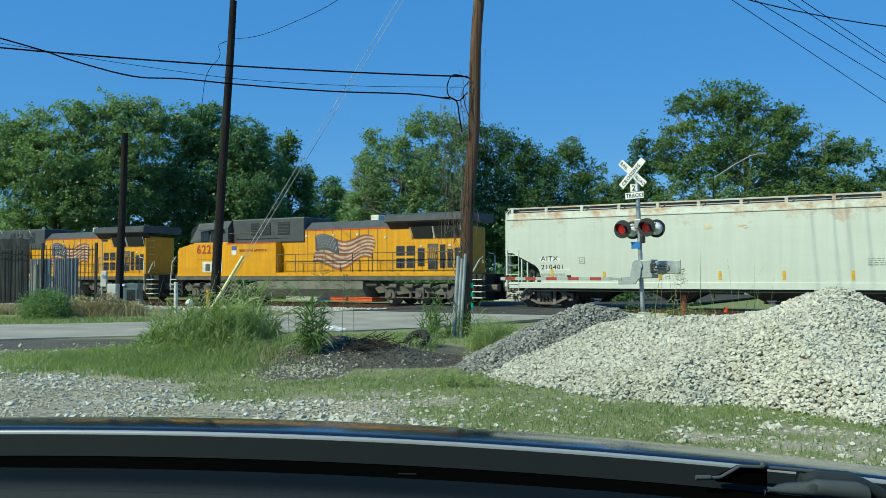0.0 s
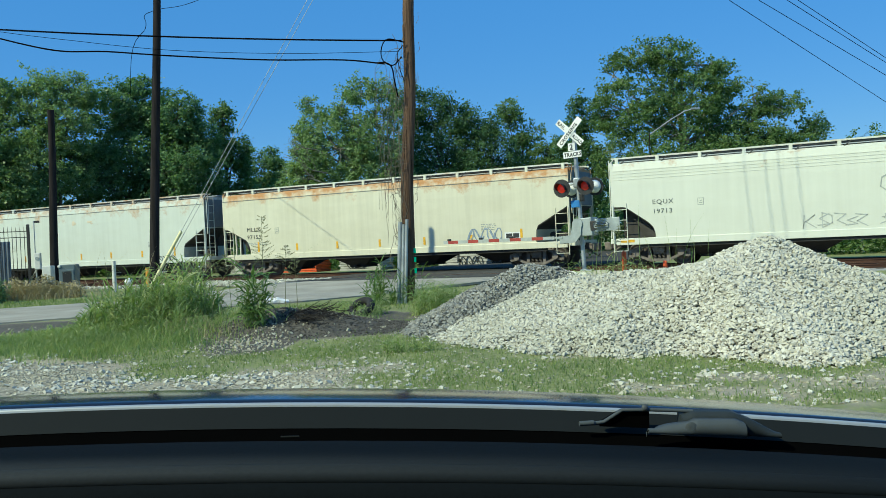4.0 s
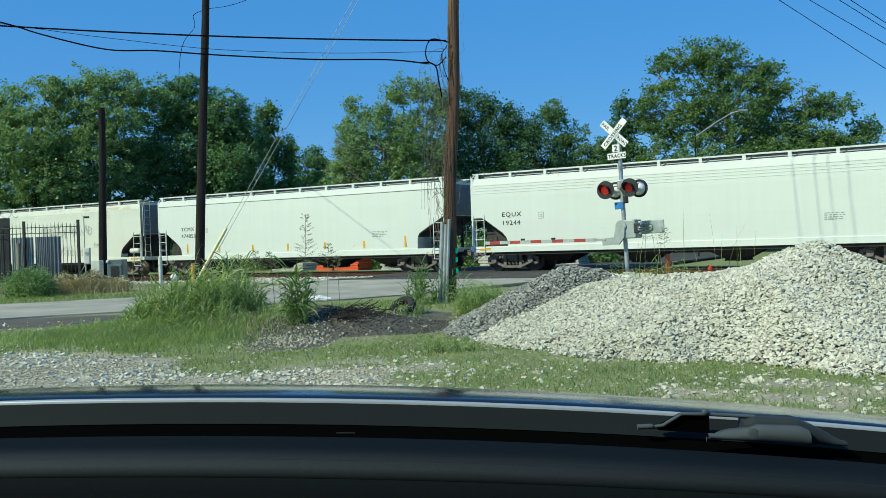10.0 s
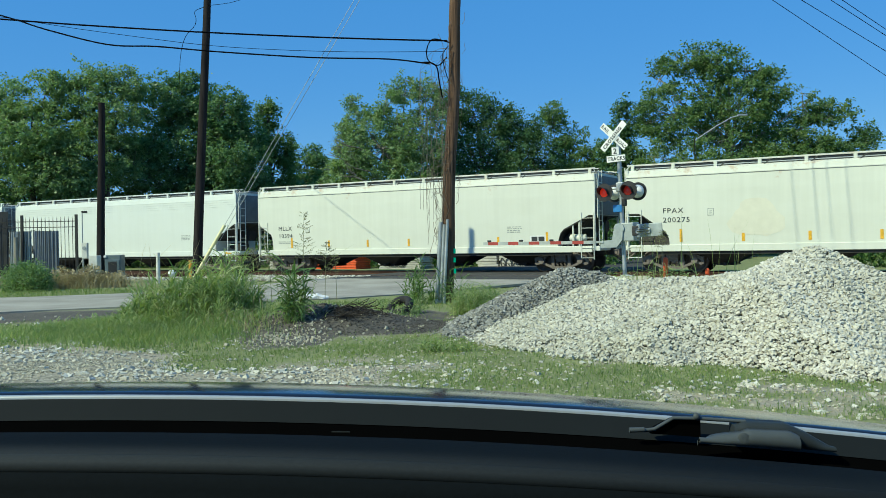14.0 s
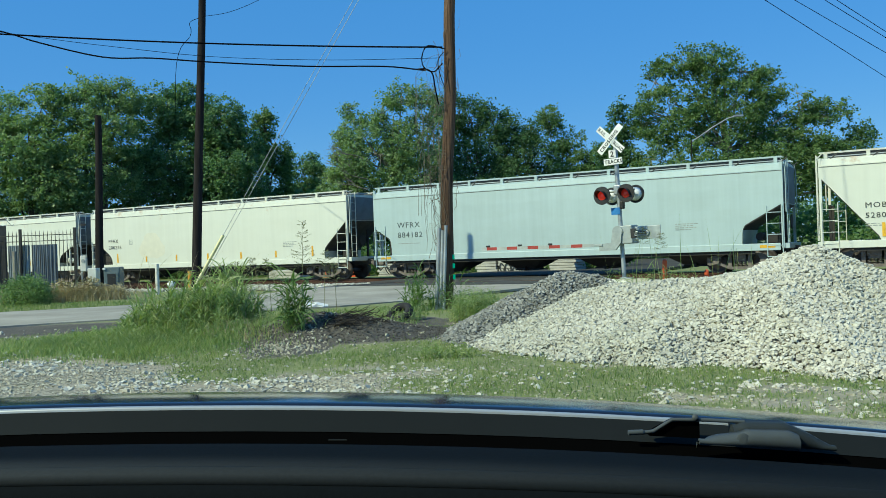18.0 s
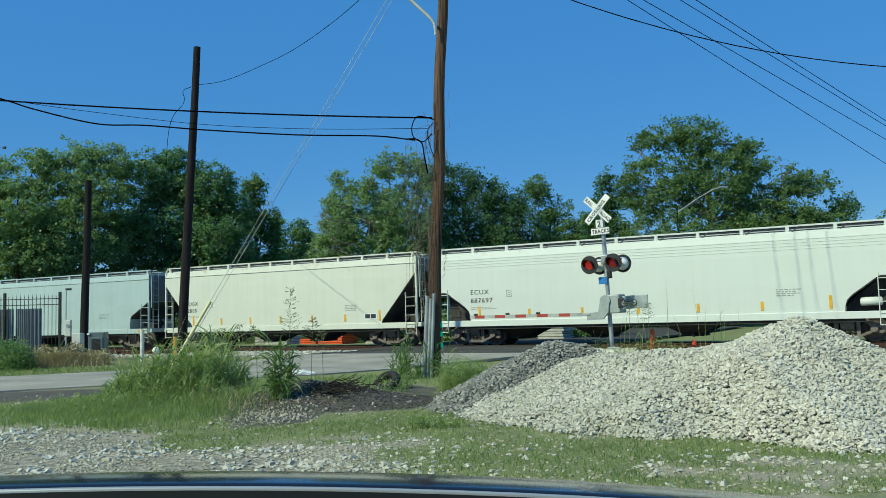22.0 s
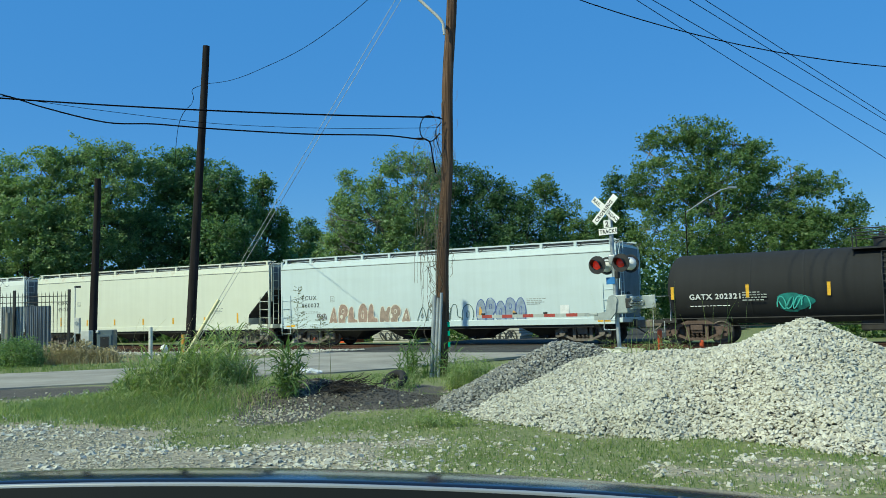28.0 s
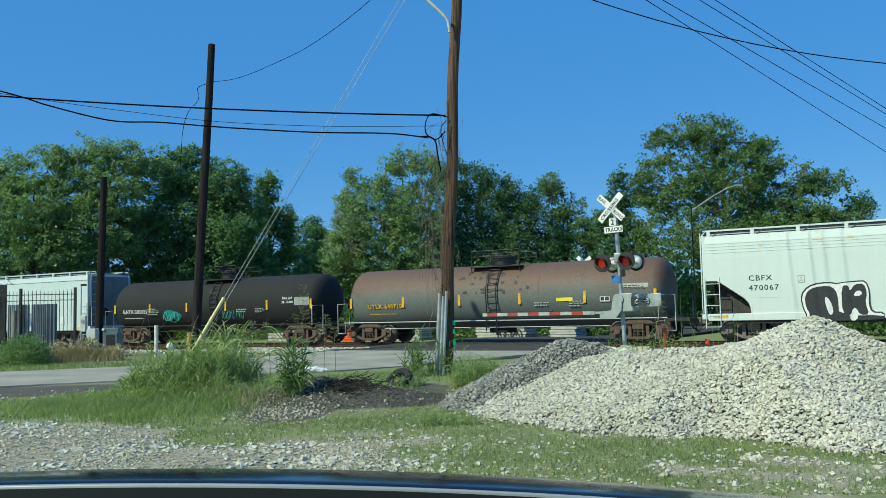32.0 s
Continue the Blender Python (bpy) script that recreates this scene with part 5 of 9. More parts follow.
def locomotive(label, number):
    """A six-axle diesel locomotive, cab leading."""
    c = holder("locomotive", label, "locomotive", group="locomotives of the train")
    Y = M["yellow"]
    part("underframe", Geo().soft_box(-9.2, 9.9, -1.5, 1.5, 1.20, 1.52, 0.03), M["loco_dark"], c)
    part("sill_band", Geo().box(-9.14, 9.8, 1.49, 1.515, 1.42, 1.60).box(-9.14, 9.8, -1.515, -1.49, 1.42, 1.60), Y, c)
    # nose and cab
    g = Geo().rings([[(9.98, y * 0.94, 1.52), (9.98, y * 0.94, 2.82), (9.84, y * 0.95, 3.02), (8.6, y, 3.28), (8.5, y, 3.30), (8.5, y, 1.52)] for y in (-1.40, 1.40)])
    part("nose", g, Y, c)
    part("cab", Geo().soft_box(5.9, 8.55, -1.5, 1.5, 1.52, 3.30, 0.05), Y, c)
    g = Geo().rings([[(5.9, y, 3.30), (8.8, y, 3.30), (8.7, y * 0.98, 4.05), (8.4, y * 0.8, 4.38), (5.9, y * 0.8, 4.48), (5.9, y * 0.98, 4.1)] for y in (-1.5, 1.5)])
    part("cab_roof", g, M["loco_grey"], c, "dark grey cab top")
    part("cab_window", Geo().soft_box(6.3, 7.15, 1.47, 1.53, 3.30, 3.95, 0.02), M["glass_dark"], c)
    part("cab_window", Geo().soft_box(7.3, 7.95, 1.47, 1.53, 3.35, 3.9, 0.02), M["glass_dark"], c)
    part("windscreen", Geo().box(8.6, 8.79, -1.2, 1.2, 3.45, 3.95), M["glass_dark"], c)
    part("cab_awning", Geo().box(6.2, 8.0, 1.45, 1.72, 3.98, 4.02), M["loco_grey"], c)
    # low equipment case behind the cab, grey upper box
    part("equipment_case", Geo().soft_box(2.4, 5.9, -1.52, 1.52, 1.52, 3.22, 0.03), Y, c)
    part("red_stripe", Geo().box(2.4, 5.95, 1.52, 1.53, 3.16, 3.22), M["loco_red"], c)
    part("inverter_box", Geo().soft_box(0.8, 5.9, -1.15, 1.15, 3.2, 4.52, 0.06), M["loco_grey"], c)
    for x0, x1 in ((3.92, 4.5), (3.1, 3.7), (1.8, 2.6)):
        part("vent_grille", Geo().box(x0, x1, 1.14, 1.17, 3.62, 4.28), M["black"], c)
        for k in range(4):
            part("grille_slat", Geo().box(x0, x1, 1.165, 1.185, 3.72 + k * 0.15, 3.75 + k * 0.15), M["loco_grey"], c)
    # long hood
    part("long_hood", Geo().soft_box(-8.75, 2.6, -1.08, 1.08, 1.52, 3.80, 0.05), Y, c)
    part("hood_roof", Geo().rings([[(x, -1.08, 3.80), (x, -0.72, 4.22), (x, 0.72, 4.22), (x, 1.08, 3.80)] for x in (-5.0, 1.2)]), M["loco_grey"], c)
    part("red_stripe", Geo().box(-4.8, 1.6, 1.08, 1.095, 3.76, 3.82), M["loco_red"], c)
    part("exhaust_stack", Geo().soft_box(-3.35, -2.85, -0.3, 0.3, 4.2, 4.52, 0.04), M["cream"], c)
    g = Geo().rings([[(x, -1.42, 4.0), (x, -1.48, 4.06), (x, -1.46, 4.34), (x, -1.3, 4.42), (x, 1.3, 4.42), (x, 1.46, 4.34), (x, 1.48, 4.06), (x, 1.42, 4.0)] for x in (-8.98, -4.5)])
    part("radiator_wing", g, M["loco_grey"], c, "dark flared radiator roof")
    # dark brown carries the shade under the wing in its colour
    part("radiator_underside", Geo().rings([[(x, 1.07, 3.70), (x, 1.40, 4.0), (x, 1.0, 4.02), (x, 0.9, 3.70)] for x in (-8.9, -4.6)]), M["soot"], c, "underside of the radiator roof with its shade put in as brown")
    for x0, x1 in ((-8.62, -7.22), (-7.08, -5.92)):
        part("radiator_screen", Geo().rings([[(x0 + 0.06, 1.085, 3.22), (x1 - 0.06, 1.085, 3.22), (x1 - 0.06, 1.13, 3.22), (x0 + 0.06, 1.13, 3.22)], [(x0, 1.085, 3.72), (x1, 1.085, 3.72), (x1, 1.30, 3.78), (x0, 1.30, 3.78)]]), M["black"], c)
        for x in (x0 - 0.05, x1 + 0.05):
            part("screen_strut", Geo().tube([(x, 1.1, 3.2), (x, 1.28, 3.76)], 0.022, 6), M["cream"], c)
    # hood doors, seams and vents
    for k in range(11):
        x = 1.2 - k * 0.56
        part("door_seam", Geo().box(x - 0.012, x + 0.012, 1.07, 1.09, 1.6, 3.85), M["loco_dark"], c)
    for x, z0, z1, w in ((-4.98, 2.42, 2.85, 0.44), (-5.58, 2.42, 2.85, 0.44), (-4.98, 1.82, 2.25, 0.44), (-5.58, 1.82, 2.25, 0.44), (-6.22, 1.9, 2.72, 0.34), (-6.80, 1.75, 2.12, 0.5), (-7.46, 1.8, 2.88, 0.26), (-7.88, 1.82, 2.66, 0.26), (-8.28, 1.82, 2.72, 0.26)):
        part("vent", Geo().box(x - w, x, 1.08, 1.10, z0, z1), M["black"], c)
        part("vent_rim", Geo().box(x - w - 0.03, x + 0.03, 1.076, 1.088, z0 - 0.03, z1 + 0.03), M["loco_dark"], c)
    part("lattice_door", Geo().box(-7.34, -6.76, 1.08, 1.10, 2.2, 2.95), M["loco_dark"], c)
    for k in range(5):
        part("lattice_bar", Geo().tube([(-7.3 + 0.12 * k, 1.11, 2.25), (-7.2 + 0.09 * k, 1.11, 2.75)], 0.02, 5), Y, c)
    for x, z in ((-4.3, 3.3), (-2.6, 3.5), (-1.1, 3.52), (0.7, 3.5), (-6.4, 2.85), (-8.0, 2.85)):
        part("hood_lamp", Geo().soft_box(x - 0.07, x + 0.07, 1.07, 1.12, z - 0.05, z + 0.05, 0.015), M["cream"], c)
    # handholds up the rear end of the hood
    for k in range(5):
        part("handhold", Geo().tube([(-8.76, 0.5, 1.9 + k * 0.42), (-8.84, 0.5, 1.9 + k * 0.42), (-8.84, 0.86, 1.9 + k * 0.42), (-8.76, 0.86, 1.9 + k * 0.42)], 0.014, 5), M["cream"], c)
    flag_part(c, 0.12, -3.58, 1.70, 3.55, 1.10)
    # lettering
    if number:
        words(number, 0.68, M["decal_red"], c, pose(8.25, 1.53, 2.68, 90, 0, 180), "locomotive_number", bold=0.008)
    part("number_board", Geo().box(6.4, 8.45, 1.495, 1.512, 2.36, 3.1), Y, c)
    words("BUILDING AMERICA", 0.195, M["decal_red"], c, pose(5.0, 1.535, 2.74, 90, 0, 180), "slogan")
    part("shield_emblem", Geo().box(5.22, 5.57, 1.52, 1.532, 2.58, 2.82), M["decal_white"], c)
    part("shield_emblem", Geo().box(5.22, 5.57, 1.52, 1.532, 2.83, 3.05), M["decal_blue"], c)
    part("access_panel", Geo().soft_box(6.3, 7.8, 1.49, 1.52, 1.62, 2.22, 0.01), M["cream"], c)
    part("access_vent", Geo().box(7.2, 7.55, 1.52, 1.53, 1.7, 2.1), M["loco_dark"], c)
    # handrails and steps
    for y in (-1.48, 1.48):
        for x in [2.3 - k * 1.22 for k in range(10)]:
            part("handrail_post", Geo().tube([(x, y, 1.5), (x, y, 2.55)], 0.024, 6), M["loco_dark"], c)
        part("handrail", Geo().tube([(2.3, y, 2.55), (-8.7, y, 2.55)], 0.022, 6).tube([(2.3, y, 2.05), (-8.7, y, 2.05)], 0.016, 6), M["loco_dark"], c)
        part("handrail", Geo().tube([(-8.7, y, 2.55), (-9.0, y, 2.5), (-9.05, y, 2.3), (-9.1, y, 1.2), (-9.1, y, 0.6)], 0.028, 6), M["cream"], c)
        part("handrail", Geo().tube([(-9.45, y, 1.6), (-9.75, y, 2.1), (-9.95, y, 2.3), (-9.98, y, 2.0)], 0.028, 6), M["cream"], c)
        part("handrail", Geo().tube([(10.0, y, 2.5), (10.25, y, 2.2), (10.38, y, 1.2), (10.38, y, 0.6)], 0.03, 6), M["cream"], c)
        for x in (-9.6, 10.15):
            for k in range(4):
                part("step", Geo().box(x - 0.3, x + 0.3, min(y, y * 0.75), max(y, y * 0.75), 0.38 + k * 0.28, 0.42 + k * 0.28), M["cream"], c)
            part("step_well", Geo().box(x - 0.28, x + 0.28, min(y * 0.74, y * 0.66), max(y * 0.74, y * 0.66), 0.3, 1.5), M["under"], c)
    part("case_rail", Geo().tube([(2.5, 1.5, 3.3), (2.5, 1.5, 3.75), (5.8, 1.5, 3.75), (5.8, 1.5, 3.3)], 0.02, 6), M["loco_dark"], c)
    # below the frame
    g = Geo().rings([[(x, -1.45, 1.15), (x, -1.45, 0.75), (x, -1.1, 0.35), (x, 1.1, 0.35), (x, 1.45, 0.75), (x, 1.45, 1.15)] for x in (-3.2, 3.8)])
    part("fuel_tank", g, M["fuel"], c, "grey-green fuel tank")
    for sx, x in ((-1, -6.4), (1, 6.9)):
        make_truck(c, x, 3, 1.75, 0.53, "loco_dark")
        for k in range(3):
            part("brake_pipe", Geo().tube([(x - 1.5 + k * 1.3, 1.25, 1.1), (x - 0.7 + k * 1.3, 1.3, 0.82), (x - 0.3 + k * 1.3, 1.25, 1.08)], 0.04, 8), M["loco_dark"], c)
        e = 9.85 if sx > 0 else -9.3
        part("pilot", Geo().soft_box(e - 0.15, e + 0.15, -1.2, 1.2, 0.25, 1.5, 0.04), M["under"], c)
        part("coupler", Geo().soft_box(min(e, e + sx * 0.75), max(e, e + sx * 0.75), -0.2, 0.2, 0.66, 1.0, 0.05), M["truck"], c)
    part("air_reservoir", Geo().tube([(-3.9, 1.15, 1.02), (4.4, 1.15, 1.02)], 0.14, 12), M["loco_dark"], c)
    return c


def weathered_tank():
    """Blue-grey tank paint, worn to brown rust along the top of the shell."""
    m, n, l, b = mat_base("tank_grey_rusty", 0.65)
    tc = n.new("ShaderNodeTexCoord")
    sp = n.new("ShaderNodeSeparateXYZ")
    l.new(tc.outputs["Object"], sp.inputs[0])
    big, fine = noise_node(n, l, 0.8, 6, "Object", (0.5, 1, 1), 0.6), noise_node(n, l, 12, 4)
    ad = n.new("ShaderNodeMath")
    ad.operation = "MULTIPLY_ADD"
    l.new(big.outputs[0], ad.inputs[0])
    ad.inputs[1].default_value = 1.1
    l.new(sp.outputs["Z"], ad.inputs[2])
    mr = n.new("ShaderNodeMapRange")
    mr.inputs["From Min"].default_value, mr.inputs["From Max"].default_value = 2.55, 3.3
    l.new(ad.outputs[0], mr.inputs["Value"])
    base = ramp_node(n, l, fine.outputs[0], 0.3, 0.7, (0.10, 0.117, 0.112), (0.14, 0.157, 0.147)).outputs[0]
    rust = ramp_node(n, l, fine.outputs[0], 0.3, 0.7, (0.10, 0.061, 0.046), (0.15, 0.088, 0.064)).outputs[0]
    l.new(mix_node(n, l, mr.outputs[0], base, rust), b.inputs["Base Color"])
    bump_node(n, l, b, fine.outputs[0], 0.08, 0.01)
    return m


M["fuel"] = plain("fuel_tank_grey", (0.19, 0.185, 0.15), 0.7, 0, 0.3, 1.5, 30)
WHITE = {
    "mint": car_paint("hopper_pale_green", (0.60, 0.64, 0.575), 0.15, 0.09),
    "cream_rust": car_paint("hopper_cream_rusty", (0.66, 0.64, 0.50), 0.30, 0.12, rustcol=(0.44, 0.18, 0.04), top=3.52, deep=0.95),
    "cream": car_paint("hopper_cream", (0.655, 0.675, 0.565), 0.04, 0.06),
    "white": car_paint("hopper_white", (0.66, 0.70, 0.655), 0.0, 0.04),
    "white2": car_paint("hopper_white_stained", (0.66, 0.68, 0.595), 0.05, 0.06),
    "ice": car_paint("hopper_cool_white", (0.62, 0.695, 0.675), 0.0, 0.05),
    "bluewhite": car_paint("hopper_pale_blue", (0.56, 0.65, 0.66), 0.0, 0.07),
    "bluegrey": car_paint("hopper_blue_grey", (0.43, 0.54, 0.545), -0.05, 0.10),
}
BLACK_TANK = car_paint("tank_black", (0.018, 0.019, 0.021), 0.0, 0.25, 0.88)
RUST_TANK = weathered_tank()
M["decal_grey2"] = plain("panel_pale_grey", (0.50, 0.49, 0.44), 0.7, 0.0, 0.35, 9, 60, 0)
M["decal_brown"] = plain("decal_brown", (0.17, 0.13, 0.12), 0.6, 0.0, 0.3, 5, 60, 0)
M["decal_tan"] = plain("decal_tan", (0.33, 0.25, 0.20), 0.6, 0.0, 0.3, 5, 60, 0)
M["decal_cream"] = plain("decal_cream", (0.70, 0.66, 0.56), 0.6, 0.0, 0.2, 5, 60, 0)
M["decal_amber"] = plain("decal_amber", (0.62, 0.34, 0.08), 0.6, 0.0, 0.2, 5, 60, 0)
M["decal_green_dark"] = plain("decal_dark_green", (0.07, 0.12, 0.11), 0.6, 0.0, 0.2, 5, 60, 0)
M["decal_lilac"] = plain("decal_lilac", (0.27, 0.34, 0.43), 0.6, 0.0, 0.3, 5, 60, 0)
M["decal_teal2"] = plain("decal_teal_light", (0.06, 0.42, 0.36), 0.6, 0.0, 0.3, 5, 60, 0)
M["decal_lemon"] = plain("decal_lemon", (0.80, 0.66, 0.05), 0.5, 0.0, 0.15, 5, 60, 0)
M["patch_dark"] = plain("tank_dark_patch", (0.05, 0.052, 0.05), 0.7, 0.0, 0.3, 5, 60, 0)
# wagon ends coloured dark: their shade is put into the paint tone
M["end_shade"] = plain("end_sheet_dark", (0.16, 0.18, 0.19), 0.6, 0, 0.2, 2, 30)

# wagons in order behind the locomotives: front-corner station along the track at 0 s, and the wagon
TRAIN = []


def place(car, front, half):
    TRAIN.append((car, front - half))


place(locomotive("yellow diesel locomotive with a waving flag on its hood", "6225"), 19.2, 10.55)
place(locomotive("leading yellow diesel locomotive with a grey roof", ""), 40.9, 10.55)
h1 = hopper("pale green covered hopper wagon with rust stains", WHITE["mint"], 18.7, "AITX", "210401", ends="straight", rear="slant", mark_x=1.70, mark_z=2.06, panel=True)
place(h1, -2.55, 9.35)
h2 = hopper("cream covered hopper wagon, rusty along its roof edge", WHITE["cream_rust"], 18.7, "MLLX", "97155", ends="straight", rear="slant", plate=True, rail=WHITE["cream"], mark_x=1.52, mark_z=2.27)
place(h2, -22.5, 9.35)
h3 = hopper("white covered hopper wagon with grey scrawls", WHITE["white2"], 18.8, "EQUX", "19713", mark_x=1.67, mark_z=2.46, reflect=False, crease=False, size=0.255, ink="decal_slate")
place(h3, -43.0, 9.4)
place(hopper("clean white covered hopper wagon", WHITE["white"], 18.75, "TCMX", "474853", rear="slant", mark_x=1.80, mark_z=2.46), -63.25, 9.375)
place(hopper("white covered hopper wagon with black lettering", WHITE["white"], 18.8, "EQUX", "19244", rear="slant", mark_x=1.50, mark_z=2.43, crease=False, reflect=False), -83.4, 9.4)
place(hopper("off-white covered hopper wagon with a dark side rib", WHITE["white2"], 18.5, "MLLX", "10394", ends="short", rear="straight", mark_x=1.35, mark_z=2.13, plate=True), -103.75, 9.25)
place(hopper("cream-white covered hopper wagon", WHITE["white2"], 18.8, "FPAX", "200275", rear="steep", mark_x=1.50, mark_z=2.40), -123.6, 9.4)
h7 = TRAIN[-1][0]
place(hopper("blue-grey covered hopper wagon", WHITE["bluegrey"], 18.6, "WFRX", "884182", ends="short", rear="slant", mark_x=1.32, mark_z=2.43, size=0.365, ink="decal_slate", reflect=False), -144.0, 9.3)
place(hopper("pale covered hopper wagon with yellow strips", WHITE["white2"], 16.2, "MOBX", "52805", ends="tall", mark_x=1.51, mark_z=2.30, size=0.275, plate=True), -163.85, 8.1)
place(hopper("white covered hopper wagon with ribbed roof edge", WHITE["white"], 18.85, "ECUX", "887697", mark_x=1.79, mark_z=2.29, crease=False), -181.05, 9.42)
place(hopper("cream covered hopper wagon with a dark side rib", WHITE["cream"], 18.6, "CBFX", "491233", ends="short", rear="steep", mark_x=1.96, mark_z=2.53), -201.2, 9.3)
h12 = hopper("pale blue-white covered hopper wagon with graffiti along its side", WHITE["bluewhite"], 17.8, "ECUX", "860032", mark_x=1.34, mark_z=2.30, reflect=False, ends="none")
place(h12, -220.58, 8.9)
t1 = tank("black tank wagon with teal graffiti", BLACK_TANK, 15.4, 1.42, "GATX", "202321", "decal_white", 2.2, 0.0, 1.11, -0.6)
place(t1, -240.15, 7.7)
t2 = tank("grey tank wagon, rusty brown on top", RUST_TANK, 16.05, 1.46, "UTLX", "640710", "decal_yellow", 2.12, 1.0, 1.46, -0.15)
place(t2, -257.18, 8.025)
h15 = hopper("white covered hopper wagon with large black graffiti", WHITE["ice"], 18.8, "CBFX", "470067", mark_x=1.71, mark_z=2.38, crease=False, reflect=False)
place(h15, -274.75, 9.4)



def blob(parent, x0, z0, w, h, mat, y, seed, name="graffiti", label="rounded graffiti fill", n=26, off=None):
    """A rounded spray-painted patch with an uneven edge."""
    rng = random.Random(seed)
    g = Geo()
    pts = []
    for i in range(n):
        a = 2 * math.pi * i / n
        r = 1 + 0.16 * math.sin(a * 3 + seed) + rng.uniform(-0.06, 0.06)
        px, pz = x0 - w / 2 + w / 2 * r * math.cos(a), z0 + h / 2 + h / 2 * min(r, 1.05) * math.sin(a)
        pts.append((px, (off(pz) if off else y), pz))
    cz = z0 + h / 2
    mid = (x0 - w / 2, (off(cz) + 0.01 if off else y), cz)
    g.add([mid] + pts, [(0, 1 + i, 1 + (i + 1) % n) for i in range(n)])
    return part(name, g, mat, parent, label)


def rounded(pts, times=2):
    """A closed outline with its corners cut round."""
    for _ in range(times):
        pts = [q for (xa, za), (xb, zb) in zip(pts, pts[1:] + pts[:1]) for q in ((xa * 0.75 + xb * 0.25, za * 0.75 + zb * 0.25), (xa * 0.25 + xb * 0.75, za * 0.25 + zb * 0.75))]
    return pts


def painted_line(g, pts, w, y, closed=True):
    """A painted line of even width along points (x, z)."""
    n = len(pts)
    vs = []
    for i, (x, z) in enumerate(pts):
        xa, za = pts[(i - 1) % n] if closed or i else pts[0]
        xb, zb = pts[(i + 1) % n] if closed or i < n - 1 else pts[-1]
        ln = math.hypot(xb - xa, zb - za) or 1.0
        ox, oz = -(zb - za) / ln * w / 2, (xb - xa) / ln * w / 2
        vs += [(x - ox, y, z - oz), (x + ox, y, z + oz)]
    g.add(vs, [(2 * i, 2 * i + 1, (2 * i + 3) % (2 * n), (2 * i + 2) % (2 * n)) for i in range(n if closed else n - 1)])


BUBBLES = [
    ([(0.0, 0.0), (0.42, 1.0), (0.62, 0.98), (1.0, 0.0), (0.7, 0.0), (0.6, 0.25), (0.38, 0.25), (0.3, 0.0)], [(0.5, 0.75), (0.42, 0.42), (0.6, 0.42)]),
    ([(0.05, 0.0), (0.0, 0.95), (0.5, 1.08), (1.0, 0.85), (0.95, 0.5), (0.7, 0.42), (0.75, 0.0), (0.4, 0.05)], [(0.35, 0.8), (0.6, 0.8), (0.6, 0.62), (0.35, 0.6)]),
    ([(0.1, 0.0), (0.0, 0.3), (0.08, 1.0), (0.45, 1.1), (0.6, 0.7), (0.6, 0.4), (1.0, 0.38), (1.0, 0.0)], []),
    ([(0.3, 0.0), (0.0, 0.4), (0.1, 0.95), (0.6, 1.12), (1.0, 0.7), (0.95, 0.2), (0.7, 0.0)], [(0.4, 0.35), (0.4, 0.72), (0.6, 0.72), (0.6, 0.35)]),
    ([(0.0, 0.05), (0.0, 1.0), (0.35, 1.05), (0.5, 0.7), (0.75, 1.05), (1.05, 0.95), (0.8, 0.5), (1.05, 0.0), (0.7, 0.0), (0.45, 0.35), (0.35, 0.0)], []),
]


def throw_up(parent, x0, x1, z0, z1, order, fill, line, y, tilt=0.1, w=0.035):
    """A row of swollen spray-painted shapes from x0 to x1 (x runs backwards), each with a fill and an outline."""
    step = (x1 - x0) / len(order)
    for k, o in enumerate(order):
        shape, hole = BUBBLES[o]
        put = lambda q: (x0 + step * (k + q[0] * 1.04 - 0.02 + tilt * (q[1] - 0.5)), z0 + (z1 - z0) * q[1] * (0.92 + 0.08 * math.sin(k * 2.3)))
        body = [put(q) for q in rounded(shape)]
        if fill:
            part("graffiti", Geo().add([(x, y + 0.0004 * k, z) for x, z in body], [tuple(range(len(body)))]), M[fill], parent, "spray-painted swollen shape")
        g = Geo()
        painted_line(g, body, w, y + 0.003)
        if hole:
            painted_line(g, [put(q) for q in rounded(hole)], w * 0.8, y + 0.003)
        part("graffiti_outline", g, M[line], parent, "graffiti outline")


sy = side_y(1.7) + 0.012
M["stain_rust"] = plain("faded_rust_stain", (0.62, 0.545, 0.41), 0.65, 0.0, 0.12, 6, 30, 0)
M["stain_tan"] = plain("faded_tan_stain", (0.655, 0.645, 0.53), 0.6, 0.0, 0.05, 3, 30, 0)
blob(h7, 5.3, 1.35, 2.0, 1.5, M["stain_tan"], side_y(2.0) + 0.006, 91, "stain", "faded tan stain", 26, lambda z: side_y(z) + 0.006)
for x, z, w, h, sd in ((0.62, 3.2, 0.34, 0.26, 92), (-0.62, 3.3, 0.42, 0.13, 93), (-0.9, 3.22, 0.2, 0.1, 94)):
    blob(h1, x, z, w, h, M["stain_rust"], 0, sd, "stain", "faded rust stain", 22, lambda z: side_y(z) + 0.006)
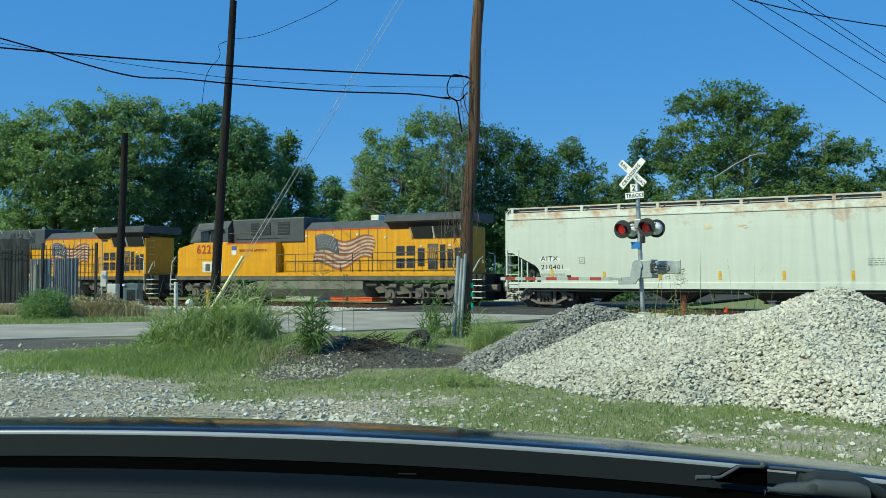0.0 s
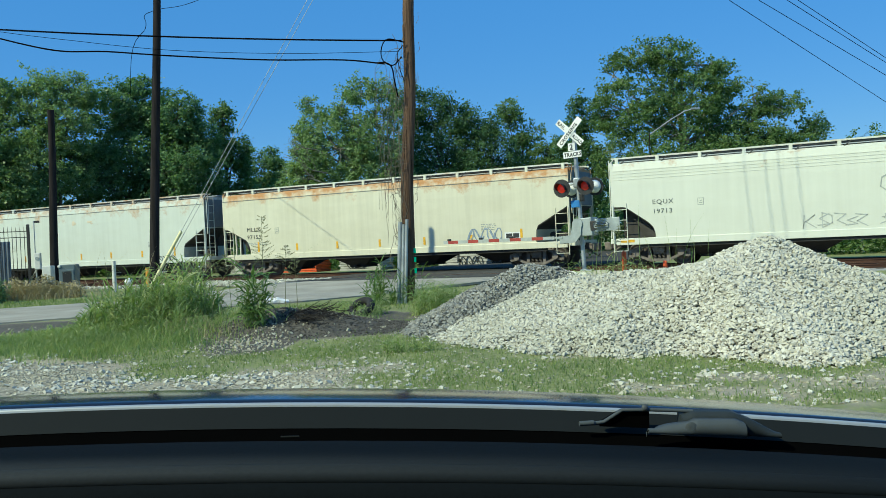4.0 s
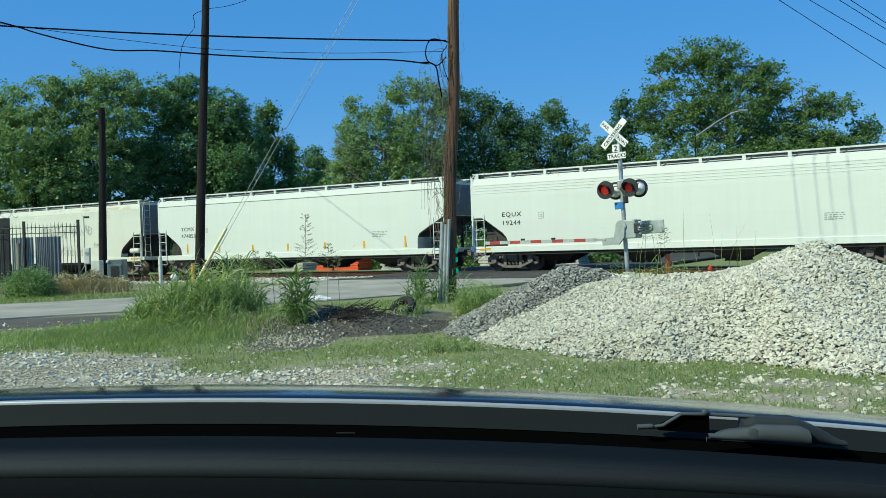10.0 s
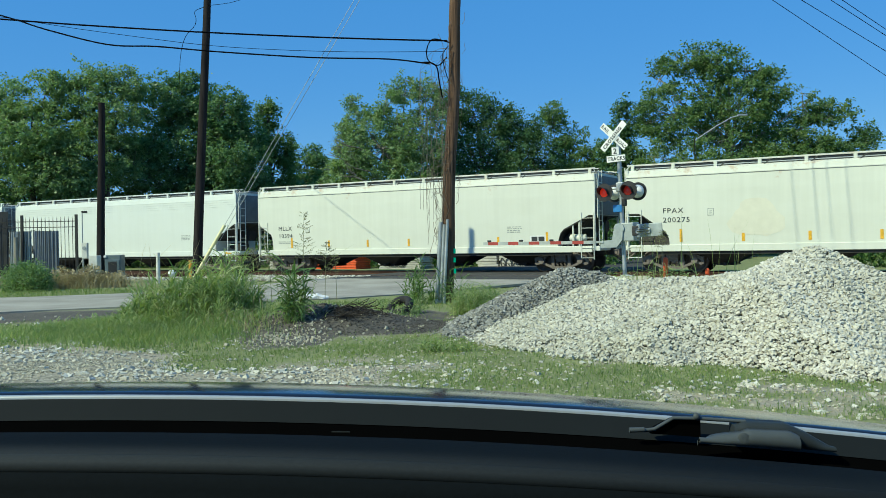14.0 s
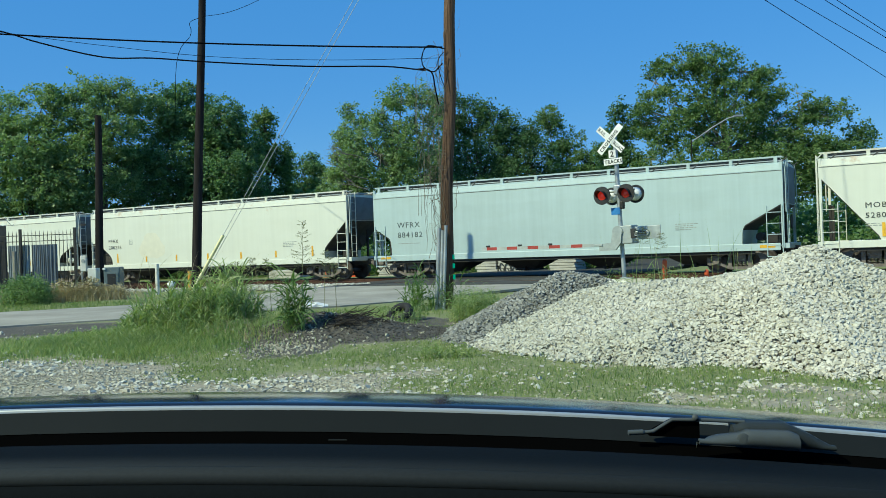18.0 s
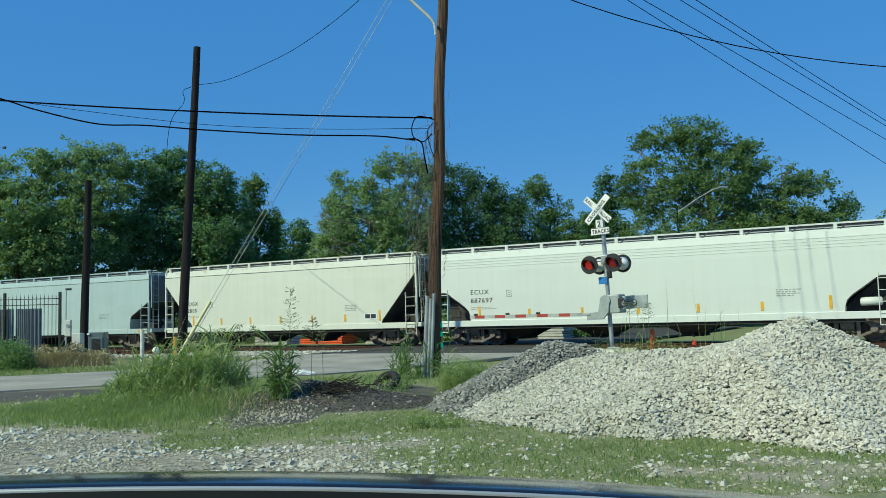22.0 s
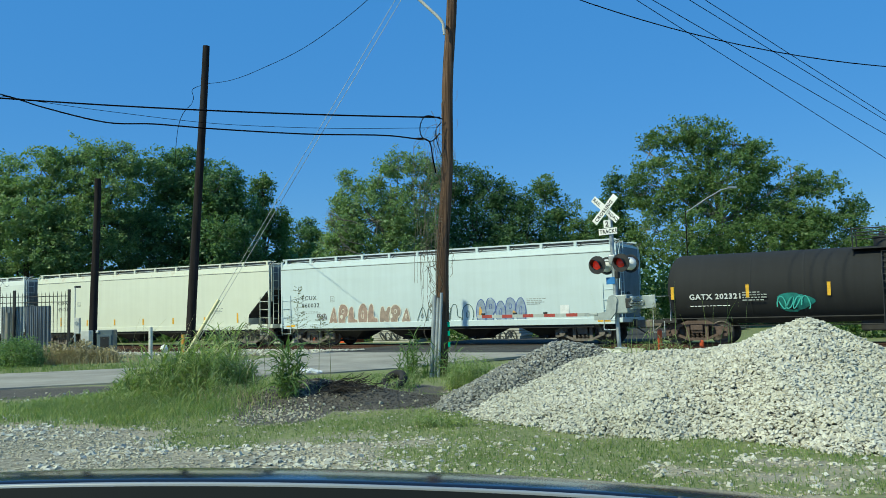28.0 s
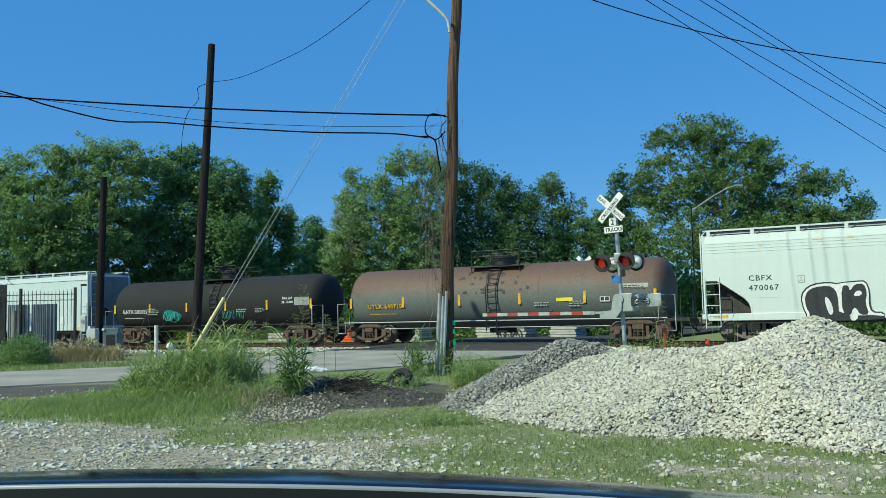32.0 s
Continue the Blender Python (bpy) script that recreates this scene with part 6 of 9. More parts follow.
for k in range(4):
    x = (k - 1.5) * 3.64
    part("outlet_gate", Geo().rings([[(x - 0.26, 0.62, 0.42), (x + 0.26, 0.62, 0.42), (x + 0.26, 0.66, 0.42), (x - 0.26, 0.66, 0.42)], [(x - 0.10, 0.62, 0.24), (x + 0.10, 0.62, 0.24), (x + 0.10, 0.66, 0.24), (x - 0.10, 0.66, 0.24)]]), M["decal_white"], h1, "white outlet gate with a red stripe")
    part("gate_stripe", Geo().box(x - 0.16, x + 0.16, 0.655, 0.668, 0.31, 0.35), M["decal_red"], h1, "red stripe")
# grey scrawls on the white wagon, large marks on the graffiti wagon, teal tags on the black tank
jagged(h3, -0.35, -2.6, 2.45, 3.1, 9, M["decal_haze"], 1)
jagged(h3, -3.0, -5.2, 2.5, 3.1, 8, M["decal_haze"], 2)
jagged(h3, 2.1, 0.2, 1.25, 1.75, 6, M["decal_mist"], 3, 0.016)
jagged(h3, -0.35, -1.6, 1.3, 1.7, 4, M["decal_mist"], 4, 0.016)
jagged(h3, -2.3, -4.0, 1.3, 1.8, 5, M["decal_mist"], 5, 0.016)
for x, z, w, h, sd in ((-6.6, 3.93, 1.1, 0.16, 95), (-4.3, 3.95, 0.8, 0.12, 96), (-7.9, 3.88, 0.7, 0.2, 97)):
    blob(h3, x, z, w, h, M["stain_rust"], 0, sd, "stain", "faded rust stain", 22, lambda z: side_y(z) + 0.006)
scribble(h2, -4.55, 1.25, 1.65, 0.6, M["decal_lilac"], sy, 14, 0.022, n=5)
scribble(h1, -6.0, 1.0, 1.3, 0.25, M["decal_black"], 1.60, 12, 0.016, n=5)
throw_up(h12, 5.9, 2.98, 0.93, 2.02, [0, 1, 2, 3, 2], "decal_pink", "decal_cream", sy)
throw_up(h12, 2.86, 1.1, 0.93, 1.92, [4, 1, 0], "decal_tan", "decal_cream", sy)
throw_up(h12, 0.82, -2.18, 0.95, 1.85, [0, 1, 4, 2, 3], None, "decal_green_dark", sy, 0.12, 0.03)
throw_up(h12, -2.32, -4.75, 0.93, 2.08, [3, 1, 3, 1, 3], "decal_lilac", "decal_blue", sy, 0.04)
scribble(h12, 6.6, 1.3, 0.55, 0.3, M["decal_brown"], sy, 61, 0.014, n=4)
for k, x in enumerate((5.2, 2.3, -0.55, -2.45, -4.1)):
    blob(h12, x, 1.3, 0.16, 0.42 if k in (2, 3) else 0.22, M["decal_amber" if k > 1 else "decal_cream"], sy + 0.006, 70 + k)
part("paint_patch", Geo().box(-6.75, -6.35, sy - 0.01, sy - 0.004, 1.25, 1.7), M["decal_white"], h12, "plain white painted patch")
shell1 = lambda z: math.sqrt(1.42 ** 2 - (z - 2.2) ** 2) + 0.012
blob(t1, 3.32, 1.22, 1.28, 0.72, M["decal_teal"], 0, 5, "graffiti", "teal graffiti patch", 30, shell1)
scribble(t1, -1.2, 1.35, 1.5, 0.55, M["decal_teal"], 1.36, 8, 0.013, n=6, label="teal graffiti scrawl")
scribble(t1, 3.28, 1.32, 1.15, 0.5, M["decal_teal2"], 1.375, 9, 0.02, n=4, label="teal graffiti lines")
# a bulging black tag with a white rim, from the side sheet down over the sill
def painted_patch(parent, pts, mat, y, label):
    """A flat painted patch with its outline through points (x, z)."""
    pts = rounded(pts, 1)
    return part("graffiti", Geo().add([(x, y, z - 0.08) for x, z in pts], [tuple(range(len(pts)))]), mat, parent, label)


for lvl, (pts, mt, lab) in enumerate((([(5.85, 1.74), (5.75, 2.04), (5.42, 2.27), (4.87, 2.32), (4.55, 2.25), (4.48, 2.28), (3.89, 2.33), (3.60, 2.32), (3.49, 1.93), (3.52, 1.47), (3.44, 1.19), (3.06, 1.18), (3.06, 0.88), (5.71, 0.88), (5.67, 1.07), (5.79, 1.35)], "decal_black", "black outer line of the tag"), ([(5.80, 1.74), (5.70, 2.00), (5.39, 2.22), (4.87, 2.27), (4.55, 2.20), (4.46, 2.25), (3.89, 2.28), (3.63, 2.27), (3.53, 1.93), (3.57, 1.47), (3.48, 1.14), (3.08, 1.13), (3.08, 0.88), (5.67, 0.88), (5.62, 1.08), (5.75, 1.37)], "decal_white", "white rim of the tag"),
                                      ([(5.70, 1.74), (5.60, 1.98), (5.36, 2.13), (4.87, 2.18), (4.65, 2.04), (4.56, 1.74), (4.56, 1.05), (3.08, 1.07), (3.08, 0.88), (5.59, 0.88), (5.53, 1.10), (5.67, 1.40)], "decal_black", "rounded black body of the tag"), ([(4.44, 2.15), (4.20, 2.17), (4.16, 1.93), (3.99, 2.20), (3.68, 2.21), (3.59, 1.86), (3.68, 1.52), (3.55, 1.08), (3.87, 1.08), (3.99, 1.37), (4.13, 1.25), (4.13, 1.08), (4.44, 1.08)], "decal_black", "angular black body of the tag"),
                                      ([(5.03, 1.74), (4.91, 1.75), (4.77, 1.47), (4.74, 1.15), (4.87, 1.08), (4.97, 1.37)], "decal_white", "white opening in the tag"), ([(3.93, 1.96), (3.77, 1.94), (3.77, 1.78), (4.07, 1.75)], "decal_white", "white opening in the tag"), ([(4.16, 1.19), (3.89, 1.19), (3.97, 0.88), (4.20, 0.88)], "decal_white", "white opening in the tag"))):
    painted_patch(h15, pts, M[mt], 1.600 + 0.003 * lvl, lab)
blob(h15, 5.72, 1.5, 0.5, 0.6, M["decal_sky"], 0, 63, "graffiti", "pale blue overspray", 26, lambda z: side_y(z) + 0.006)
for x, z, w, h, sd in ((7.3, 3.68, 0.24, 0.14, 101), (5.35, 3.8, 0.4, 0.1, 102), (4.2, 3.8, 0.3, 0.12, 103)):
    blob(h15, x, z, w, h, M["stain_rust"], 0, sd, "stain", "faded rust stain", 22, lambda z: side_y(z) + 0.006)
words("FRA AIP", 0.17, M["decal_white"], t1, pose(-5.42, 1.445, 2.30, 88, 0, 180), "stencil", bold=0.004)
words("SR 13450", 0.17, M["decal_white"], t1, pose(-5.38, 1.443, 2.10, 90, 0, 180), "stencil", bold=0.004)
bars(t1, 4.55, 2.02, 0.85, 4, M["decal_grey"], math.sqrt(1.42 ** 2 - 0.3 ** 2) + 0.02, 0.045, 0.1, 21)
part("data_panel", Geo().box(-7.15, -6.2, 1.405, 1.432, 1.98, 2.4), M["decal_grey"], t1, "worn grey data panel")
part("yellow_placard", Geo().box(-4.0, -3.25, 1.42, 1.45, 1.80, 2.08), M["decal_lemon"], t2, "yellow placard")
part("data_panel", Geo().box(-7.3, -6.18, 1.42, 1.45, 2.08, 2.46), M["decal_grey2"], t2, "pale stencilled data panel")
part("data_plate", Geo().box(-5.64, -5.22, 1.42, 1.45, 1.74, 1.98), M["decal_white"], t2, "white data plate")
bars(t2, -6.25, 2.38, 0.95, 5, M["decal_black"], 1.452, 0.03, 0.07, 14)
for k in (0, 1):
    part("data_plate_text", Geo().box(-5.61 + k * 0.20, -5.45 + k * 0.20, 1.45, 1.455, 1.78, 1.94), M["decal_black"], t2)
rng = random.Random(77)
for k in range(34):
    blob(t2, 0.2 + rng.gauss(0, 0.9), 2.65 + rng.uniform(-0.5, 0.5), rng.uniform(0.08, 0.26), rng.uniform(0.08, 0.22), M["patch_dark"], 0, 80 + k, "stain", "dark worn patch", 12, lambda z: math.sqrt(1.46 ** 2 - (z - 2.12) ** 2) + 0.012)
# ---- poles, wires, signal, fence, clutter ----
def leaning_pole(name, foot, head, r0, r1, mat, label):
    g = Geo()
    n = 14
    f, h = Vector(foot), Vector(head)
    pts, rs = [], []
    for i in range(n + 1):
        k = i / n
        p = f.lerp(h, k)
        p.x += 0.035 * math.sin(k * 5 + foot[0]) * k
        pts.append(p)
        rs.append(r0 + (r1 - r0) * k)
    g.tube(pts, rs, 14)
    return thing(name, g, mat, label, "utility pole")


def wire(name, a, b, sag, r, mat, label, n=24, group="overhead wires"):
    g = Geo()
    a, b = Vector(a), Vector(b)
    g.tube([a.lerp(b, i / n) - Vector((0, 0, sag * 4 * (i / n) * (1 - i / n))) for i in range(n + 1)], r, 5)
    return thing(name, g, mat, label, "wire", group)


def slack(pts):
    """A smooth run through points."""
    pts = [Vector(p) for p in pts]
    ends = [pts[0] * 2 - pts[1]] + pts + [pts[-1] * 2 - pts[-2]]
    out = []
    for p0, p1, p2, p3 in zip(ends, ends[1:], ends[2:], ends[3:]):
        for i in range(6):
            t = i / 6
            out.append(0.5 * (2 * p1 + (p2 - p0) * t + (2 * p0 - 5 * p1 + 4 * p2 - p3) * t * t + (3 * p1 - p0 - 3 * p2 + p3) * t ** 3))
    return out + [pts[-1]]


def hang(name, pts, r, mat, label):
    """A slack wire that runs smoothly through its points."""
    return thing(name, Geo().tube(slack(pts), r, 5), mat, label, "wire", "overhead wires")


K1, K2 = 0.954, 1.138


def at_k(k):
    """Sets a thing farther off or nearer along the sight line, at its seen size."""
    return Matrix.Translation((0, 0, 1.55 - 1.55 * k)) @ Matrix.Scale(k, 4)


def nr(x, y, z, k=K1):
    return (x * k, y * k, 1.55 + (z - 1.55) * k)


def build_poles():
    p = holder("utility_pole", "brown leaning wooden utility pole, overgrown with dry vines", "utility pole", at_k(K1))
    g = Geo()
    f, h = Vector((0.47, 23.7, -0.3)), Vector((1.23, 23.7, 14.6))
    n = 22
    g.tube([f.lerp(h, i / n) + Vector((0.03 * math.sin(i * 0.9), 0, 0)) for i in range(n + 1)], [0.182 - 0.055 * i / n for i in range(n + 1)], 16)
    part("shaft", g, M["pole_wood"], p)
    g = Geo().tube([(0.80, 23.43, 9.30), (0.79, 23.43, 9.46), (0.77, 23.43, 9.62), (0.71, 23.43, 9.72), (0.59, 23.43, 9.85), (0.13, 23.43, 10.3), (-0.55, 23.43, 10.86), (-1.55, 23.43, 11.56)], 0.042, 10)
    part("lamp_arm", g, M["arm_paint"], p, "pale metal lamp arm")
    g = Geo().soft_box(-0.03, 0.03, -0.02, 0.02, 0, 0.1, 0.005)
    for x, z in ((0.70, 1.02), (0.70, 1.26), (0.705, 0.72)):
        part("tag", Geo().box(x, x + 0.065, 23.49, 23.51, z, z + 0.13), M["green_tag"], p, "green plastic tag")
    for k, (x, ztop) in enumerate(((0.24, 2.12), (0.335, 2.05), (0.42, 2.18))):
        part("conduit", Geo().tube([(x, 23.55 - 0.06 * k, -0.1), (x + 0.14, 23.52 - 0.06 * k, ztop)], (0.062, 0.05, 0.045)[k], 10), M["galv"], p, "galvanised conduit")
    # vines: many thin dry stems and a leafy knot
    rng = random.Random(7)
    g = Geo()
    for k in range(44):
        z = rng.uniform(0.2, 6.3)
        x = 0.52 + 0.052 * z - rng.uniform(0.10, 0.22)
        y = 23.7 - rng.uniform(0.05, 0.2)
        pts = [(x, y, z)]
        ln = rng.uniform(0.5, 1.6)
        drift = rng.uniform(-0.45, 0.08) if z > 2 else rng.uniform(-0.2, 0.1)
        for i in range(1, 9):
            t = i / 8
            pts.append((x + drift * t + 0.09 * math.sin(k + 4 * t) + rng.uniform(-0.03, 0.03), y - 0.05 * t, z + ln * (t if k % 3 else -t) * 0.9 + rng.uniform(-0.05, 0.05)))
        g.tube(pts, 0.007, 3, False, False)
    for k in range(34):
        z = rng.uniform(3.4, 6.9)
        x0, y0 = 0.52 + 0.052 * z - 0.1, 23.55 - rng.uniform(0, 0.15)
        out, ln = rng.uniform(0.15, 1.0) * (0.5 + 0.12 * z) * 0.8, rng.uniform(0.8, 2.6)
        g.tube([(x0 - out * math.sin(min(i / 7 * 2.2, 1.57)) + rng.uniform(-0.03, 0.03), y0, max(0.4, z + 0.25 * math.sin(i / 7 * 3) - ln * (i / 7) ** 1.6)) for i in range(8)], 0.0045, 3, False, False)
    for k in range(12):
        z = rng.uniform(2.0, 8.0)
        x0 = 0.52 + 0.052 * z + rng.uniform(0.1, 0.19)
        g.tube([(x0, 23.52, z), (x0 + rng.uniform(0.02, 0.1), 23.5, z + 0.1), (x0 + rng.uniform(-0.02, 0.1), 23.5, z + 0.3)], 0.005, 3, False, False)
    tagged(part("vine_tangle", g, M["vine"], p, "dry tangled vine stems"), kind="stuff")
    return p


def leaf_quads(centres, size, rng, up=0.35, out=None):
    """A bent two-quad leaf at each centre: verts, faces. out: the way out of the crown, towards which the blades turn."""
    n = len(centres)
    d = rng.standard_normal((n, 3))
    d[:, 2] = d[:, 2] * 0.7
    d /= np.linalg.norm(d, axis=1)[:, None]
    face = rng.standard_normal((n, 3)) + np.array([0, 0, up * 2])
    if out is not None:
        face += out * 0.7 + np.array([SUN_TO[0] * ce, SUN_TO[1] * ce, se]) * 0.9
    s = np.cross(d, face)
    s /= np.linalg.norm(s, axis=1)[:, None] + 1e-9
    L = size * (0.6 + 0.8 * rng.random((n, 1)))
    a, b = d * L * 0.5, s * L * 0.34
    v = np.stack([centres - a, centres + b - a * 0.1, centres + a, centres - b - a * 0.1], 1)
    return v.reshape(-1, 3), (np.arange(n)[:, None] * 4 + np.arange(4)[None]).reshape(-1, 4)


def grow_tree(name, foot, lobes, mat, label, leaves, leaf, seed, spray=0.19, trunk_r=0.28, category="tree", gaps=0.0, limbs=True, shoots=0.0, wood_mat="bark"):
    """A tree: tapered trunk, limbs that reach into the crown's lobes, forked branches and twigs, small sprays of leaves.
    lobes: (dx, dy, z, rx, ry, rz) round the foot; shoots: how far single sprays stand out above the outline."""
    rng = np.random.default_rng(seed)
    t = holder(name, label, category, Matrix.Translation(foot))
    top = max(l[2] for l in lobes)
    g = Geo()
    g.tube([(0, 0, -0.3), (0.1, 0, top * 0.3), (-0.1, 0.1, top * 0.6), (0.1, 0, top * 0.9)], [trunk_r, trunk_r * 0.8, trunk_r * 0.5, trunk_r * 0.15], 10)
    vol = np.array([l[3] * l[4] * l[5] for l in lobes])
    vol = vol ** 0.72
    k = 22
    tips, outs = [], []
    for l, w in zip(lobes, vol / vol.sum()):
        c, r = np.array(l[:3]), np.array(l[3:6])
        start = Vector((0, 0, max(1.0, min(l[2] - l[5] * 0.8, top * 0.55))))
        mid = start.lerp(Vector(c), 0.55) + Vector((0, 0, -0.3))
        if limbs:
            g.tube([start, mid, Vector(c)], [trunk_r * 0.36, trunk_r * 0.22, trunk_r * 0.08], 7)
        n = max(10, int(leaves * w * 2.1 / k))
        # boughs: each gathers its sprays, so that the crown breaks up into layers
        nb = max(5, n // 13)
        u = rng.standard_normal((nb, 3))
        u /= np.linalg.norm(u, axis=1)[:, None]
        bough = c + u * (0.45 + 0.5 * rng.random((nb, 1)) ** 0.6) * r
        own = rng.integers(0, nb, n)
        reach = np.array([0.26, 0.26, 0.17]) * r.mean() + 0.12
        tip = bough[own] + rng.standard_normal((n, 3)) * reach
        q = (tip - c) / r
        far = np.linalg.norm(q, axis=1)[:, None]
        tip = np.where(far > 1.0, c + q / far * r * (0.93 + 0.16 * rng.random((n, 1))), tip)
        if shoots:
            lift = (rng.random(n) < 0.07) & (tip[:, 2] > c[2] + 0.3 * r[2])
            tip[lift, 2] += shoots * rng.random(lift.sum())
        tips.append(tip)
        outs.append((tip - c) / r)
        if limbs:
            for p in bough[:: max(1, nb // 14)]:
                m = (Vector(c) + Vector(p)) / 2 + Vector((0, 0, -0.15))
                g.tube([Vector(c) - Vector((0, 0, 0.2)), m, Vector(p)], [0.04, 0.028, 0.012], 4, False, False)
            for j in range(0, n, max(1, n // 30)):
                b0 = Vector(bough[own[j]])
                g.tube([b0, (b0 + Vector(tip[j])) / 2 - Vector((0, 0, 0.06)), Vector(tip[j])], [0.018, 0.014, 0.007], 3, False, False)
    tips, outs = np.concatenate(tips), np.concatenate(outs)
    if gaps:
        keep = value_noise(tips[:, 0] + tips[:, 1] * 0.3, tips[:, 2], 0.75, seed) > gaps
        tips, outs = tips[keep], outs[keep]
    cen = np.repeat(tips, k, 0) + rng.standard_normal((len(tips) * k, 3)) * spray * np.array([1, 1, 0.7])
    part("trunk", g, M[wood_mat], t)
    v, f = leaf_quads(cen, leaf * 0.72, rng, 0.2, np.repeat(outs, k, 0))
    part("crown", big_mesh("crown", v, f, mat), None, t)
    return t


def wood(x, depth, lobes, mat, label, leaves, leaf, seed, gaps=0.0, trunk_r=0.28, spray=0.19, shoots=0.5, wood_mat="bark"):
    """A tree by its lobes as they stand at 70 m, set at its own depth. lobes: (x, z, rx, rz)."""
    k = depth / 70
    ll = [((lx - x) * k, 0.5 * math.sin(i * 2.1) * lrx * 0.5, 1.55 + (lz - 1.55) * k, lrx * k, lrx * k * 0.9, lrz * k) for i, (lx, lz, lrx, lrz) in enumerate(lobes)]
    return grow_tree("tree", (x * k, depth, 0), ll, mat, label, leaves, leaf, seed, spray, trunk_r, gaps=gaps, shoots=shoots, wood_mat=wood_mat)


def bare_twigs(x, depth, seed, label):
    """A leafless bough that forks into fine grey twigs, reaching out of a crown to its side. Places as at 70 m."""
    rng = random.Random(seed)
    k = depth / 70
    g = Geo()

    def fork(p, d, ln, r, level):
        e = p + d * ln
        m = (p + e) / 2 + Vector((rng.uniform(-0.1, 0.1), rng.uniform(-0.1, 0.1), rng.uniform(-0.06, 0.1))) * ln
        g.tube([p, m, e], [r, r * 0.8, r * 0.6], 4, False, False)
        if level:
            for _ in range(3):
                fork(p.lerp(e, rng.uniform(0.45, 1.0)), (d + Vector((rng.uniform(-0.6, 0.5), rng.uniform(-0.5, 0.5), rng.uniform(-0.35, 0.75)))).normalized(), ln * rng.uniform(0.5, 0.75), r * 0.55, level - 1)

    for lz, ln in ((7.2, 3.4), (8.6, 3.0), (6.4, 2.4)):
        fork(Vector((x * k, depth - 2.6, 1.55 + (lz - 1.55) * k)), Vector((-0.9, -0.1, 0.32)).normalized(), ln * 0.62 * k, 0.045, 3)
    return thing("bare_boughs", g, M["grey_twig"], label, "branches", kind="stuff")


def build_trees():
    # far side of the railway, one by one
    wood(-17.8, 71, [(-21, 13.0, 2.6, 2.8), (-18.6, 12.8, 2.4, 2.8), (-16.4, 12.0, 2.2, 2.6), (-14.8, 10.6, 1.9, 2.5), (-19.5, 9.0, 4.4, 3), (-15.6, 8.0, 3.2, 3), (-22.5, 7.5, 4, 3), (-17, 5.2, 5, 2.4)], M["leaf_dark"], "broad dark green tree behind the railway", 52000, 0.28, 11, 0.10, wood_mat="bark_grey")
    wood(-25.6, 67, [(-26.9, 14.8, 1.7, 1.7), (-24.3, 14.6, 1.6, 1.7), (-25.6, 12.0, 2.8, 2.2), (-26.5, 8.6, 3.6, 2.8)], M["leaf_light"], "airy light green tree beside a dark broad tree", 19000, 0.25, 12, 0.27, shoots=0.8)
    wood(-31.5, 66, [(-30.3, 14.2, 1.8, 1.7), (-33.4, 13.2, 2.2, 1.9), (-31.5, 10.6, 3.6, 2.6), (-36.5, 11.5, 3.6, 3.0), (-33, 6.8, 5, 3), (-29, 7.5, 3, 3)], M["leaf_light"], "light green tree with a loose outline", 36000, 0.27, 13, 0.18, shoots=0.9)
    wood(-12.5, 75, [(-12.7, 11.4, 1.1, 2.0), (-12.0, 9.8, 1.2, 1.8), (-12.6, 7.4, 1.9, 2.8)], M["leaf_mid"], "slim tree at the edge of the grove", 9000, 0.28, 14, 0.3, spray=0.23)
    wood(-9.4, 80, [(-9.7, 8.3, 1.4, 1.6), (-8.9, 7.4, 1.2, 1.5), (-9.4, 5.2, 2.0, 2.2)], M["leaf_dark"], "small round dark green tree", 7000, 0.28, 15, 0.1)
    wood(-2.4, 73, [(-5.6, 12.3, 1.2, 1.3), (-6.8, 10.6, 0.9, 0.9), (-3.3, 12.6, 1.3, 1.6), (-1.6, 13.8, 1.2, 1.6), (0.0, 13.6, 1.2, 1.7), (-3.4, 9.4, 3.2, 2.6), (-0.4, 10.0, 2.6, 2.8), (-2, 6, 4.6, 2.8), (-6.3, 5.8, 2.4, 2.4), (-7.6, 4.6, 2.0, 2.0), (-6.9, 7.4, 1.8, 2.0), (-5.4, 9.0, 1.8, 2.0)], M["leaf_light"], "light green tree with bare twigs at its edge", 34000, 0.26, 16, 0.15, wood_mat="bark_grey")
    bare_twigs(-4.4, 73, 8, "leafless grey boughs at the edge of the light green tree")
    wood(4.6, 78, [(2.0, 12.4, 1.4, 2.0), (3.9, 12.0, 1.4, 2.0), (5.7, 11.6, 1.3, 2.0), (7.6, 10.4, 1.7, 1.9), (4, 8.2, 4.0, 2.8), (8.3, 7.6, 2.6, 2.6), (3, 5.2, 5.2, 2.4)], M["leaf_deep"], "dense dark green tree with pointed shoots", 32000, 0.28, 17, 0.05, spray=0.24, shoots=1.0)
    wood(11.2, 80, [(10.1, 11.2, 1.1, 1.6), (11.7, 9.7, 1.4, 1.5), (13.5, 8.2, 1.4, 1.6), (11.5, 6, 3.2, 2.6)], M["leaf_mid"], "green tree with a small raised top", 14000, 0.27, 18, 0.25)
    wood(16.0, 72, [(16.4, 11.2, 1.3, 1.9), (15.3, 9.2, 1.3, 1.8), (16, 6.4, 2.2, 2.8)], M["leaf_deep"], "dark tree at the edge of the tall tree", 8000, 0.28, 20, 0.1)
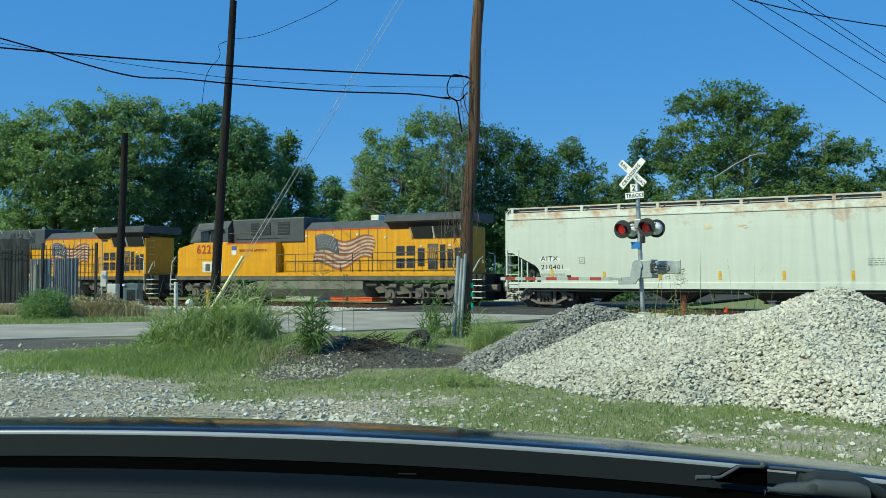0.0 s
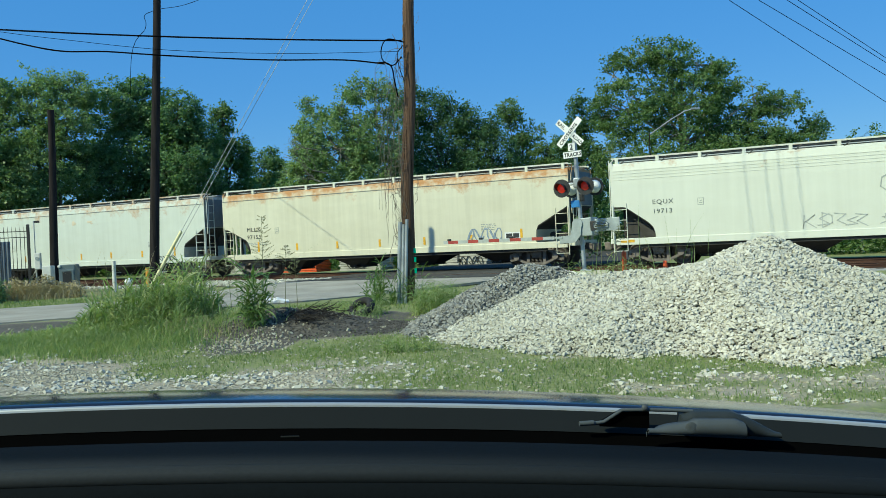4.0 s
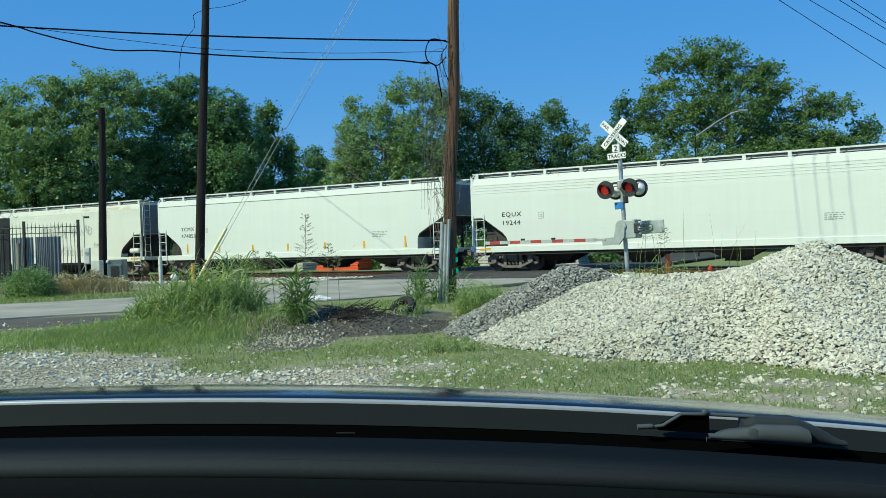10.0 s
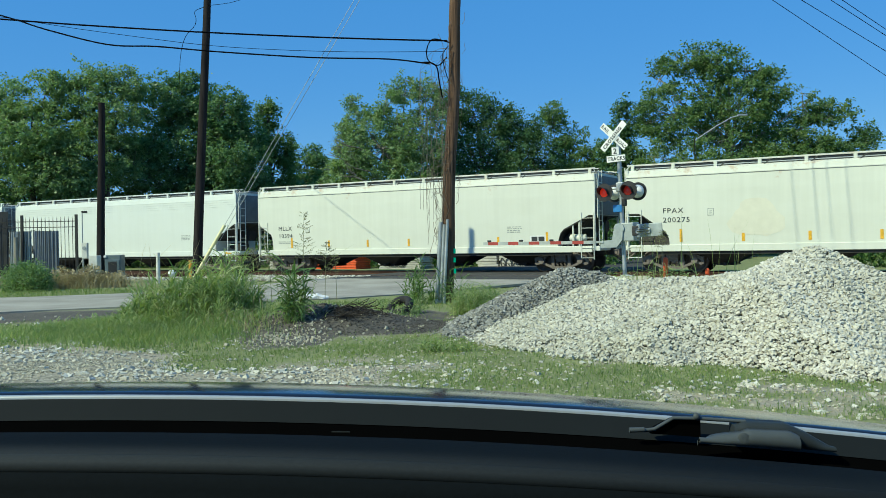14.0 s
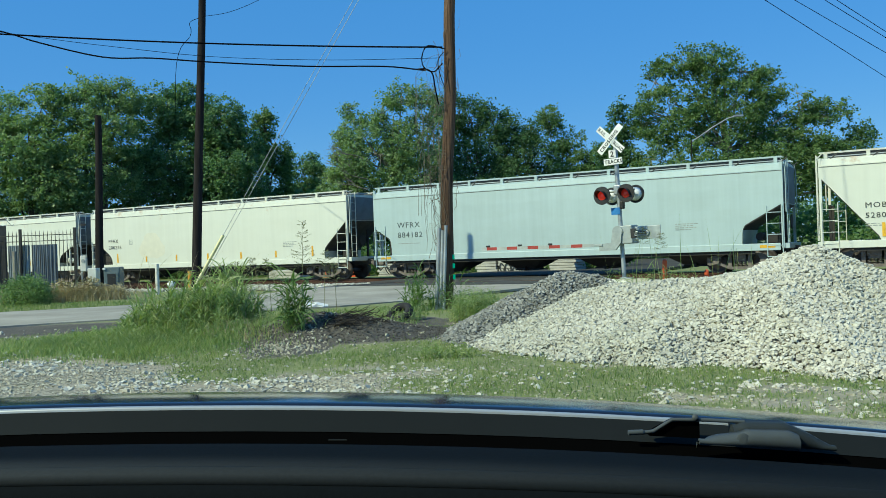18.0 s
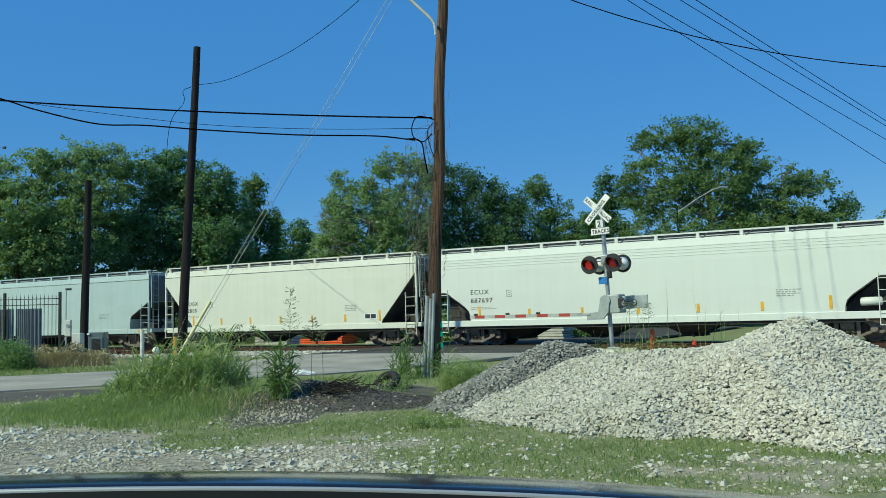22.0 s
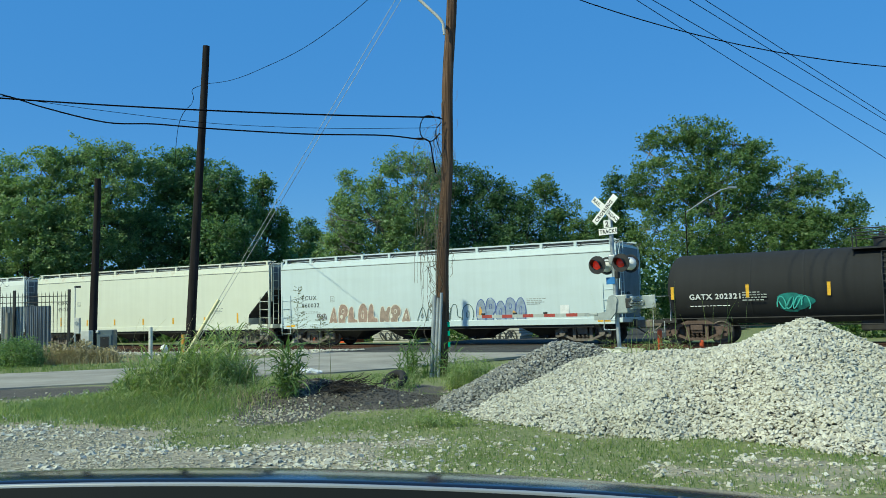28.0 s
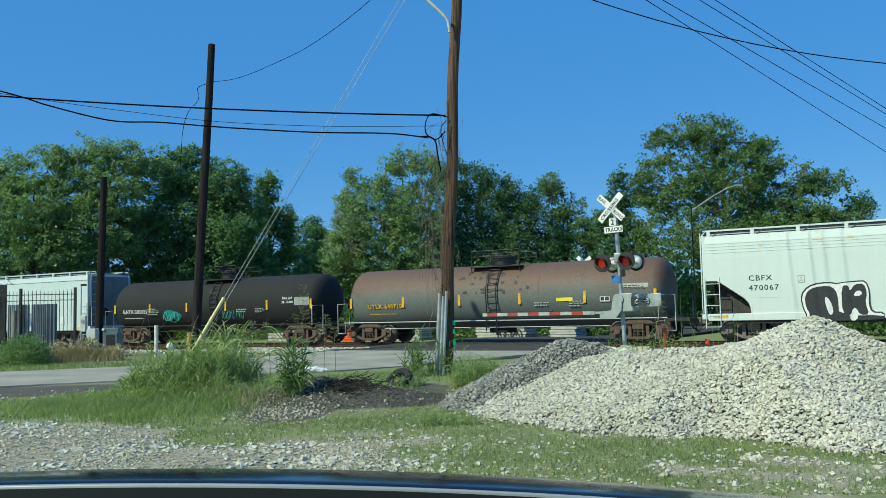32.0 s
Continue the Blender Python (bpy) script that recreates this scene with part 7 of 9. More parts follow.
    wood(24.5, 69, [(18.9, 14.6, 1.5, 1.5), (21.2, 15.8, 1.7, 1.6), (23.4, 15.6, 1.6, 1.8), (25.9, 15.3, 1.7, 1.7), (28.3, 13.8, 1.6, 1.6), (30.4, 12.2, 1.5, 1.4), (33.0, 11.4, 1.8, 1.4), (35.7, 9.4, 1.5, 1.3), (20, 11.6, 3.0, 2.6), (24.5, 12.0, 3.4, 2.6), (28.6, 10.2, 2.8, 2.4), (21.5, 7.8, 4.6, 2.8), (28.5, 6.8, 4.8, 2.6), (33.6, 7.0, 3.6, 2.2), (37.0, 6.2, 2.4, 2.2), (31.2, 9.2, 2.6, 2.2)], M["leaf_mid"], "tall spreading green tree with an open crown", 54000, 0.27, 19, 0.27, 0.4, spray=0.20, shoots=0.4, wood_mat="bark_grey")
    wood(40.5, 66, [(38, 6.2, 2.6, 2.2), (42, 7.4, 3.2, 2.6), (47, 8.4, 4, 3), (41, 4, 6, 2.2)], M["leaf_mid"], "low green trees beside the track", 13000, 0.30, 21, 0.15)
    # green brush along the far side of the railway
    rng = np.random.default_rng(33)
    n = 2600
    s_, o_ = rng.uniform(-40, 70, n), 9.5 + 5 * rng.random(n)
    px, py = TRACK.x + ALONG.x * s_ + AWAY.x * o_, TRACK.y + ALONG.y * s_ + AWAY.y * o_
    keep = np.abs(s_ + 9.5) > 5.6
    px, py, n = px[keep], py[keep], int(keep.sum())
    hz = (0.5 + 2.2 * value_noise(px, py, 3.0, 17)) * rng.random(n)
    c = np.repeat(np.stack([px, py, hz], -1), 26, 0) + rng.standard_normal((n * 26, 3)) * np.array([0.5, 0.5, 0.3])
    c = c[c[:, 2] > 0.02]
    v, f = leaf_quads(c, 0.24, rng, 0.6)
    thing("trackside_brush", big_mesh("trackside_brush", v, f, M["leaf_mid"]), None, "green brush along the far side of the railway", "undergrowth", kind="stuff")
    # undergrowth that closes the view beneath the crowns
    rng = np.random.default_rng(31)
    n = 2100
    x = rng.uniform(-56, 62, n)
    y = 74 + rng.uniform(0, 14, n) + 0.05 * x
    h = (3.6 + 3.4 * value_noise(x, y * 0 + 1, 5.0, 7)) * rng.random(n) ** 0.7
    c = np.repeat(np.stack([x, y, h], -1), 34, 0) + rng.standard_normal((n * 34, 3)) * 0.8
    v, f = leaf_quads(c, 0.45, rng)
    thing("undergrowth", big_mesh("undergrowth", v, f, M["leaf_dark"]), None, "dense dark undergrowth below the far trees", "undergrowth", kind="stuff")


def blades(n, xy, h, wid, mat, name, label, seed, lean=0.5, seg=3, zfun=None):
    """Curved tapering grass blades at the places given by xy(rng, n)."""
    rng = np.random.default_rng(seed)
    x, y = xy(rng, n)
    n = len(x)
    z = (zfun or ground_height)(x, y)
    hh = h * (0.45 + 0.75 * rng.random(n))
    a = rng.uniform(0, 2 * np.pi, n)
    b = rng.uniform(0, 2 * np.pi, n)
    bend = lean * (0.2 + 0.9 * rng.random(n)) * hh
    rows = []
    for k in range(seg + 1):
        t = k / seg
        cx, cy, cz = x + np.cos(a) * bend * t * t, y + np.sin(a) * bend * t * t, z + hh * (t - 0.28 * lean * t ** 3)
        w = wid * (1 - t) ** 0.7 * (0.6 + 0.4 * rng.random(n)) + 0.0006
        rows.append(np.stack([np.stack([cx - np.cos(b) * w, cy - np.sin(b) * w, cz], -1), np.stack([cx + np.cos(b) * w, cy + np.sin(b) * w, cz], -1)], 1))
    v = np.concatenate(rows, 1)
    f = np.array([(2 * k, 2 * k + 1, 2 * k + 3, 2 * k + 2) for k in range(seg)])
    m = 2 * (seg + 1)
    faces = (np.arange(n)[:, None, None] * m + f[None]).reshape(-1, 4)
    return thing(name, big_mesh(name, v.reshape(-1, 3), faces, mat), None, label, "grass", kind="stuff")


def reeds(n, xy, high, name, label, seed, mat="weed", leaves=8, long=0.42, wide=0.013, low=0.05, arch=1.0):
    """Leafy upright stems: every stem carries arching ribbon leaves up its length."""
    rng = np.random.default_rng(seed)
    x, y = xy(rng, n)
    n = len(x)
    z = ground_height(x, y)
    hh = high(x, y) * (0.4 + 0.72 * rng.random(n))
    la, lr = rng.uniform(0, 6.283, n), 0.16 * rng.random(n) * hh
    V, F, o = [], [], 0
    seg = 4
    # stems
    b = rng.uniform(0, 6.283, n)
    rows = []
    for k in range(3):
        t = k / 2
        cx, cy, cz = x + np.cos(la) * lr * t * t, y + np.sin(la) * lr * t * t, z + hh * t
        w = 0.006 * (1 - 0.7 * t)
        rows.append(np.stack([np.stack([cx - np.cos(b) * w, cy - np.sin(b) * w, cz], -1), np.stack([cx + np.cos(b) * w, cy + np.sin(b) * w, cz], -1)], 1))
    V.append(np.concatenate(rows, 1).reshape(-1, 3))
    F.append((np.arange(n)[:, None, None] * 6 + np.array([(0, 1, 3, 2), (2, 3, 5, 4)])[None]).reshape(-1, 4))
    o = n * 6
    # leaves
    for j in range(leaves):
        t0 = np.clip(low + (1 - low) * (j + rng.random(n)) / leaves, 0, 1)
        bx, by, bz = x + np.cos(la) * lr * t0 * t0, y + np.sin(la) * lr * t0 * t0, z + hh * t0
        a = rng.uniform(0, 6.283, n)
        L = long * (0.55 + 0.7 * rng.random(n)) * np.clip(hh / 0.8, 0.45, 1.2)
        rise, droop = (0.45 + 0.5 * rng.random(n)) * (2.0 - arch), (0.35 + 0.75 * rng.random(n)) * arch
        tw = rng.normal(0, 0.5, n)
        rows = []
        for k in range(seg + 1):
            t = k / seg
            r = L * (0.3 + 0.5 * arch) * t
            cx, cy, cz = bx + np.cos(a) * r, by + np.sin(a) * r, np.maximum(bz + L * (rise * t - droop * t * t), z + 0.01)
            w = wide * (0.45 + 0.9 * t) * (1 - t) ** 0.6 + 0.0006
            sx, sy, sz = -np.sin(a) * np.cos(tw), np.cos(a) * np.cos(tw), np.sin(tw)
            rows.append(np.stack([np.stack([cx - sx * w, cy - sy * w, cz - sz * w], -1), np.stack([cx + sx * w, cy + sy * w, cz + sz * w], -1)], 1))
        V.append(np.concatenate(rows, 1).reshape(-1, 3))
        F.append(o + (np.arange(n)[:, None, None] * (2 * seg + 2) + np.array([(2 * k, 2 * k + 1, 2 * k + 3, 2 * k + 2) for k in range(seg)])[None]).reshape(-1, 4))
        o += n * (2 * seg + 2)
    return thing(name, big_mesh(name, np.concatenate(V), np.concatenate(F), M[mat]), None, label, "weeds", kind="stuff")


M["seed"] = island("seed_heads", [(0.20, 0.21, 0.12), (0.30, 0.30, 0.18), (0.14, 0.16, 0.09)], 0.8, translucent=0.3)


def panicle(x, y, h, head, spread, seed, label):
    """One grass stalk: bent stem, whorls of fine branchlets with small seeds."""
    rng = random.Random(seed)
    g = Geo()
    z0 = 0.05
    lean = rng.uniform(-0.12, 0.12)
    at = lambda t: (x + lean * t * t, y, z0 + (h - z0) * t)
    g.tube([at(i / 6) for i in range(7)], [0.007 - 0.004 * i / 6 for i in range(7)], 4)
    for k in range(int(14 * head + 6)):
        t = 1 - head / h * (k + rng.random()) / int(14 * head + 6)
        px, py, pz = at(t)
        ln = spread * (0.25 + 0.9 * (1 - t) * h / head) * rng.uniform(0.7, 1.2)
        for q in range(3):
            a = rng.uniform(0, 6.283)
            tip = (px + math.cos(a) * ln, py + math.sin(a) * ln, pz + ln * rng.uniform(0.1, 0.6))
            g.tube([(px, py, pz), tip], 0.0025, 3, False, False)
            for e in (0.55, 0.8, 1.0):
                sx, sy, sz = px + (tip[0] - px) * e, py + (tip[1] - py) * e, pz + (tip[2] - pz) * e
                g.add([(sx - 0.005, sy, sz), (sx, sy - 0.004, sz - 0.02), (sx + 0.005, sy, sz), (sx, sy + 0.003, sz + 0.016)], [(0, 1, 2, 3)])
    return thing("seed_stalk", g, M["seed"], label, "grass stalk")


def clump(cx, cy, rx, ry):
    def f(rng, n):
        r, a = np.sqrt(rng.random(n)), rng.uniform(0, 2 * np.pi, n)
        return cx + rx * r * np.cos(a), cy + ry * r * np.sin(a)
    return f


def drift(cx, cy, rx, ry):
    """Like clump, but thinning out towards its edge."""
    return lambda rng, n: (cx + rng.normal(0, rx * 0.5, n), cy + rng.normal(0, ry * 0.5, n))


def build_plants():
    def lawn(rng, n):
        x, y = rng.uniform(-9, 7.5, n), 7.2 + 12 * rng.random(n) ** 1.25
        g, s, d = cover(x, y)
        w, dk = heap_height(x, y)
        ok = (rng.random(n) < g ** 1.3 * (0.25 + 0.75 * value_noise(x, y, 0.55, 77))) & (np.maximum(w, dk) < 0.03) & (np.abs(x) < 0.57 * y + 0.3)
        return x[ok], y[ok]
    blades(170000, lawn, 0.065, 0.0045, M["grass"], "patchy_grass", "short patchy grass between the stones", 41, 0.8, 2)
    def far_lawn(rng, n):
        x, y = rng.uniform(-26, 6, n), rng.uniform(18, 33, n)
        ok = ((y < 21.3) & (x > -6.2)) | ((x > -6) & (y < 24 + 0.4 * x) & (x < 5)) | ((y > 28.8 + 0.5 * (x + 12)) & (x < -8.5))
        ok &= (((x + 0.7) / 2.2) ** 2 + ((y - 18.4) / 2.4) ** 2 > 0.5 + rng.random(n))
        return x[ok], y[ok]
    blades(45000, far_lawn, 0.16, 0.009, M["grass"], "verge_grass", "grass verge beside the road", 42, 0.7, 2)
    # the tall clump round the guy anchor and its falling fringe
    def tops(x, y):
        side = np.clip((x + 6.3) / 1.7, 0.2, 1) * np.clip((-2.95 - x) / 0.6, 0.3, 1)
        front = np.clip((y - 14.9) / 1.6, 0.22, 1)
        return 0.88 * (0.38 + 1.25 * value_noise(x, y, 0.5, 5) ** 1.2 + 0.22 * np.clip(x + 4.9, 0, 1)) * side * front
    reeds(430, clump(-4.55, 17.0, 1.4, 0.95), tops, "tall_weeds", "tall leafy green weeds round the guy anchor", 100, leaves=8, long=0.52, wide=0.020, arch=0.75)
    reeds(520, drift(-4.7, 16.0, 1.9, 1.0), lambda x, y: 0.75 * tops(x, y) + 0.05, "tall_weeds", "leafy weeds in front of the tall clump", 101, leaves=7, long=0.34, wide=0.011, arch=0.75)
    blades(9000, drift(-4.8, 15.5, 1.9, 1.3), 0.20, 0.006, M["weed"], "weed_fringe", "short grass at the edge of the tall weeds", 130, 0.8, 3)
    blades(9000, drift(-5.7, 15.6, 1.9, 1.2), 0.15, 0.006, M["weed"], "weed_fringe", "low grass that fades into the gravel", 131, 0.8, 3)
    blades(7000, drift(-4.75, 14.5, 1.6, 1.0), 0.12, 0.006, M["weed"], "weed_fringe", "low grass beside the soil mound", 132, 0.8, 3)
    blades(70, clump(-3.55, 15.5, 0.5, 0.5), 0.34, 0.007, M["dry"], "dry_tuft", "yellowed dry tuft among the weeds", 133, 0.9, 3)
    blades(40, clump(-2.95, 14.9, 0.35, 0.35), 0.26, 0.007, M["dry"], "dry_tuft", "yellowed dry tuft beside the mound", 134, 0.9, 3)
    reeds(34, clump(-2.3, 15.2, 0.20, 0.16), lambda x, y: 0.62 + 0.40 * value_noise(x, y, 0.2, 8), "broad_weed", "broad-leaved tall grass on the mound", 46, "weed_deep", leaves=7, long=0.50, wide=0.024, arch=0.9)
    blades(60, clump(-4.2, 17.0, 1.6, 0.9), 1.55, 0.006, M["dry"], "seed_stalks", "dry seed stalks above the weeds", 47, 0.55, 5)
    blades(9, clump(-2.5, 17.2, 0.4, 0.25), 1.9, 0.007, M["weed"], "seed_stalks", "long nodding stalks of the broad grass", 58, 0.8, 6)
    reeds(46, clump(0.2, 22.35, 0.8, 0.3), lambda x, y: 0.55 + 0.4 * value_noise(x, y, 0.5, 3), "pole_weeds", "leafy weeds at the foot of the wooden pole", 48, "weed_deep", leaves=7, long=0.5, wide=0.022, arch=0.75)
    reeds(14, clump(-0.35, 22.2, 0.3, 0.2), lambda x, y: 1.1 + 0 * x, "pole_weeds", "taller weeds beside the wooden pole", 49, "weed_deep", leaves=8, long=0.4, wide=0.022, arch=0.75)
    reeds(60, clump(-0.75, 19.4, 0.7, 0.3), lambda x, y: 0.32 + 0 * x, "tyre_weeds", "weeds round the old tyre", 59, leaves=7, long=0.4, wide=0.012)
    reeds(18, clump(-0.62, 18.55, 0.45, 0.15), lambda x, y: 0.30 + 0 * x, "tyre_weeds", "weeds in front of the old tyre", 60, leaves=7, long=0.36, wide=0.012)
    reeds(230, clump(1.05, 18.6, 0.62, 0.5), lambda x, y: 0.30 + 0.38 * np.clip(1 - ((x - 1.05) / 0.7) ** 2, 0, 1), "round_grass_tuft", "rounded tuft of fine grass", 50, leaves=10, long=0.44, wide=0.006)
    reeds(60, clump(0.25, 12.4, 0.42, 0.25), lambda x, y: 0.2 + 0 * x, "small_tuft", "small grass tuft at the foot of the heap", 51, leaves=6, long=0.36, wide=0.007)
    reeds(90, clump(6.1, 24.5, 1.8, 0.6), lambda x, y: 0.75 + 0 * x, "mast_weeds", "weeds round the foot of the crossing signal", 52, leaves=8, long=0.4, wide=0.012)
    blades(22, clump(6.4, 22.0, 2.0, 0.8), 2.1, 0.010, M["weed"], "thin_stalks", "thin feathery stalks behind the stone heap", 53, 0.3, 5)
    blades(9000, drift(-14.3, 35.0, 1.7, 0.8), 0.75, 0.012, M["dry"], "dry_brush", "dry brown brush in front of the fence", 54, 1.2, 3)
    blades(9000, clump(-18.8, 37.5, 3.8, 1.6), 0.5, 0.012, M["dry"], "dry_brush", "dry brown grass below the fence", 55, 0.9, 3)
    blades(170, drift(-1.5, 15.4, 0.6, 0.4), 0.20, 0.008, M["twig"], "dead_brush", "dark dead brush on the soil mound", 56, 4.2, 5)
    blades(420, clump(-1.4, 17.6, 1.2, 0.4), 0.25, 0.008, M["weed"], "mound_weeds", "sparse weeds behind the soil mound", 57, 0.9, 3)
    rng = random.Random(91)
    g = Geo()
    for k in range(15):
        x, y = -1.85 + 0.4 * rng.random(), 15.25 + rng.uniform(-0.25, 0.35)
        a, ln = rng.uniform(-1.0, 0.8), rng.uniform(0.35, 0.95)
        z = float(ground_height(np.array([x]), np.array([y]))[0]) + 0.05
        pts = [(x, y, z)]
        for i in range(1, 6):
            t = i / 5
            px, py = x + ln * t * math.cos(a), y + ln * t * math.sin(a) + rng.uniform(-0.03, 0.03)
            pts.append((px, py, max(float(ground_height(np.array([px]), np.array([py]))[0]) + 0.02, z + 0.13 * math.sin(t * 2.6) * rng.uniform(0.0, 1.0) - 0.06 * t)))
        g.tube(pts, [0.010 - 0.007 * i / 5 for i in range(6)], 5)
        for j in (2, 3, 4):
            p = Vector(pts[j])
            g.tube([p, p + Vector((rng.uniform(0.05, 0.25), rng.uniform(-0.12, 0.12), rng.uniform(-0.02, 0.14)))], 0.005, 4, False, False)
    thing("dead_branches", g, M["twig"], "dark dead branches lying over the soil mound", "branches", kind="stuff")
    panicle(-2.44, 17.2, 2.2, 1.0, 0.26, 5, "tall grass stalk with a feathery seed head")
    for k, (x, y, h) in enumerate(((-3.5, 17.2, 1.5), (-3.1, 17.4, 1.48), (-3.8, 17.0, 1.42), (-4.15, 17.3, 1.40), (-2.05, 17.4, 1.62), (-1.8, 17.3, 1.35), (5.2, 21.0, 1.9), (5.75, 21.3, 1.75))):
        panicle(x, y, h, 0.42, 0.2, 20 + k, "grass stalk with a loose seed head")
    rng = np.random.default_rng(64)
    n = 7000
    u = rng.standard_normal((n, 3))
    u /= np.linalg.norm(u, axis=1)[:, None]
    c = u * rng.random((n, 1)) ** 0.4 * np.array([1.9, 0.6, 0.72]) + np.array([-13.9, 35.2, 0.15])
    c[:, 2] += 0.12 * np.sin(c[:, 0] * 5)
    v, f = leaf_quads(c[c[:, 2] > 0.02], 0.09, rng, 0.5)
    thing("brush_pile", big_mesh("brush_pile", v, f, M["dry"]), None, "low pile of dry tan brush beside the bush", "brush", kind="stuff")
    # a round green bush
    rng = np.random.default_rng(61)
    b = holder("bush", "round green bush beside the road", "bush", Matrix.Translation((-15.1, 33.0, 0)) @ Matrix.Scale(0.9, 4))
    u = rng.standard_normal((11000, 3))
    u /= np.linalg.norm(u, axis=1)[:, None]
    c = u * (0.55 + 0.45 * rng.random((11000, 1))) * np.array([1.1, 0.9, 0.85]) * (1 + 0.14 * rng.standard_normal((11000, 1))) + np.array([0, 0, 0.4])
    v, f = leaf_quads(c[c[:, 2] > -0.05], 0.075, rng)
    part("foliage", big_mesh("foliage", v, f, M["leaf_light"]), None, b)
    part("stems", Geo().tube([(0, 0, -0.1), (0.1, 0, 0.7)], 0.04, 6).tube([(0, 0, -0.1), (-0.4, 0.1, 0.8)], 0.03, 6), M["bark"], b)


def signal(name, foot, label, face_rz, arm=True):
    """A crossing signal: mast, crossbuck, track plate, two pairs of lamps, gate."""
    s = holder(name, label, "crossing signal", Matrix.Translation(foot) @ pose(0, 0, 0, 0, -2.2, face_rz))
    # local: x to the viewer's right, -y to the viewer
    part("mast", Geo().tube([(0, 0, -0.2), (0, 0, 5.0)], 0.068, 14), M["galv"], s)
    part("base_casting", Geo().soft_box(-0.12, 0.12, -0.12, 0.12, 0.0, 0.42, 0.03).soft_box(0.08, 0.3, -0.14, 0.1, 0.02, 0.40, 0.02).soft_box(-0.2, 0.2, -0.2, 0.2, -0.1, 0.06, 0.03), M["box_grey"], s)
    for a, t, nm in ((45, "CROSSING", "blade"), (-45, "RAIL ROAD", "blade")):
        y = -0.135 if a > 0 else -0.11
        bl = part("crossbuck_blade", Geo().soft_box(-0.555, 0.555, -0.008, 0.008, -0.105, 0.105, 0.006), M["sign_white"], s)
        bl.matrix_basis = pose(-0.09, y, 4.74) @ pose(0, 0, 0, 0, -a, 0)
        if t == "CROSSING":
            words("CROSSING", 0.155, M["decal_black"], bl, pose(-0.485, -0.010, -0.06, 90, 0, 0), bold=0.004, squeeze=1.02)
        else:
            words("RAIL", 0.155, M["decal_black"], bl, pose(-0.525, -0.010, -0.055, 90, 0, 0), bold=0.002, squeeze=0.9)
            words("ROAD", 0.155, M["decal_black"], bl, pose(0.15, -0.010, -0.055, 90, 0, 0), bold=0.002, squeeze=0.86)
    pl = part("track_plate", Geo().soft_box(-0.18, 0.06, -0.125, -0.11, 4.16, 4.40, 0.005), M["sign_white"], s)
    words("2", 0.24, M["decal_black"], pl, pose(-0.125, -0.128, 4.195, 90, 0, 0), bold=0.005)
    pl = part("track_plate", Geo().soft_box(-0.36, 0.26, -0.125, -0.11, 3.94, 4.14, 0.005), M["sign_white"], s)
    words("TRACKS", 0.165, M["decal_black"], pl, pose(-0.325, -0.128, 3.985, 90, 0, 0), bold=0.004, squeeze=0.86)
    part("lamp_bar", Geo().tube([(-0.55, 0, 3.12), (0.55, 0, 3.12)], 0.035, 8).soft_box(-0.12, 0.12, -0.1, 0.1, 3.0, 3.3, 0.03).tube([(-0.4, -0.3, 3.1), (-0.4, 0.36, 3.1)], 0.03, 8).tube([(0.4, -0.3, 3.1), (0.4, 0.36, 3.1)], 0.03, 8), M["galv"], s)
    for x in (-0.40, 0.40):
        for yy, lit in ((-0.34, True), (0.40, False)):
            sg = -1 if yy < 0 else 1
            bg = part("lamp_background", Geo().disc((x, yy, 3.0), (0, 1, 0), 0.285, 0.02, 32), M["black"], s, "round black lamp shield")
            part("lamp_housing", Geo().lathe((x, yy - sg * 0.02, 3.0), (0, -sg, 0), [(0, 0.21), (0.08, 0.20), (0.16, 0.15), (0.2, 0.04)], 20), M["sign_white"] if not lit else M["black"], s)
            part("lamp_lens", Geo().lathe((x, yy + sg * 0.012, 3.0), (0, sg, 0), [(0, 0.145), (0.03, 0.12), (0.045, 0.05)], 20), (M["red_lit"] if x < 0 else M["red_half"]) if lit else M["red_dark"], s)
            g = Geo()
            rr = []
            for q in (0.0, 0.32):
                rr.append([(x + 0.155 * math.cos(a), yy + sg * (0.01 + q * (0.5 + 0.5 * math.sin(a))), 3.0 + 0.155 * math.sin(a)) for a in [math.pi * (k / 12 * 1.3 - 0.15) for k in range(13)]])
            g.rings(rr, False, True, False)
            part("lamp_hood", g, M["black"], s)
    part("sign_plate", Geo().soft_box(-0.24, 0.05, -0.10, -0.085, 2.38, 2.6, 0.005), M["sign_blue"], s, "small blue notice plate")
    part("bell", Geo().soft_box(0.05, 0.17, -0.08, 0.08, 2.55, 2.8, 0.03), M["black"], s)
    # gate machine, counterweight and arm
    part("gate_machine", Geo().soft_box(0.06, 0.48, -0.28, 0.22, 1.45, 2.02, 0.03), M["box_grey"], s, "grey gate motor case")
    part("crank", Geo().disc((0.02, -0.30, 1.85), (0, 1, 0), 0.17, 0.06, 20).rings([[(-0.14, y, 1.85), (0.16, y, 1.85), (0.12, y, 1.5), (-0.08, y, 1.28), (-0.62, y, 1.28), (-0.62, y, 1.50), (-0.22, y, 1.52)] for y in (-0.34, -0.26)]), M["box_grey"], s)
    part("counterweight_arm", Geo().soft_box(0.45, 0.66, -0.34, -0.24, 1.60, 1.90, 0.02), M["fence"], s, "dark hinge bracket")
    cw = part("counterweight", Geo().soft_box(0.60, 1.42, -0.33, -0.29, 1.55, 1.95, 0.02), M["box_grey"], s, "flat grey counterweight plate")
    part("slot_rim", Geo().soft_box(0.58, 1.06, -0.36, -0.325, 1.66, 1.84, 0.06), M["galv"], cw)
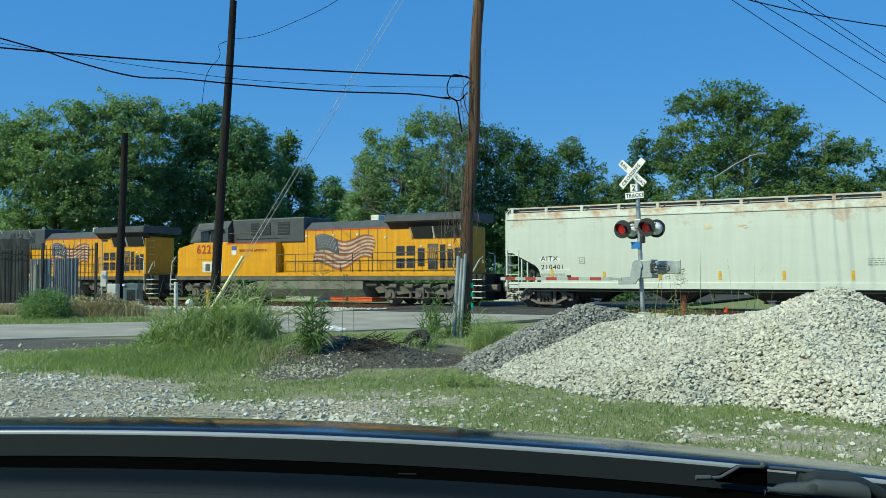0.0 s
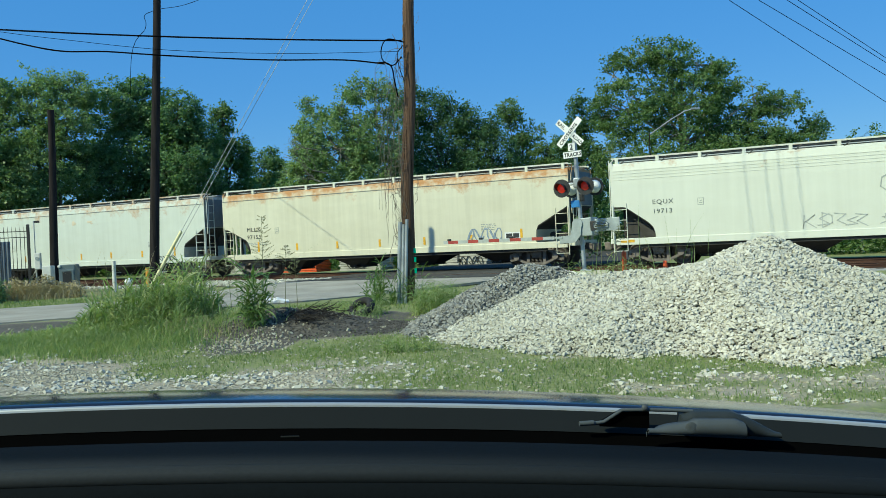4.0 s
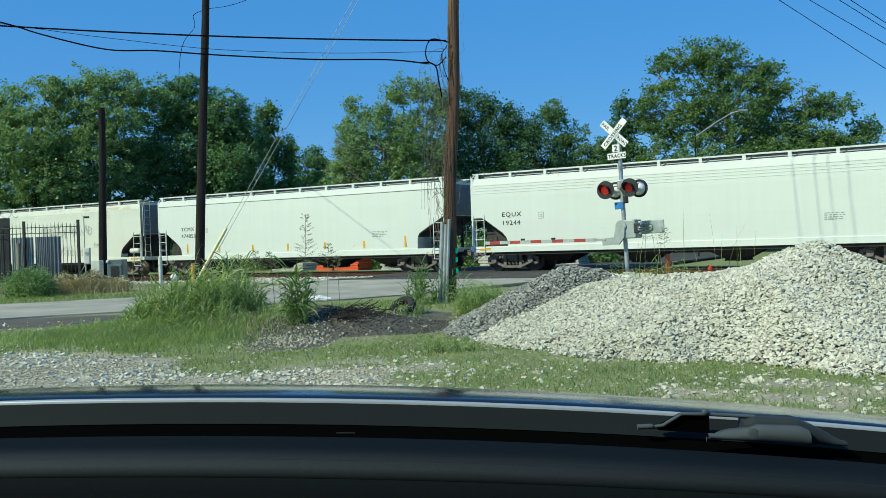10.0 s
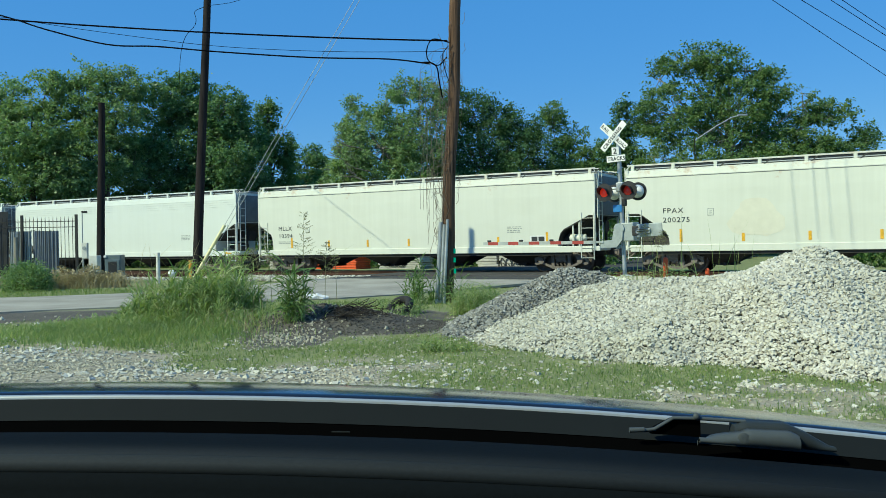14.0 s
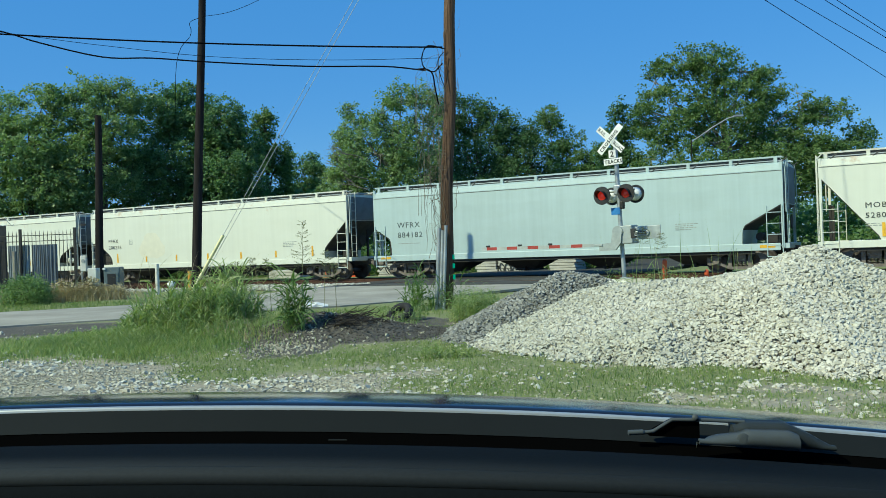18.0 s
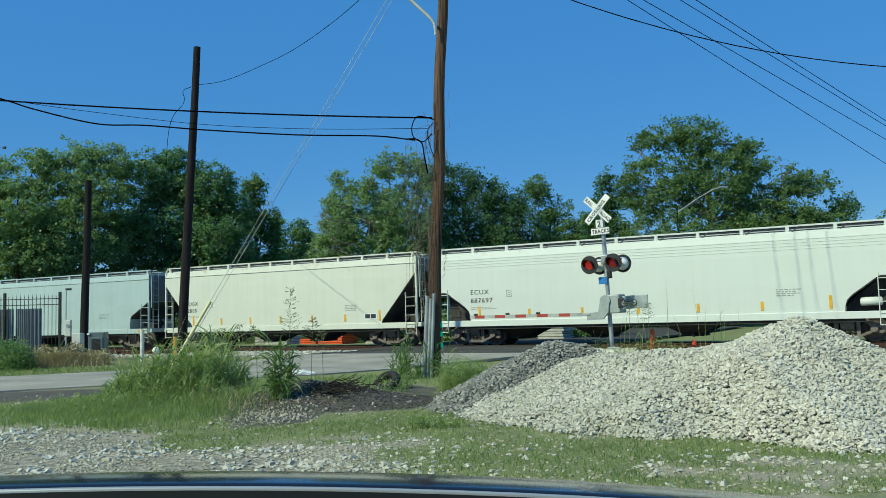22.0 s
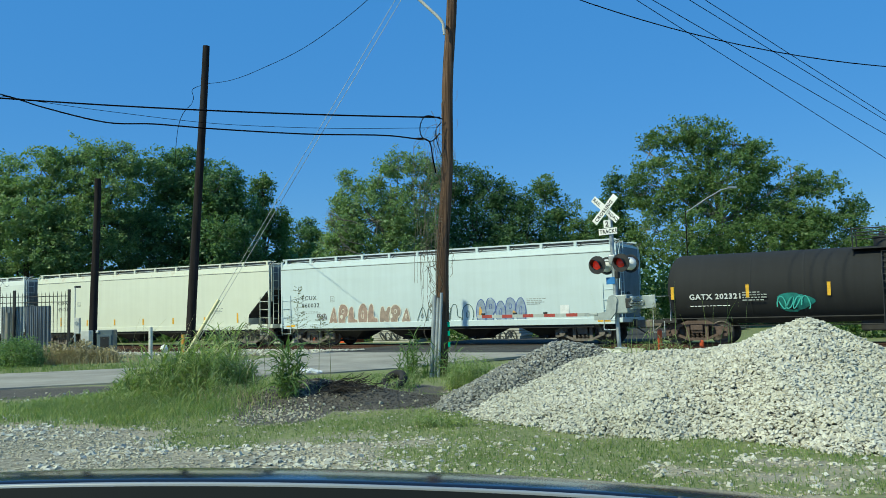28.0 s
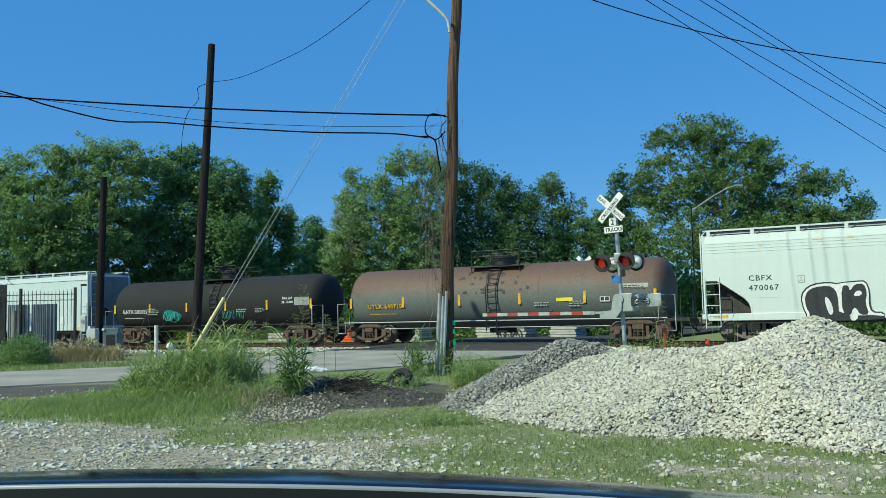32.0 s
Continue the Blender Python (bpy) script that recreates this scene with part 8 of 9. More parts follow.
    part("slot", Geo().soft_box(0.62, 1.00, -0.366, -0.355, 1.71, 1.79, 0.004), M["black"], cw)
    part("slot_bar", Geo().soft_box(0.62, 1.02, -0.372, -0.36, 1.74, 1.765, 0.004), M["galv"], cw)
    if arm:
        # striped arm along the track, seven bands
        tilt = pose(-0.55, -0.34, 1.46, 0, 2.3, 0)
        a = part("gate_arm", Geo().soft_box(-4.42, 0.05, -0.02, 0.02, -0.03, 0.04, 0.008), M["box_grey"], s, "lowered gate arm with red and grey bands")
        a.matrix_basis = tilt
        for k in range(-1, 10):
            x0 = max(-4.42, -4.23 + k * 0.40)
            part("arm_band", Geo().box(x0, -3.83 + k * 0.40, -0.034, -0.022, -0.05, 0.055), M["arm_red" if k % 2 == 0 else "arm_grey"], a)
        for x in (-4.2, -2.95, -1.8):
            part("arm_lamp", Geo().soft_box(x - 0.07, x + 0.07, -0.03, 0.03, 0.055, 0.12, 0.015), M["black"], a, "small lamp on the arm")
    return s


def behind(s, off, to):
    """The place on the same sight line at another distance from the track."""
    e = Vector((0.04, 0.03, 0.03))
    p = on_track(s, off, 0.03)
    k = (to + (TRACK - e).dot(AWAY)) / (off + (TRACK - e).dot(AWAY))
    return e + (p - e) * k


def barrier_stack(name, s, off, w, h, mat, label, rows=5, depth=1.6):
    t = holder(name, label, "barrier stack", Matrix.Translation(behind(s, off, 8.3)) @ pose(0, 0, 0, 0, 0, TRACK_RZ))
    rng = random.Random(int(s * 10) + 77)
    for k in range(rows):
        d = rng.uniform(-0.08, 0.08)
        part("board", Geo().soft_box(-w / 2 + d, w / 2 + d, -depth / 2, depth / 2, k * h / rows, (k + 0.86) * h / rows, 0.02), mat, t)
    return t


def build_things():
    build_poles()
    leaning_pole("utility_pole", nr(-7.70, 29, -0.1, K2), nr(-7.12, 29, 10.85, K2), 0.185, 0.13, M["pole_dark"], "dark bare wooden pole behind the weeds")
    leaning_pole("utility_pole", (-14.78, 39.5, -0.2), (-14.60, 39.5, 8.13), 0.19, 0.14, M["pole_dark"], "short dark wooden pole with no wires")
    # overhead wires
    wire("wire", (0.62, 22.9, 6.86), (-22.4, 22.9, 8.95), 0.34, 0.022, M["cable"], "thick black overhead cable")
    hang("wire", [(0.16, 22.9, 6.26), (-0.93, 22.9, 6.40), (-2.96, 22.9, 6.47), (-5.36, 22.9, 6.65), (-6.97, 22.9, 6.81), (-8.26, 22.9, 6.88), (-9.87, 22.9, 7.30), (-10.96, 22.9, 7.66), (-14.2, 22.9, 8.55), (-22.4, 22.9, 10.6)], 0.020, M["cable"], "sagging black overhead cable")
    hang("wire", [(0.55, 23.1, 6.62), (-2.4, 23.1, 6.66), (-5.41, 23.1, 6.84), (-8.04, 23.1, 7.19), (-10.06, 23.1, 7.51), (-14.0, 23.1, 8.2), (-22.4, 23.1, 9.8)], 0.007, M["cable"], "thin black overhead wire")
    hang("wire", [(-8.25, 33.0, 10.64), (-7.0, 32.2, 10.55), (-5.63, 31.0, 10.62), (-3.55, 29.0, 10.9), (-1.1, 26.0, 11.6), (1.1, 22.9, 12.9)], 0.010, M["cable"], "thin wire slung from the dark pole")
    hang("wire", [(-8.28, 33.0, 10.6), (-8.62, 33.0, 10.42), (-8.66, 33.2, 10.0), (-10.0, 36.0, 9.6), (-18.6, 66.0, 12.5)], 0.012, M["cable"], "thin wire towards the far trees")
    wire("wire", (1.2, 22.6, 11.3), (18.0, 22.6, 7.9), 1.17, 0.015, M["cable"], "sagging overhead power line")
    # power lines that fall away over the car park towards the far right
    for a, b in (((-9.72, 16.82, 17.39), (35.05, 47.59, 3.79)), ((-9.68, 15.98, 16.22), (35.56, 47.08, 5.16)), ((-8.25, 16.48, 16.61), (36.89, 47.51, 4.96)), ((-7.84, 16.03, 16.62), (37.21, 47.0, 4.48))):
        wire("wire", a, b, 0.0, 0.013, M["cable"], "thin overhead power line")
    g = Geo()
    for pts, r in (([(0.70, 23.5, 6.95), (0.25, 23.4, 7.02), (0.08, 23.4, 6.75), (0.12, 23.4, 6.45), (0.38, 23.4, 6.32), (0.62, 23.45, 6.55)], 0.017), ([(-0.10, 23.85, 6.49), (0.16, 23.6, 6.44), (0.34, 23.45, 6.28), (0.40, 23.42, 5.9), (0.48, 23.45, 5.45)], 0.020), ([(0.66, 23.45, 6.85), (0.50, 23.4, 6.6), (0.56, 23.4, 6.2), (0.66, 23.45, 5.9)], 0.012)):
        g.tube(slack(pts), r, 6)
    thing("cable_loop", g, M["cable"], "black cable loops beside the wooden pole", "cable", m=at_k(K1))
    # guy strand and its guard
    gy = holder("guy_wire", "steel guy strand with a yellow plastic guard", "guy wire", at_k(K1))
    a, b = Vector((-7.1, 25.1, 0.0)), Vector((1.12, 23.5, 13.1))
    part("strand", Geo().tube([a, b], 0.008, 5), M["strand"], gy)
    part("strand", Geo().tube([a + Vector((0.08, 0.1, 0)), b - Vector((0, 0, 0.3))], 0.008, 5), M["strand"], gy)
    part("guard", Geo().tube([a, a.lerp(b, 0.165)], [0.05, 0.045], 12), M["guard"], gy, "faded yellow plastic guard")
    signal("crossing_signal", (6.15, 27, 0.05), "railway crossing signal with crossbuck, flashing lamps and lowered gate", -37.0)
    signal("crossing_signal", (8.55, 48.5, -0.55), "far railway crossing signal seen from behind", 150.0, False)
    sl = holder("street_lamp", "slim grey street lamp in front of the tall tree", "street lamp", Matrix.Translation((3.75, 0, 0.9)))
    part("pole", Geo().tube([(13.3, 55, -0.9), (13.3, 55, 7.0)], [0.045, 0.03], 10), M["pole_dark"], sl)
    part("arm", Geo().tube([(13.3, 55, 6.9), (14.6, 54.9, 7.75), (15.6, 54.8, 8.3), (16.1, 54.8, 8.42)], 0.03, 8), M["strand"], sl)
    part("luminaire", Geo().soft_box(16.0, 16.6, 54.7, 54.9, 8.38, 8.5, 0.03), M["galv"], sl)
    # orange markers
    for x, y, h in ((7.41, 27.0, 0.92), (9.2, 28.5, 0.5)):
        g = Geo().tube([(0, 0, -0.1), (0, 0, h)], 0.075, 12).lathe((0, 0, h), (0, 0, 1), [(0, 0.075), (0.05, 0.06), (0.07, 0.02)], 12)
        thing("marker_post", g, M["orange"], "orange plastic marker post", "marker post", "orange markers", m=Matrix.Translation((x, y, 0)))
    # stacked barriers beyond the train
    barrier_stack("barrier_stack", 15.4, 6.6, 2.6, 0.55, M["concrete"], "stack of pale concrete barrier pieces", 3)
    barrier_stack("barrier_stack", 12.55, 6.6, 1.3, 0.36, M["orange"], "low row of orange plastic barrier boards", 3)
    barrier_stack("barrier_stack", 10.95, 6.6, 1.85, 0.82, M["orange"], "heaped stack of orange plastic barriers", 8)
    k = barrier_stack("barrier_stack", 7.0, 6.6, 2.9, 0.8, M["concrete"], "stack of pale barriers with black scrawls", 6)
    scribble(k, 0.9, 0.12, 1.6, 0.5, M["decal_black"], 0.84, 5, 0.03, n=4)
    barrier_stack("barrier_stack", 1.35, 6.6, 1.3, 0.9, M["concrete"], "stack of grey concrete pieces", 6)
    k = barrier_stack("barrier_stack", -0.2, 6.6, 1.6, 0.95, M["concrete"], "stack of grey concrete slabs with scrawls", 6)
    scribble(k, 0.7, 0.12, 1.3, 0.5, M["decal_black"], 0.84, 6, 0.03, n=4)
    barrier_stack("barrier_stack", -3.1, 6.6, 1.5, 0.85, M["concrete"], "low stack of grey concrete slabs", 6)
    # tyre
    g = Geo()
    rr = []
    for i in range(28):
        a = 2 * math.pi * i / 28
        rr.append([((0.23 + 0.085 * math.cos(b)) * math.cos(a), 0.10 * math.sin(b), (0.23 + 0.085 * math.cos(b)) * math.sin(a)) for b in [2 * math.pi * k / 12 for k in range(12)]])
    g.rings(rr + [rr[0]], False, True)
    thing("tyre", g, M["rubber"], "worn black tyre lying in the grass", "tyre", m=pose(-0.62, 19.2, 0.16, -52, 0, -38))
    # white litter
    stones("sandy_rocks", np.array([(5.1, 25.0, 0.2), (5.4, 25.1, 0.22), (5.72, 25.2, 0.2), (6.0, 25.1, 0.2), (6.35, 25.0, 0.16), (5.55, 24.7, 0.12), (6.2, 24.8, 0.12)]), 0.68, M["stone_heap"], "pale sandy rocks at the foot of the crossing signal", "rocks", 31, 0.8)
    thing("litter", Geo().rings([[(x, y * w, 0.03 + z * h) for y, z in ((-0.14, 0), (-0.12, 0.7), (-0.03, 0.45), (0.05, 1.0), (0.13, 0.5), (0.14, 0))] for x, w, h in ((-0.36, 0.4, 0.03), (-0.28, 0.9, 0.09), (-0.12, 1.0, 0.05), (0.02, 0.8, 0.11), (0.2, 1.0, 0.06), (0.36, 0.5, 0.04))]), M["sign_white"], "crumpled white litter on the mound", "litter", m=pose(-2.38, 18.6, 0.42, 16, 4, 10) @ Matrix.Scale(0.72, 4))
    # utility cabinets, posts
    cb = holder("utility_cabinet", "dark grey-green utility cabinet beside the pole", "cabinet", Matrix.Translation((-13.84, 38.7, 0)) @ Matrix.Scale(0.97, 4))
    part("case", Geo().soft_box(-0.36, 0.36, -0.3, 0.3, 0, 1.32, 0.03), M["cabinet"], cb)
    part("plinth", Geo().soft_box(-0.30, 0.30, -0.36, 0.2, 0, 0.16, 0.02), M["cabinet"], cb)
    part("louvre_panel", Geo().box(-0.18, 0.2, -0.345, -0.335, 0.45, 1.02), M["black"], cb, "dark louvred panel")
    part("cap_light", Geo().soft_box(-0.38, -0.26, -0.36, -0.24, 1.2, 1.3, 0.02), M["sign_white"], cb)
    part("door", Geo().soft_box(-0.30, 0.30, -0.33, -0.30, 0.12, 1.1, 0.01), M["cabinet"], cb)
    cb = holder("utility_cabinet", "small cream utility box at the pole", "cabinet", Matrix.Translation((-14.79, 38.9, 0)) @ Matrix.Scale(0.97, 4))
    part("case", Geo().soft_box(-0.2, 0.2, -0.25, 0.25, 0, 1.3, 0.03), M["cream"], cb)
    thing("marker_post", Geo().tube([(0, 0, 0), (0, 0, 1.35)], 0.085, 12), M["cream"], "white round marker post", "marker post", m=Matrix.Translation((-11.6, 37.6, 0)))
    thing("white_globe", Geo().lathe((0, 0, 0.33), (0, 0, 1), [(-0.16, 0.03), (-0.12, 0.11), (-0.06, 0.155), (0.0, 0.17), (0.06, 0.155), (0.12, 0.11), (0.16, 0.03)], 18).tube([(0, 0, -0.05), (0, 0, 0.2)], 0.05, 8), M["sign_white"], "small white globe on a short stem in the grass", "globe", m=Matrix.Translation((-10.6, 36.2, 0.15)))
    thing("marker_post", Geo().tube([(0, 0, -0.3), (0, 0, 0.72)], 0.09, 12), M["decal_amber2"], "short amber marker beside the dark pole", "marker post", m=Matrix.Translation((-9.05, 33.4, 0.35)))
    mb = holder("meter_box", "pale meter box on a thin post beside the fence", "meter box", Matrix.Translation((-15.65, 40.0, 0)))
    part("box", Geo().soft_box(-0.14, 0.14, -0.09, 0.09, 1.12, 1.85, 0.03), M["cream"], mb)
    part("dial", Geo().disc((0, -0.1, 1.6), (0, 1, 0), 0.08, 0.03, 16), M["box_grey"], mb)
    part("post", Geo().tube([(-0.12, 0.1, -0.1), (-0.12, 0.1, 1.2)], 0.03, 8), M["galv"], mb)
    part("pipe", Geo().tube([(-0.05, -0.02, 1.15), (-0.35, 0, 0.7), (-0.42, 0, 0.0)], 0.05, 8), M["galv"], mb)
    sp = holder("sign_post", "thin grey post with a small plate on top", "sign post", Matrix.Translation((-16.15, 41.0, 0)))
    part("post", Geo().tube([(0, 0, -0.1), (0, 0, 3.32)], 0.025, 8), M["galv"], sp)
    part("plate", Geo().soft_box(-0.03, 0.25, -0.02, 0.02, 3.24, 3.34, 0.005), M["black"], sp)
    build_fence()


def build_fence():
    f = holder("fence", "black iron picket fence with ribbed metal sheets", "fence")
    a, b = Vector((-34, 44.4, 0)), Vector((-17.55, 43.8, 0))
    n = 84
    pk = None
    for i in range(n + 1):
        p = a.lerp(b, i / n)
        if i % 14 == 0:
            part("post", Geo().soft_box(p.x - 0.06, p.x + 0.06, p.y - 0.06, p.y + 0.06, 0, 3.3, 0.01), M["fence"], f)
        elif pk is None:
            pk = part("picket", Geo().tube([(0, 0, 0.1), (0, 0, 3.05), (0, 0, 3.22)], [0.016, 0.016, 0.002], 5), M["fence"], f)
            pk.matrix_basis = Matrix.Translation(p)
        else:
            again("picket", pk, f, Matrix.Translation(p))
    for z in (0.35, 2.68, 2.97):
        part("fence_rail", Geo().tube([a + Vector((0, 0, z)), b + Vector((0, 0, z))], 0.022, 6), M["fence"], f)
    for x0, x1, mt in ((-21.0, -19.95, "sheet"), (-19.8, -18.55, "sheet_blue")):
        k = 0
        x = x0
        while x < x1:
            y = a.y + (b.y - a.y) * (x - a.x) / (b.x - a.x) + 0.12
            part("sheet_panel", Geo().rings([[(x, y, z), (x + 0.05, y - 0.035, z), (x + 0.13, y - 0.035, z), (x + 0.18, y, z), (x + 0.18, y + 0.02, z), (x, y + 0.02, z)] for z in (0.05, 2.5)]), M[mt], f)
            x += 0.185
    # dark privacy mesh with a slack coil of razor wire above it, and a grey timber post
    y = 44.12
    g = Geo()
    folds = 60
    g.rings([[(-34 + 12.9 * i / folds, y + 0.03 * math.sin(i * 1.7) + o, z) for z in (0.25, 3.5)] + [(-34 + 12.9 * i / folds, y + 0.03 * math.sin(i * 1.7) + o + 0.012, z) for z in (3.5, 0.25)] for i in range(folds + 1) for o in (0.0,)], True)
    part("mesh_screen", g, M["mesh_screen"], f, "dark grey privacy mesh")
    turns = 26
    part("razor_coil", Geo().tube([(-33 + 12.4 * i / (turns * 12) + 0.06 * math.sin(i * 0.7), 43.95 + 0.24 * math.cos(i * math.pi / 6), 3.72 + 0.22 * math.sin(i * math.pi / 6)) for i in range(turns * 12)], 0.012, 4, False, False), M["galv"], f, "slack coil of bright razor wire")
    part("timber_post", Geo().tube([(-20.45, 43.6, 0.0), (-20.46, 43.6, 2.2)], [0.11, 0.10], 10), M["bark_grey"], f, "grey timber post")


# ---- the parked car round the camera ----
def build_car():
    c = holder("parked_car", "dark interior and bonnet edge of a parked car", "car")
    # lines across the car fall off towards the far side
    def zx(x):
        return -0.005 - 0.0588 * x - 0.077 * x * x
    xs = [-0.84 + 0.06 * i for i in range(29)]
    def sweep(prof, smooth=True):
        return Geo().rings([[(x, y, z + zx(x)) for y, z in prof] for x in xs], True, smooth)
    part("bonnet", sweep([(0.803, 1.396), (0.803, 1.4042), (0.82, 1.4046), (0.845, 1.4040), (0.87, 1.4024), (0.90, 1.3995), (0.94, 1.394), (1.1, 1.362), (1.6, 1.23), (2.1, 1.02), (2.2, 0.9), (2.2, 0.5), (0.803, 0.5)]), M["hood"], c, "dark blue glossy bonnet")
    part("bonnet_lip", sweep([(0.7985, 1.395), (0.7985, 1.4030), (0.7995, 1.4042), (0.8015, 1.4046), (0.803, 1.4040), (0.803, 1.395)]), M["lip"], c, "bonnet rear edge with its highlight put in as pale colour")
    part("cowl", sweep([(0.775, 1.3872), (0.7965, 1.4016), (0.798, 1.401), (0.798, 1.386)], False), M["trim"], c, "dark grey cowl")
    # black strip that stands for the shadow under the cowl
    part("recess", sweep([(0.742, 1.36), (0.742, 1.366), (0.775, 1.3865), (0.795, 1.3858), (0.795, 1.2), (0.742, 1.2)]), M["gap_shade"], c, "black strip as the shade of the gap below the windscreen")
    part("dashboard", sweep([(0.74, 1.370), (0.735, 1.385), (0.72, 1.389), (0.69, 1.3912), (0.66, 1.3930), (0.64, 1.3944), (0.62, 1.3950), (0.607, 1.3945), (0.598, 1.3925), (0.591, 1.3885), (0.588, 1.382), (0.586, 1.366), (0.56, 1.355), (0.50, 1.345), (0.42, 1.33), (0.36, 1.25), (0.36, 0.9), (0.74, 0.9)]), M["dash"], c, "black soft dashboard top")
    # the paler tone of this edge is a painted highlight
    part("dash_edge", sweep([(0.626, 1.3946), (0.620, 1.3958), (0.612, 1.3960), (0.604, 1.3950), (0.598, 1.3934), (0.594, 1.3908), (0.596, 1.3895), (0.606, 1.393), (0.615, 1.394)]), M["dash_edge"], c, "dashboard edge with its highlight put in as grey")
    part("lower_pad", sweep([(0.583, 1.360), (0.583, 1.3755), (0.575, 1.3765), (0.54, 1.374), (0.48, 1.364), (0.48, 1.35)]), M["pad_blue"], c, "dark blue lower pad")
    # wiper pivot: a black cover behind a rounded grey moulding, a black block for a pocket's shade and a bright wiper
    # end beside it
    def top(x):
        return float(np.interp(x, [0.255, 0.259, 0.265, 0.273, 0.292, 0.298, 0.333, 0.352, 0.374], [1.3952, 1.4000, 1.4060, 1.4085, 1.4118, 1.4145, 1.4160, 1.4092, 1.3985]))
    def ridge(x0, x1, n, y0, y1, drop):
        rows = []
        for i in range(n + 1):
            x = x0 + (x1 - x0) * i / n
            h, lo = top(x) - drop + zx(x), 1.3935 + zx(x)
            rows.append([(x, y0, lo), (x, y0, max(lo + 0.003, h - 0.004)), (x, y0 + 0.003, max(lo + 0.004, h)), (x, y1, h + 0.001), (x, y1, lo)])
        return Geo().rings(rows, True, True)
    part("wiper_pivot", ridge(0.288, 0.374, 24, 0.757, 0.772, 0.0035), M["pivot_dark"], c, "dark grey wiper pivot cover")
    cap = part("pivot_cap", ridge(0.2555, 0.340, 30, 0.748, 0.757, 0.0085), M["pivot"], c, "grey moulded pivot cap")
    part("screw", Geo().lathe((0.292, 0.7485, 1.3995 + zx(0.292)), (0, -1, 0), [(0, 0.0052), (0.0005, 0.004), (0.0006, 0.002)], 18), M["pivot"], cap)
    part("pocket", Geo().rings([[(x, 0.768, 1.394 + zx(x)), (x, 0.768, h + zx(x)), (x, 0.774, h + zx(x)), (x, 0.774, 1.394 + zx(x))] for x, h in ((0.219, 1.397), (0.238, 1.4085), (0.262, 1.4095))]), M["gap_shade"], c, "black block as the shade of a pocket beside the wiper pivot")
    part("wiper_arm", Geo().tube([(x, 0.766, h + zx(x)) for x, h in ((0.212, 1.3965), (0.222, 1.3985), (0.238, 1.4092), (0.262, 1.4105), (0.30, 1.4110))], 0.0017, 6), M["pivot"], c, "slim grey wiper arm")
    part("wiper_blade", Geo().tube([(0.200, 0.764, 1.3965 + zx(0.200)), (0.2125, 0.764, 1.3978 + zx(0.2125))], 0.0022, 8), M["pivot"], c, "grey wiper end")
    # small raised stud, added to stand for a glint beside the arm
    part("wiper_rivet", Geo().lathe((0.2575, 0.764, 1.4125 + zx(0.2575)), (0, -1, 0.2), [(0, 0.003), (0.001, 0.0026), (0.0016, 0.001)], 12), M["pivot"], c, "small grey stud added for a glint")
    part("nozzle", Geo().tube([(-0.05, 0.742, 1.385), (-0.035, 0.742, 1.3845)], 0.0009, 6), M["trim"], c)
    # cabin shell above and behind: roof, pillars, doors, rear wall, floor
    part("roof", Geo().rings([[(x, 0.12, 1.80), (x, -0.5, 1.86), (x, -1.9, 1.80), (x, -1.9, 1.76), (x, -0.5, 1.82), (x, 0.12, 1.76)] for x in (-0.72, 0.72)]), M["lining"], c, "grey headlining")
    for sx in (-1, 1):
        part("pillar", Geo().tube([(sx * 0.84, 0.86, 1.30), (sx * 0.74, 0.12, 1.79)], 0.035, 8), M["lining"], c)
        part("pillar", Geo().tube([(sx * 0.86, -0.55, 1.1), (sx * 0.76, -0.6, 1.80)], 0.05, 8), M["lining"], c)
        part("door", Geo().soft_box(*sorted((sx * 0.84, sx * 0.90)), -1.9, 0.9, 0.35, 1.22, 0.02), M["lining"], c)
        for y in (1.35, -1.35):
            w = part("wheel", Geo().lathe((sx * 0.70, y, 0.32), (sx, 0, 0), [(0, 0.05), (0, 0.30), (0.03, 0.32), (0.19, 0.32), (0.22, 0.29), (0.22, 0.19), (0.20, 0.17), (0.20, 0.03)], 28), M["rubber"], c)
    part("rear_wall", Geo().soft_box(-0.85, 0.85, -1.95, -1.88, 0.35, 1.80, 0.02), M["lining"], c)
    part("cabin_floor", Geo().soft_box(-0.85, 0.85, -1.9, 0.8, 0.30, 0.36, 0.01), M["dash"], c)


M["lining"] = plain("cabin_lining", (0.10, 0.10, 0.105), 0.9, 0, 0.15, 5, 200, 0.1)


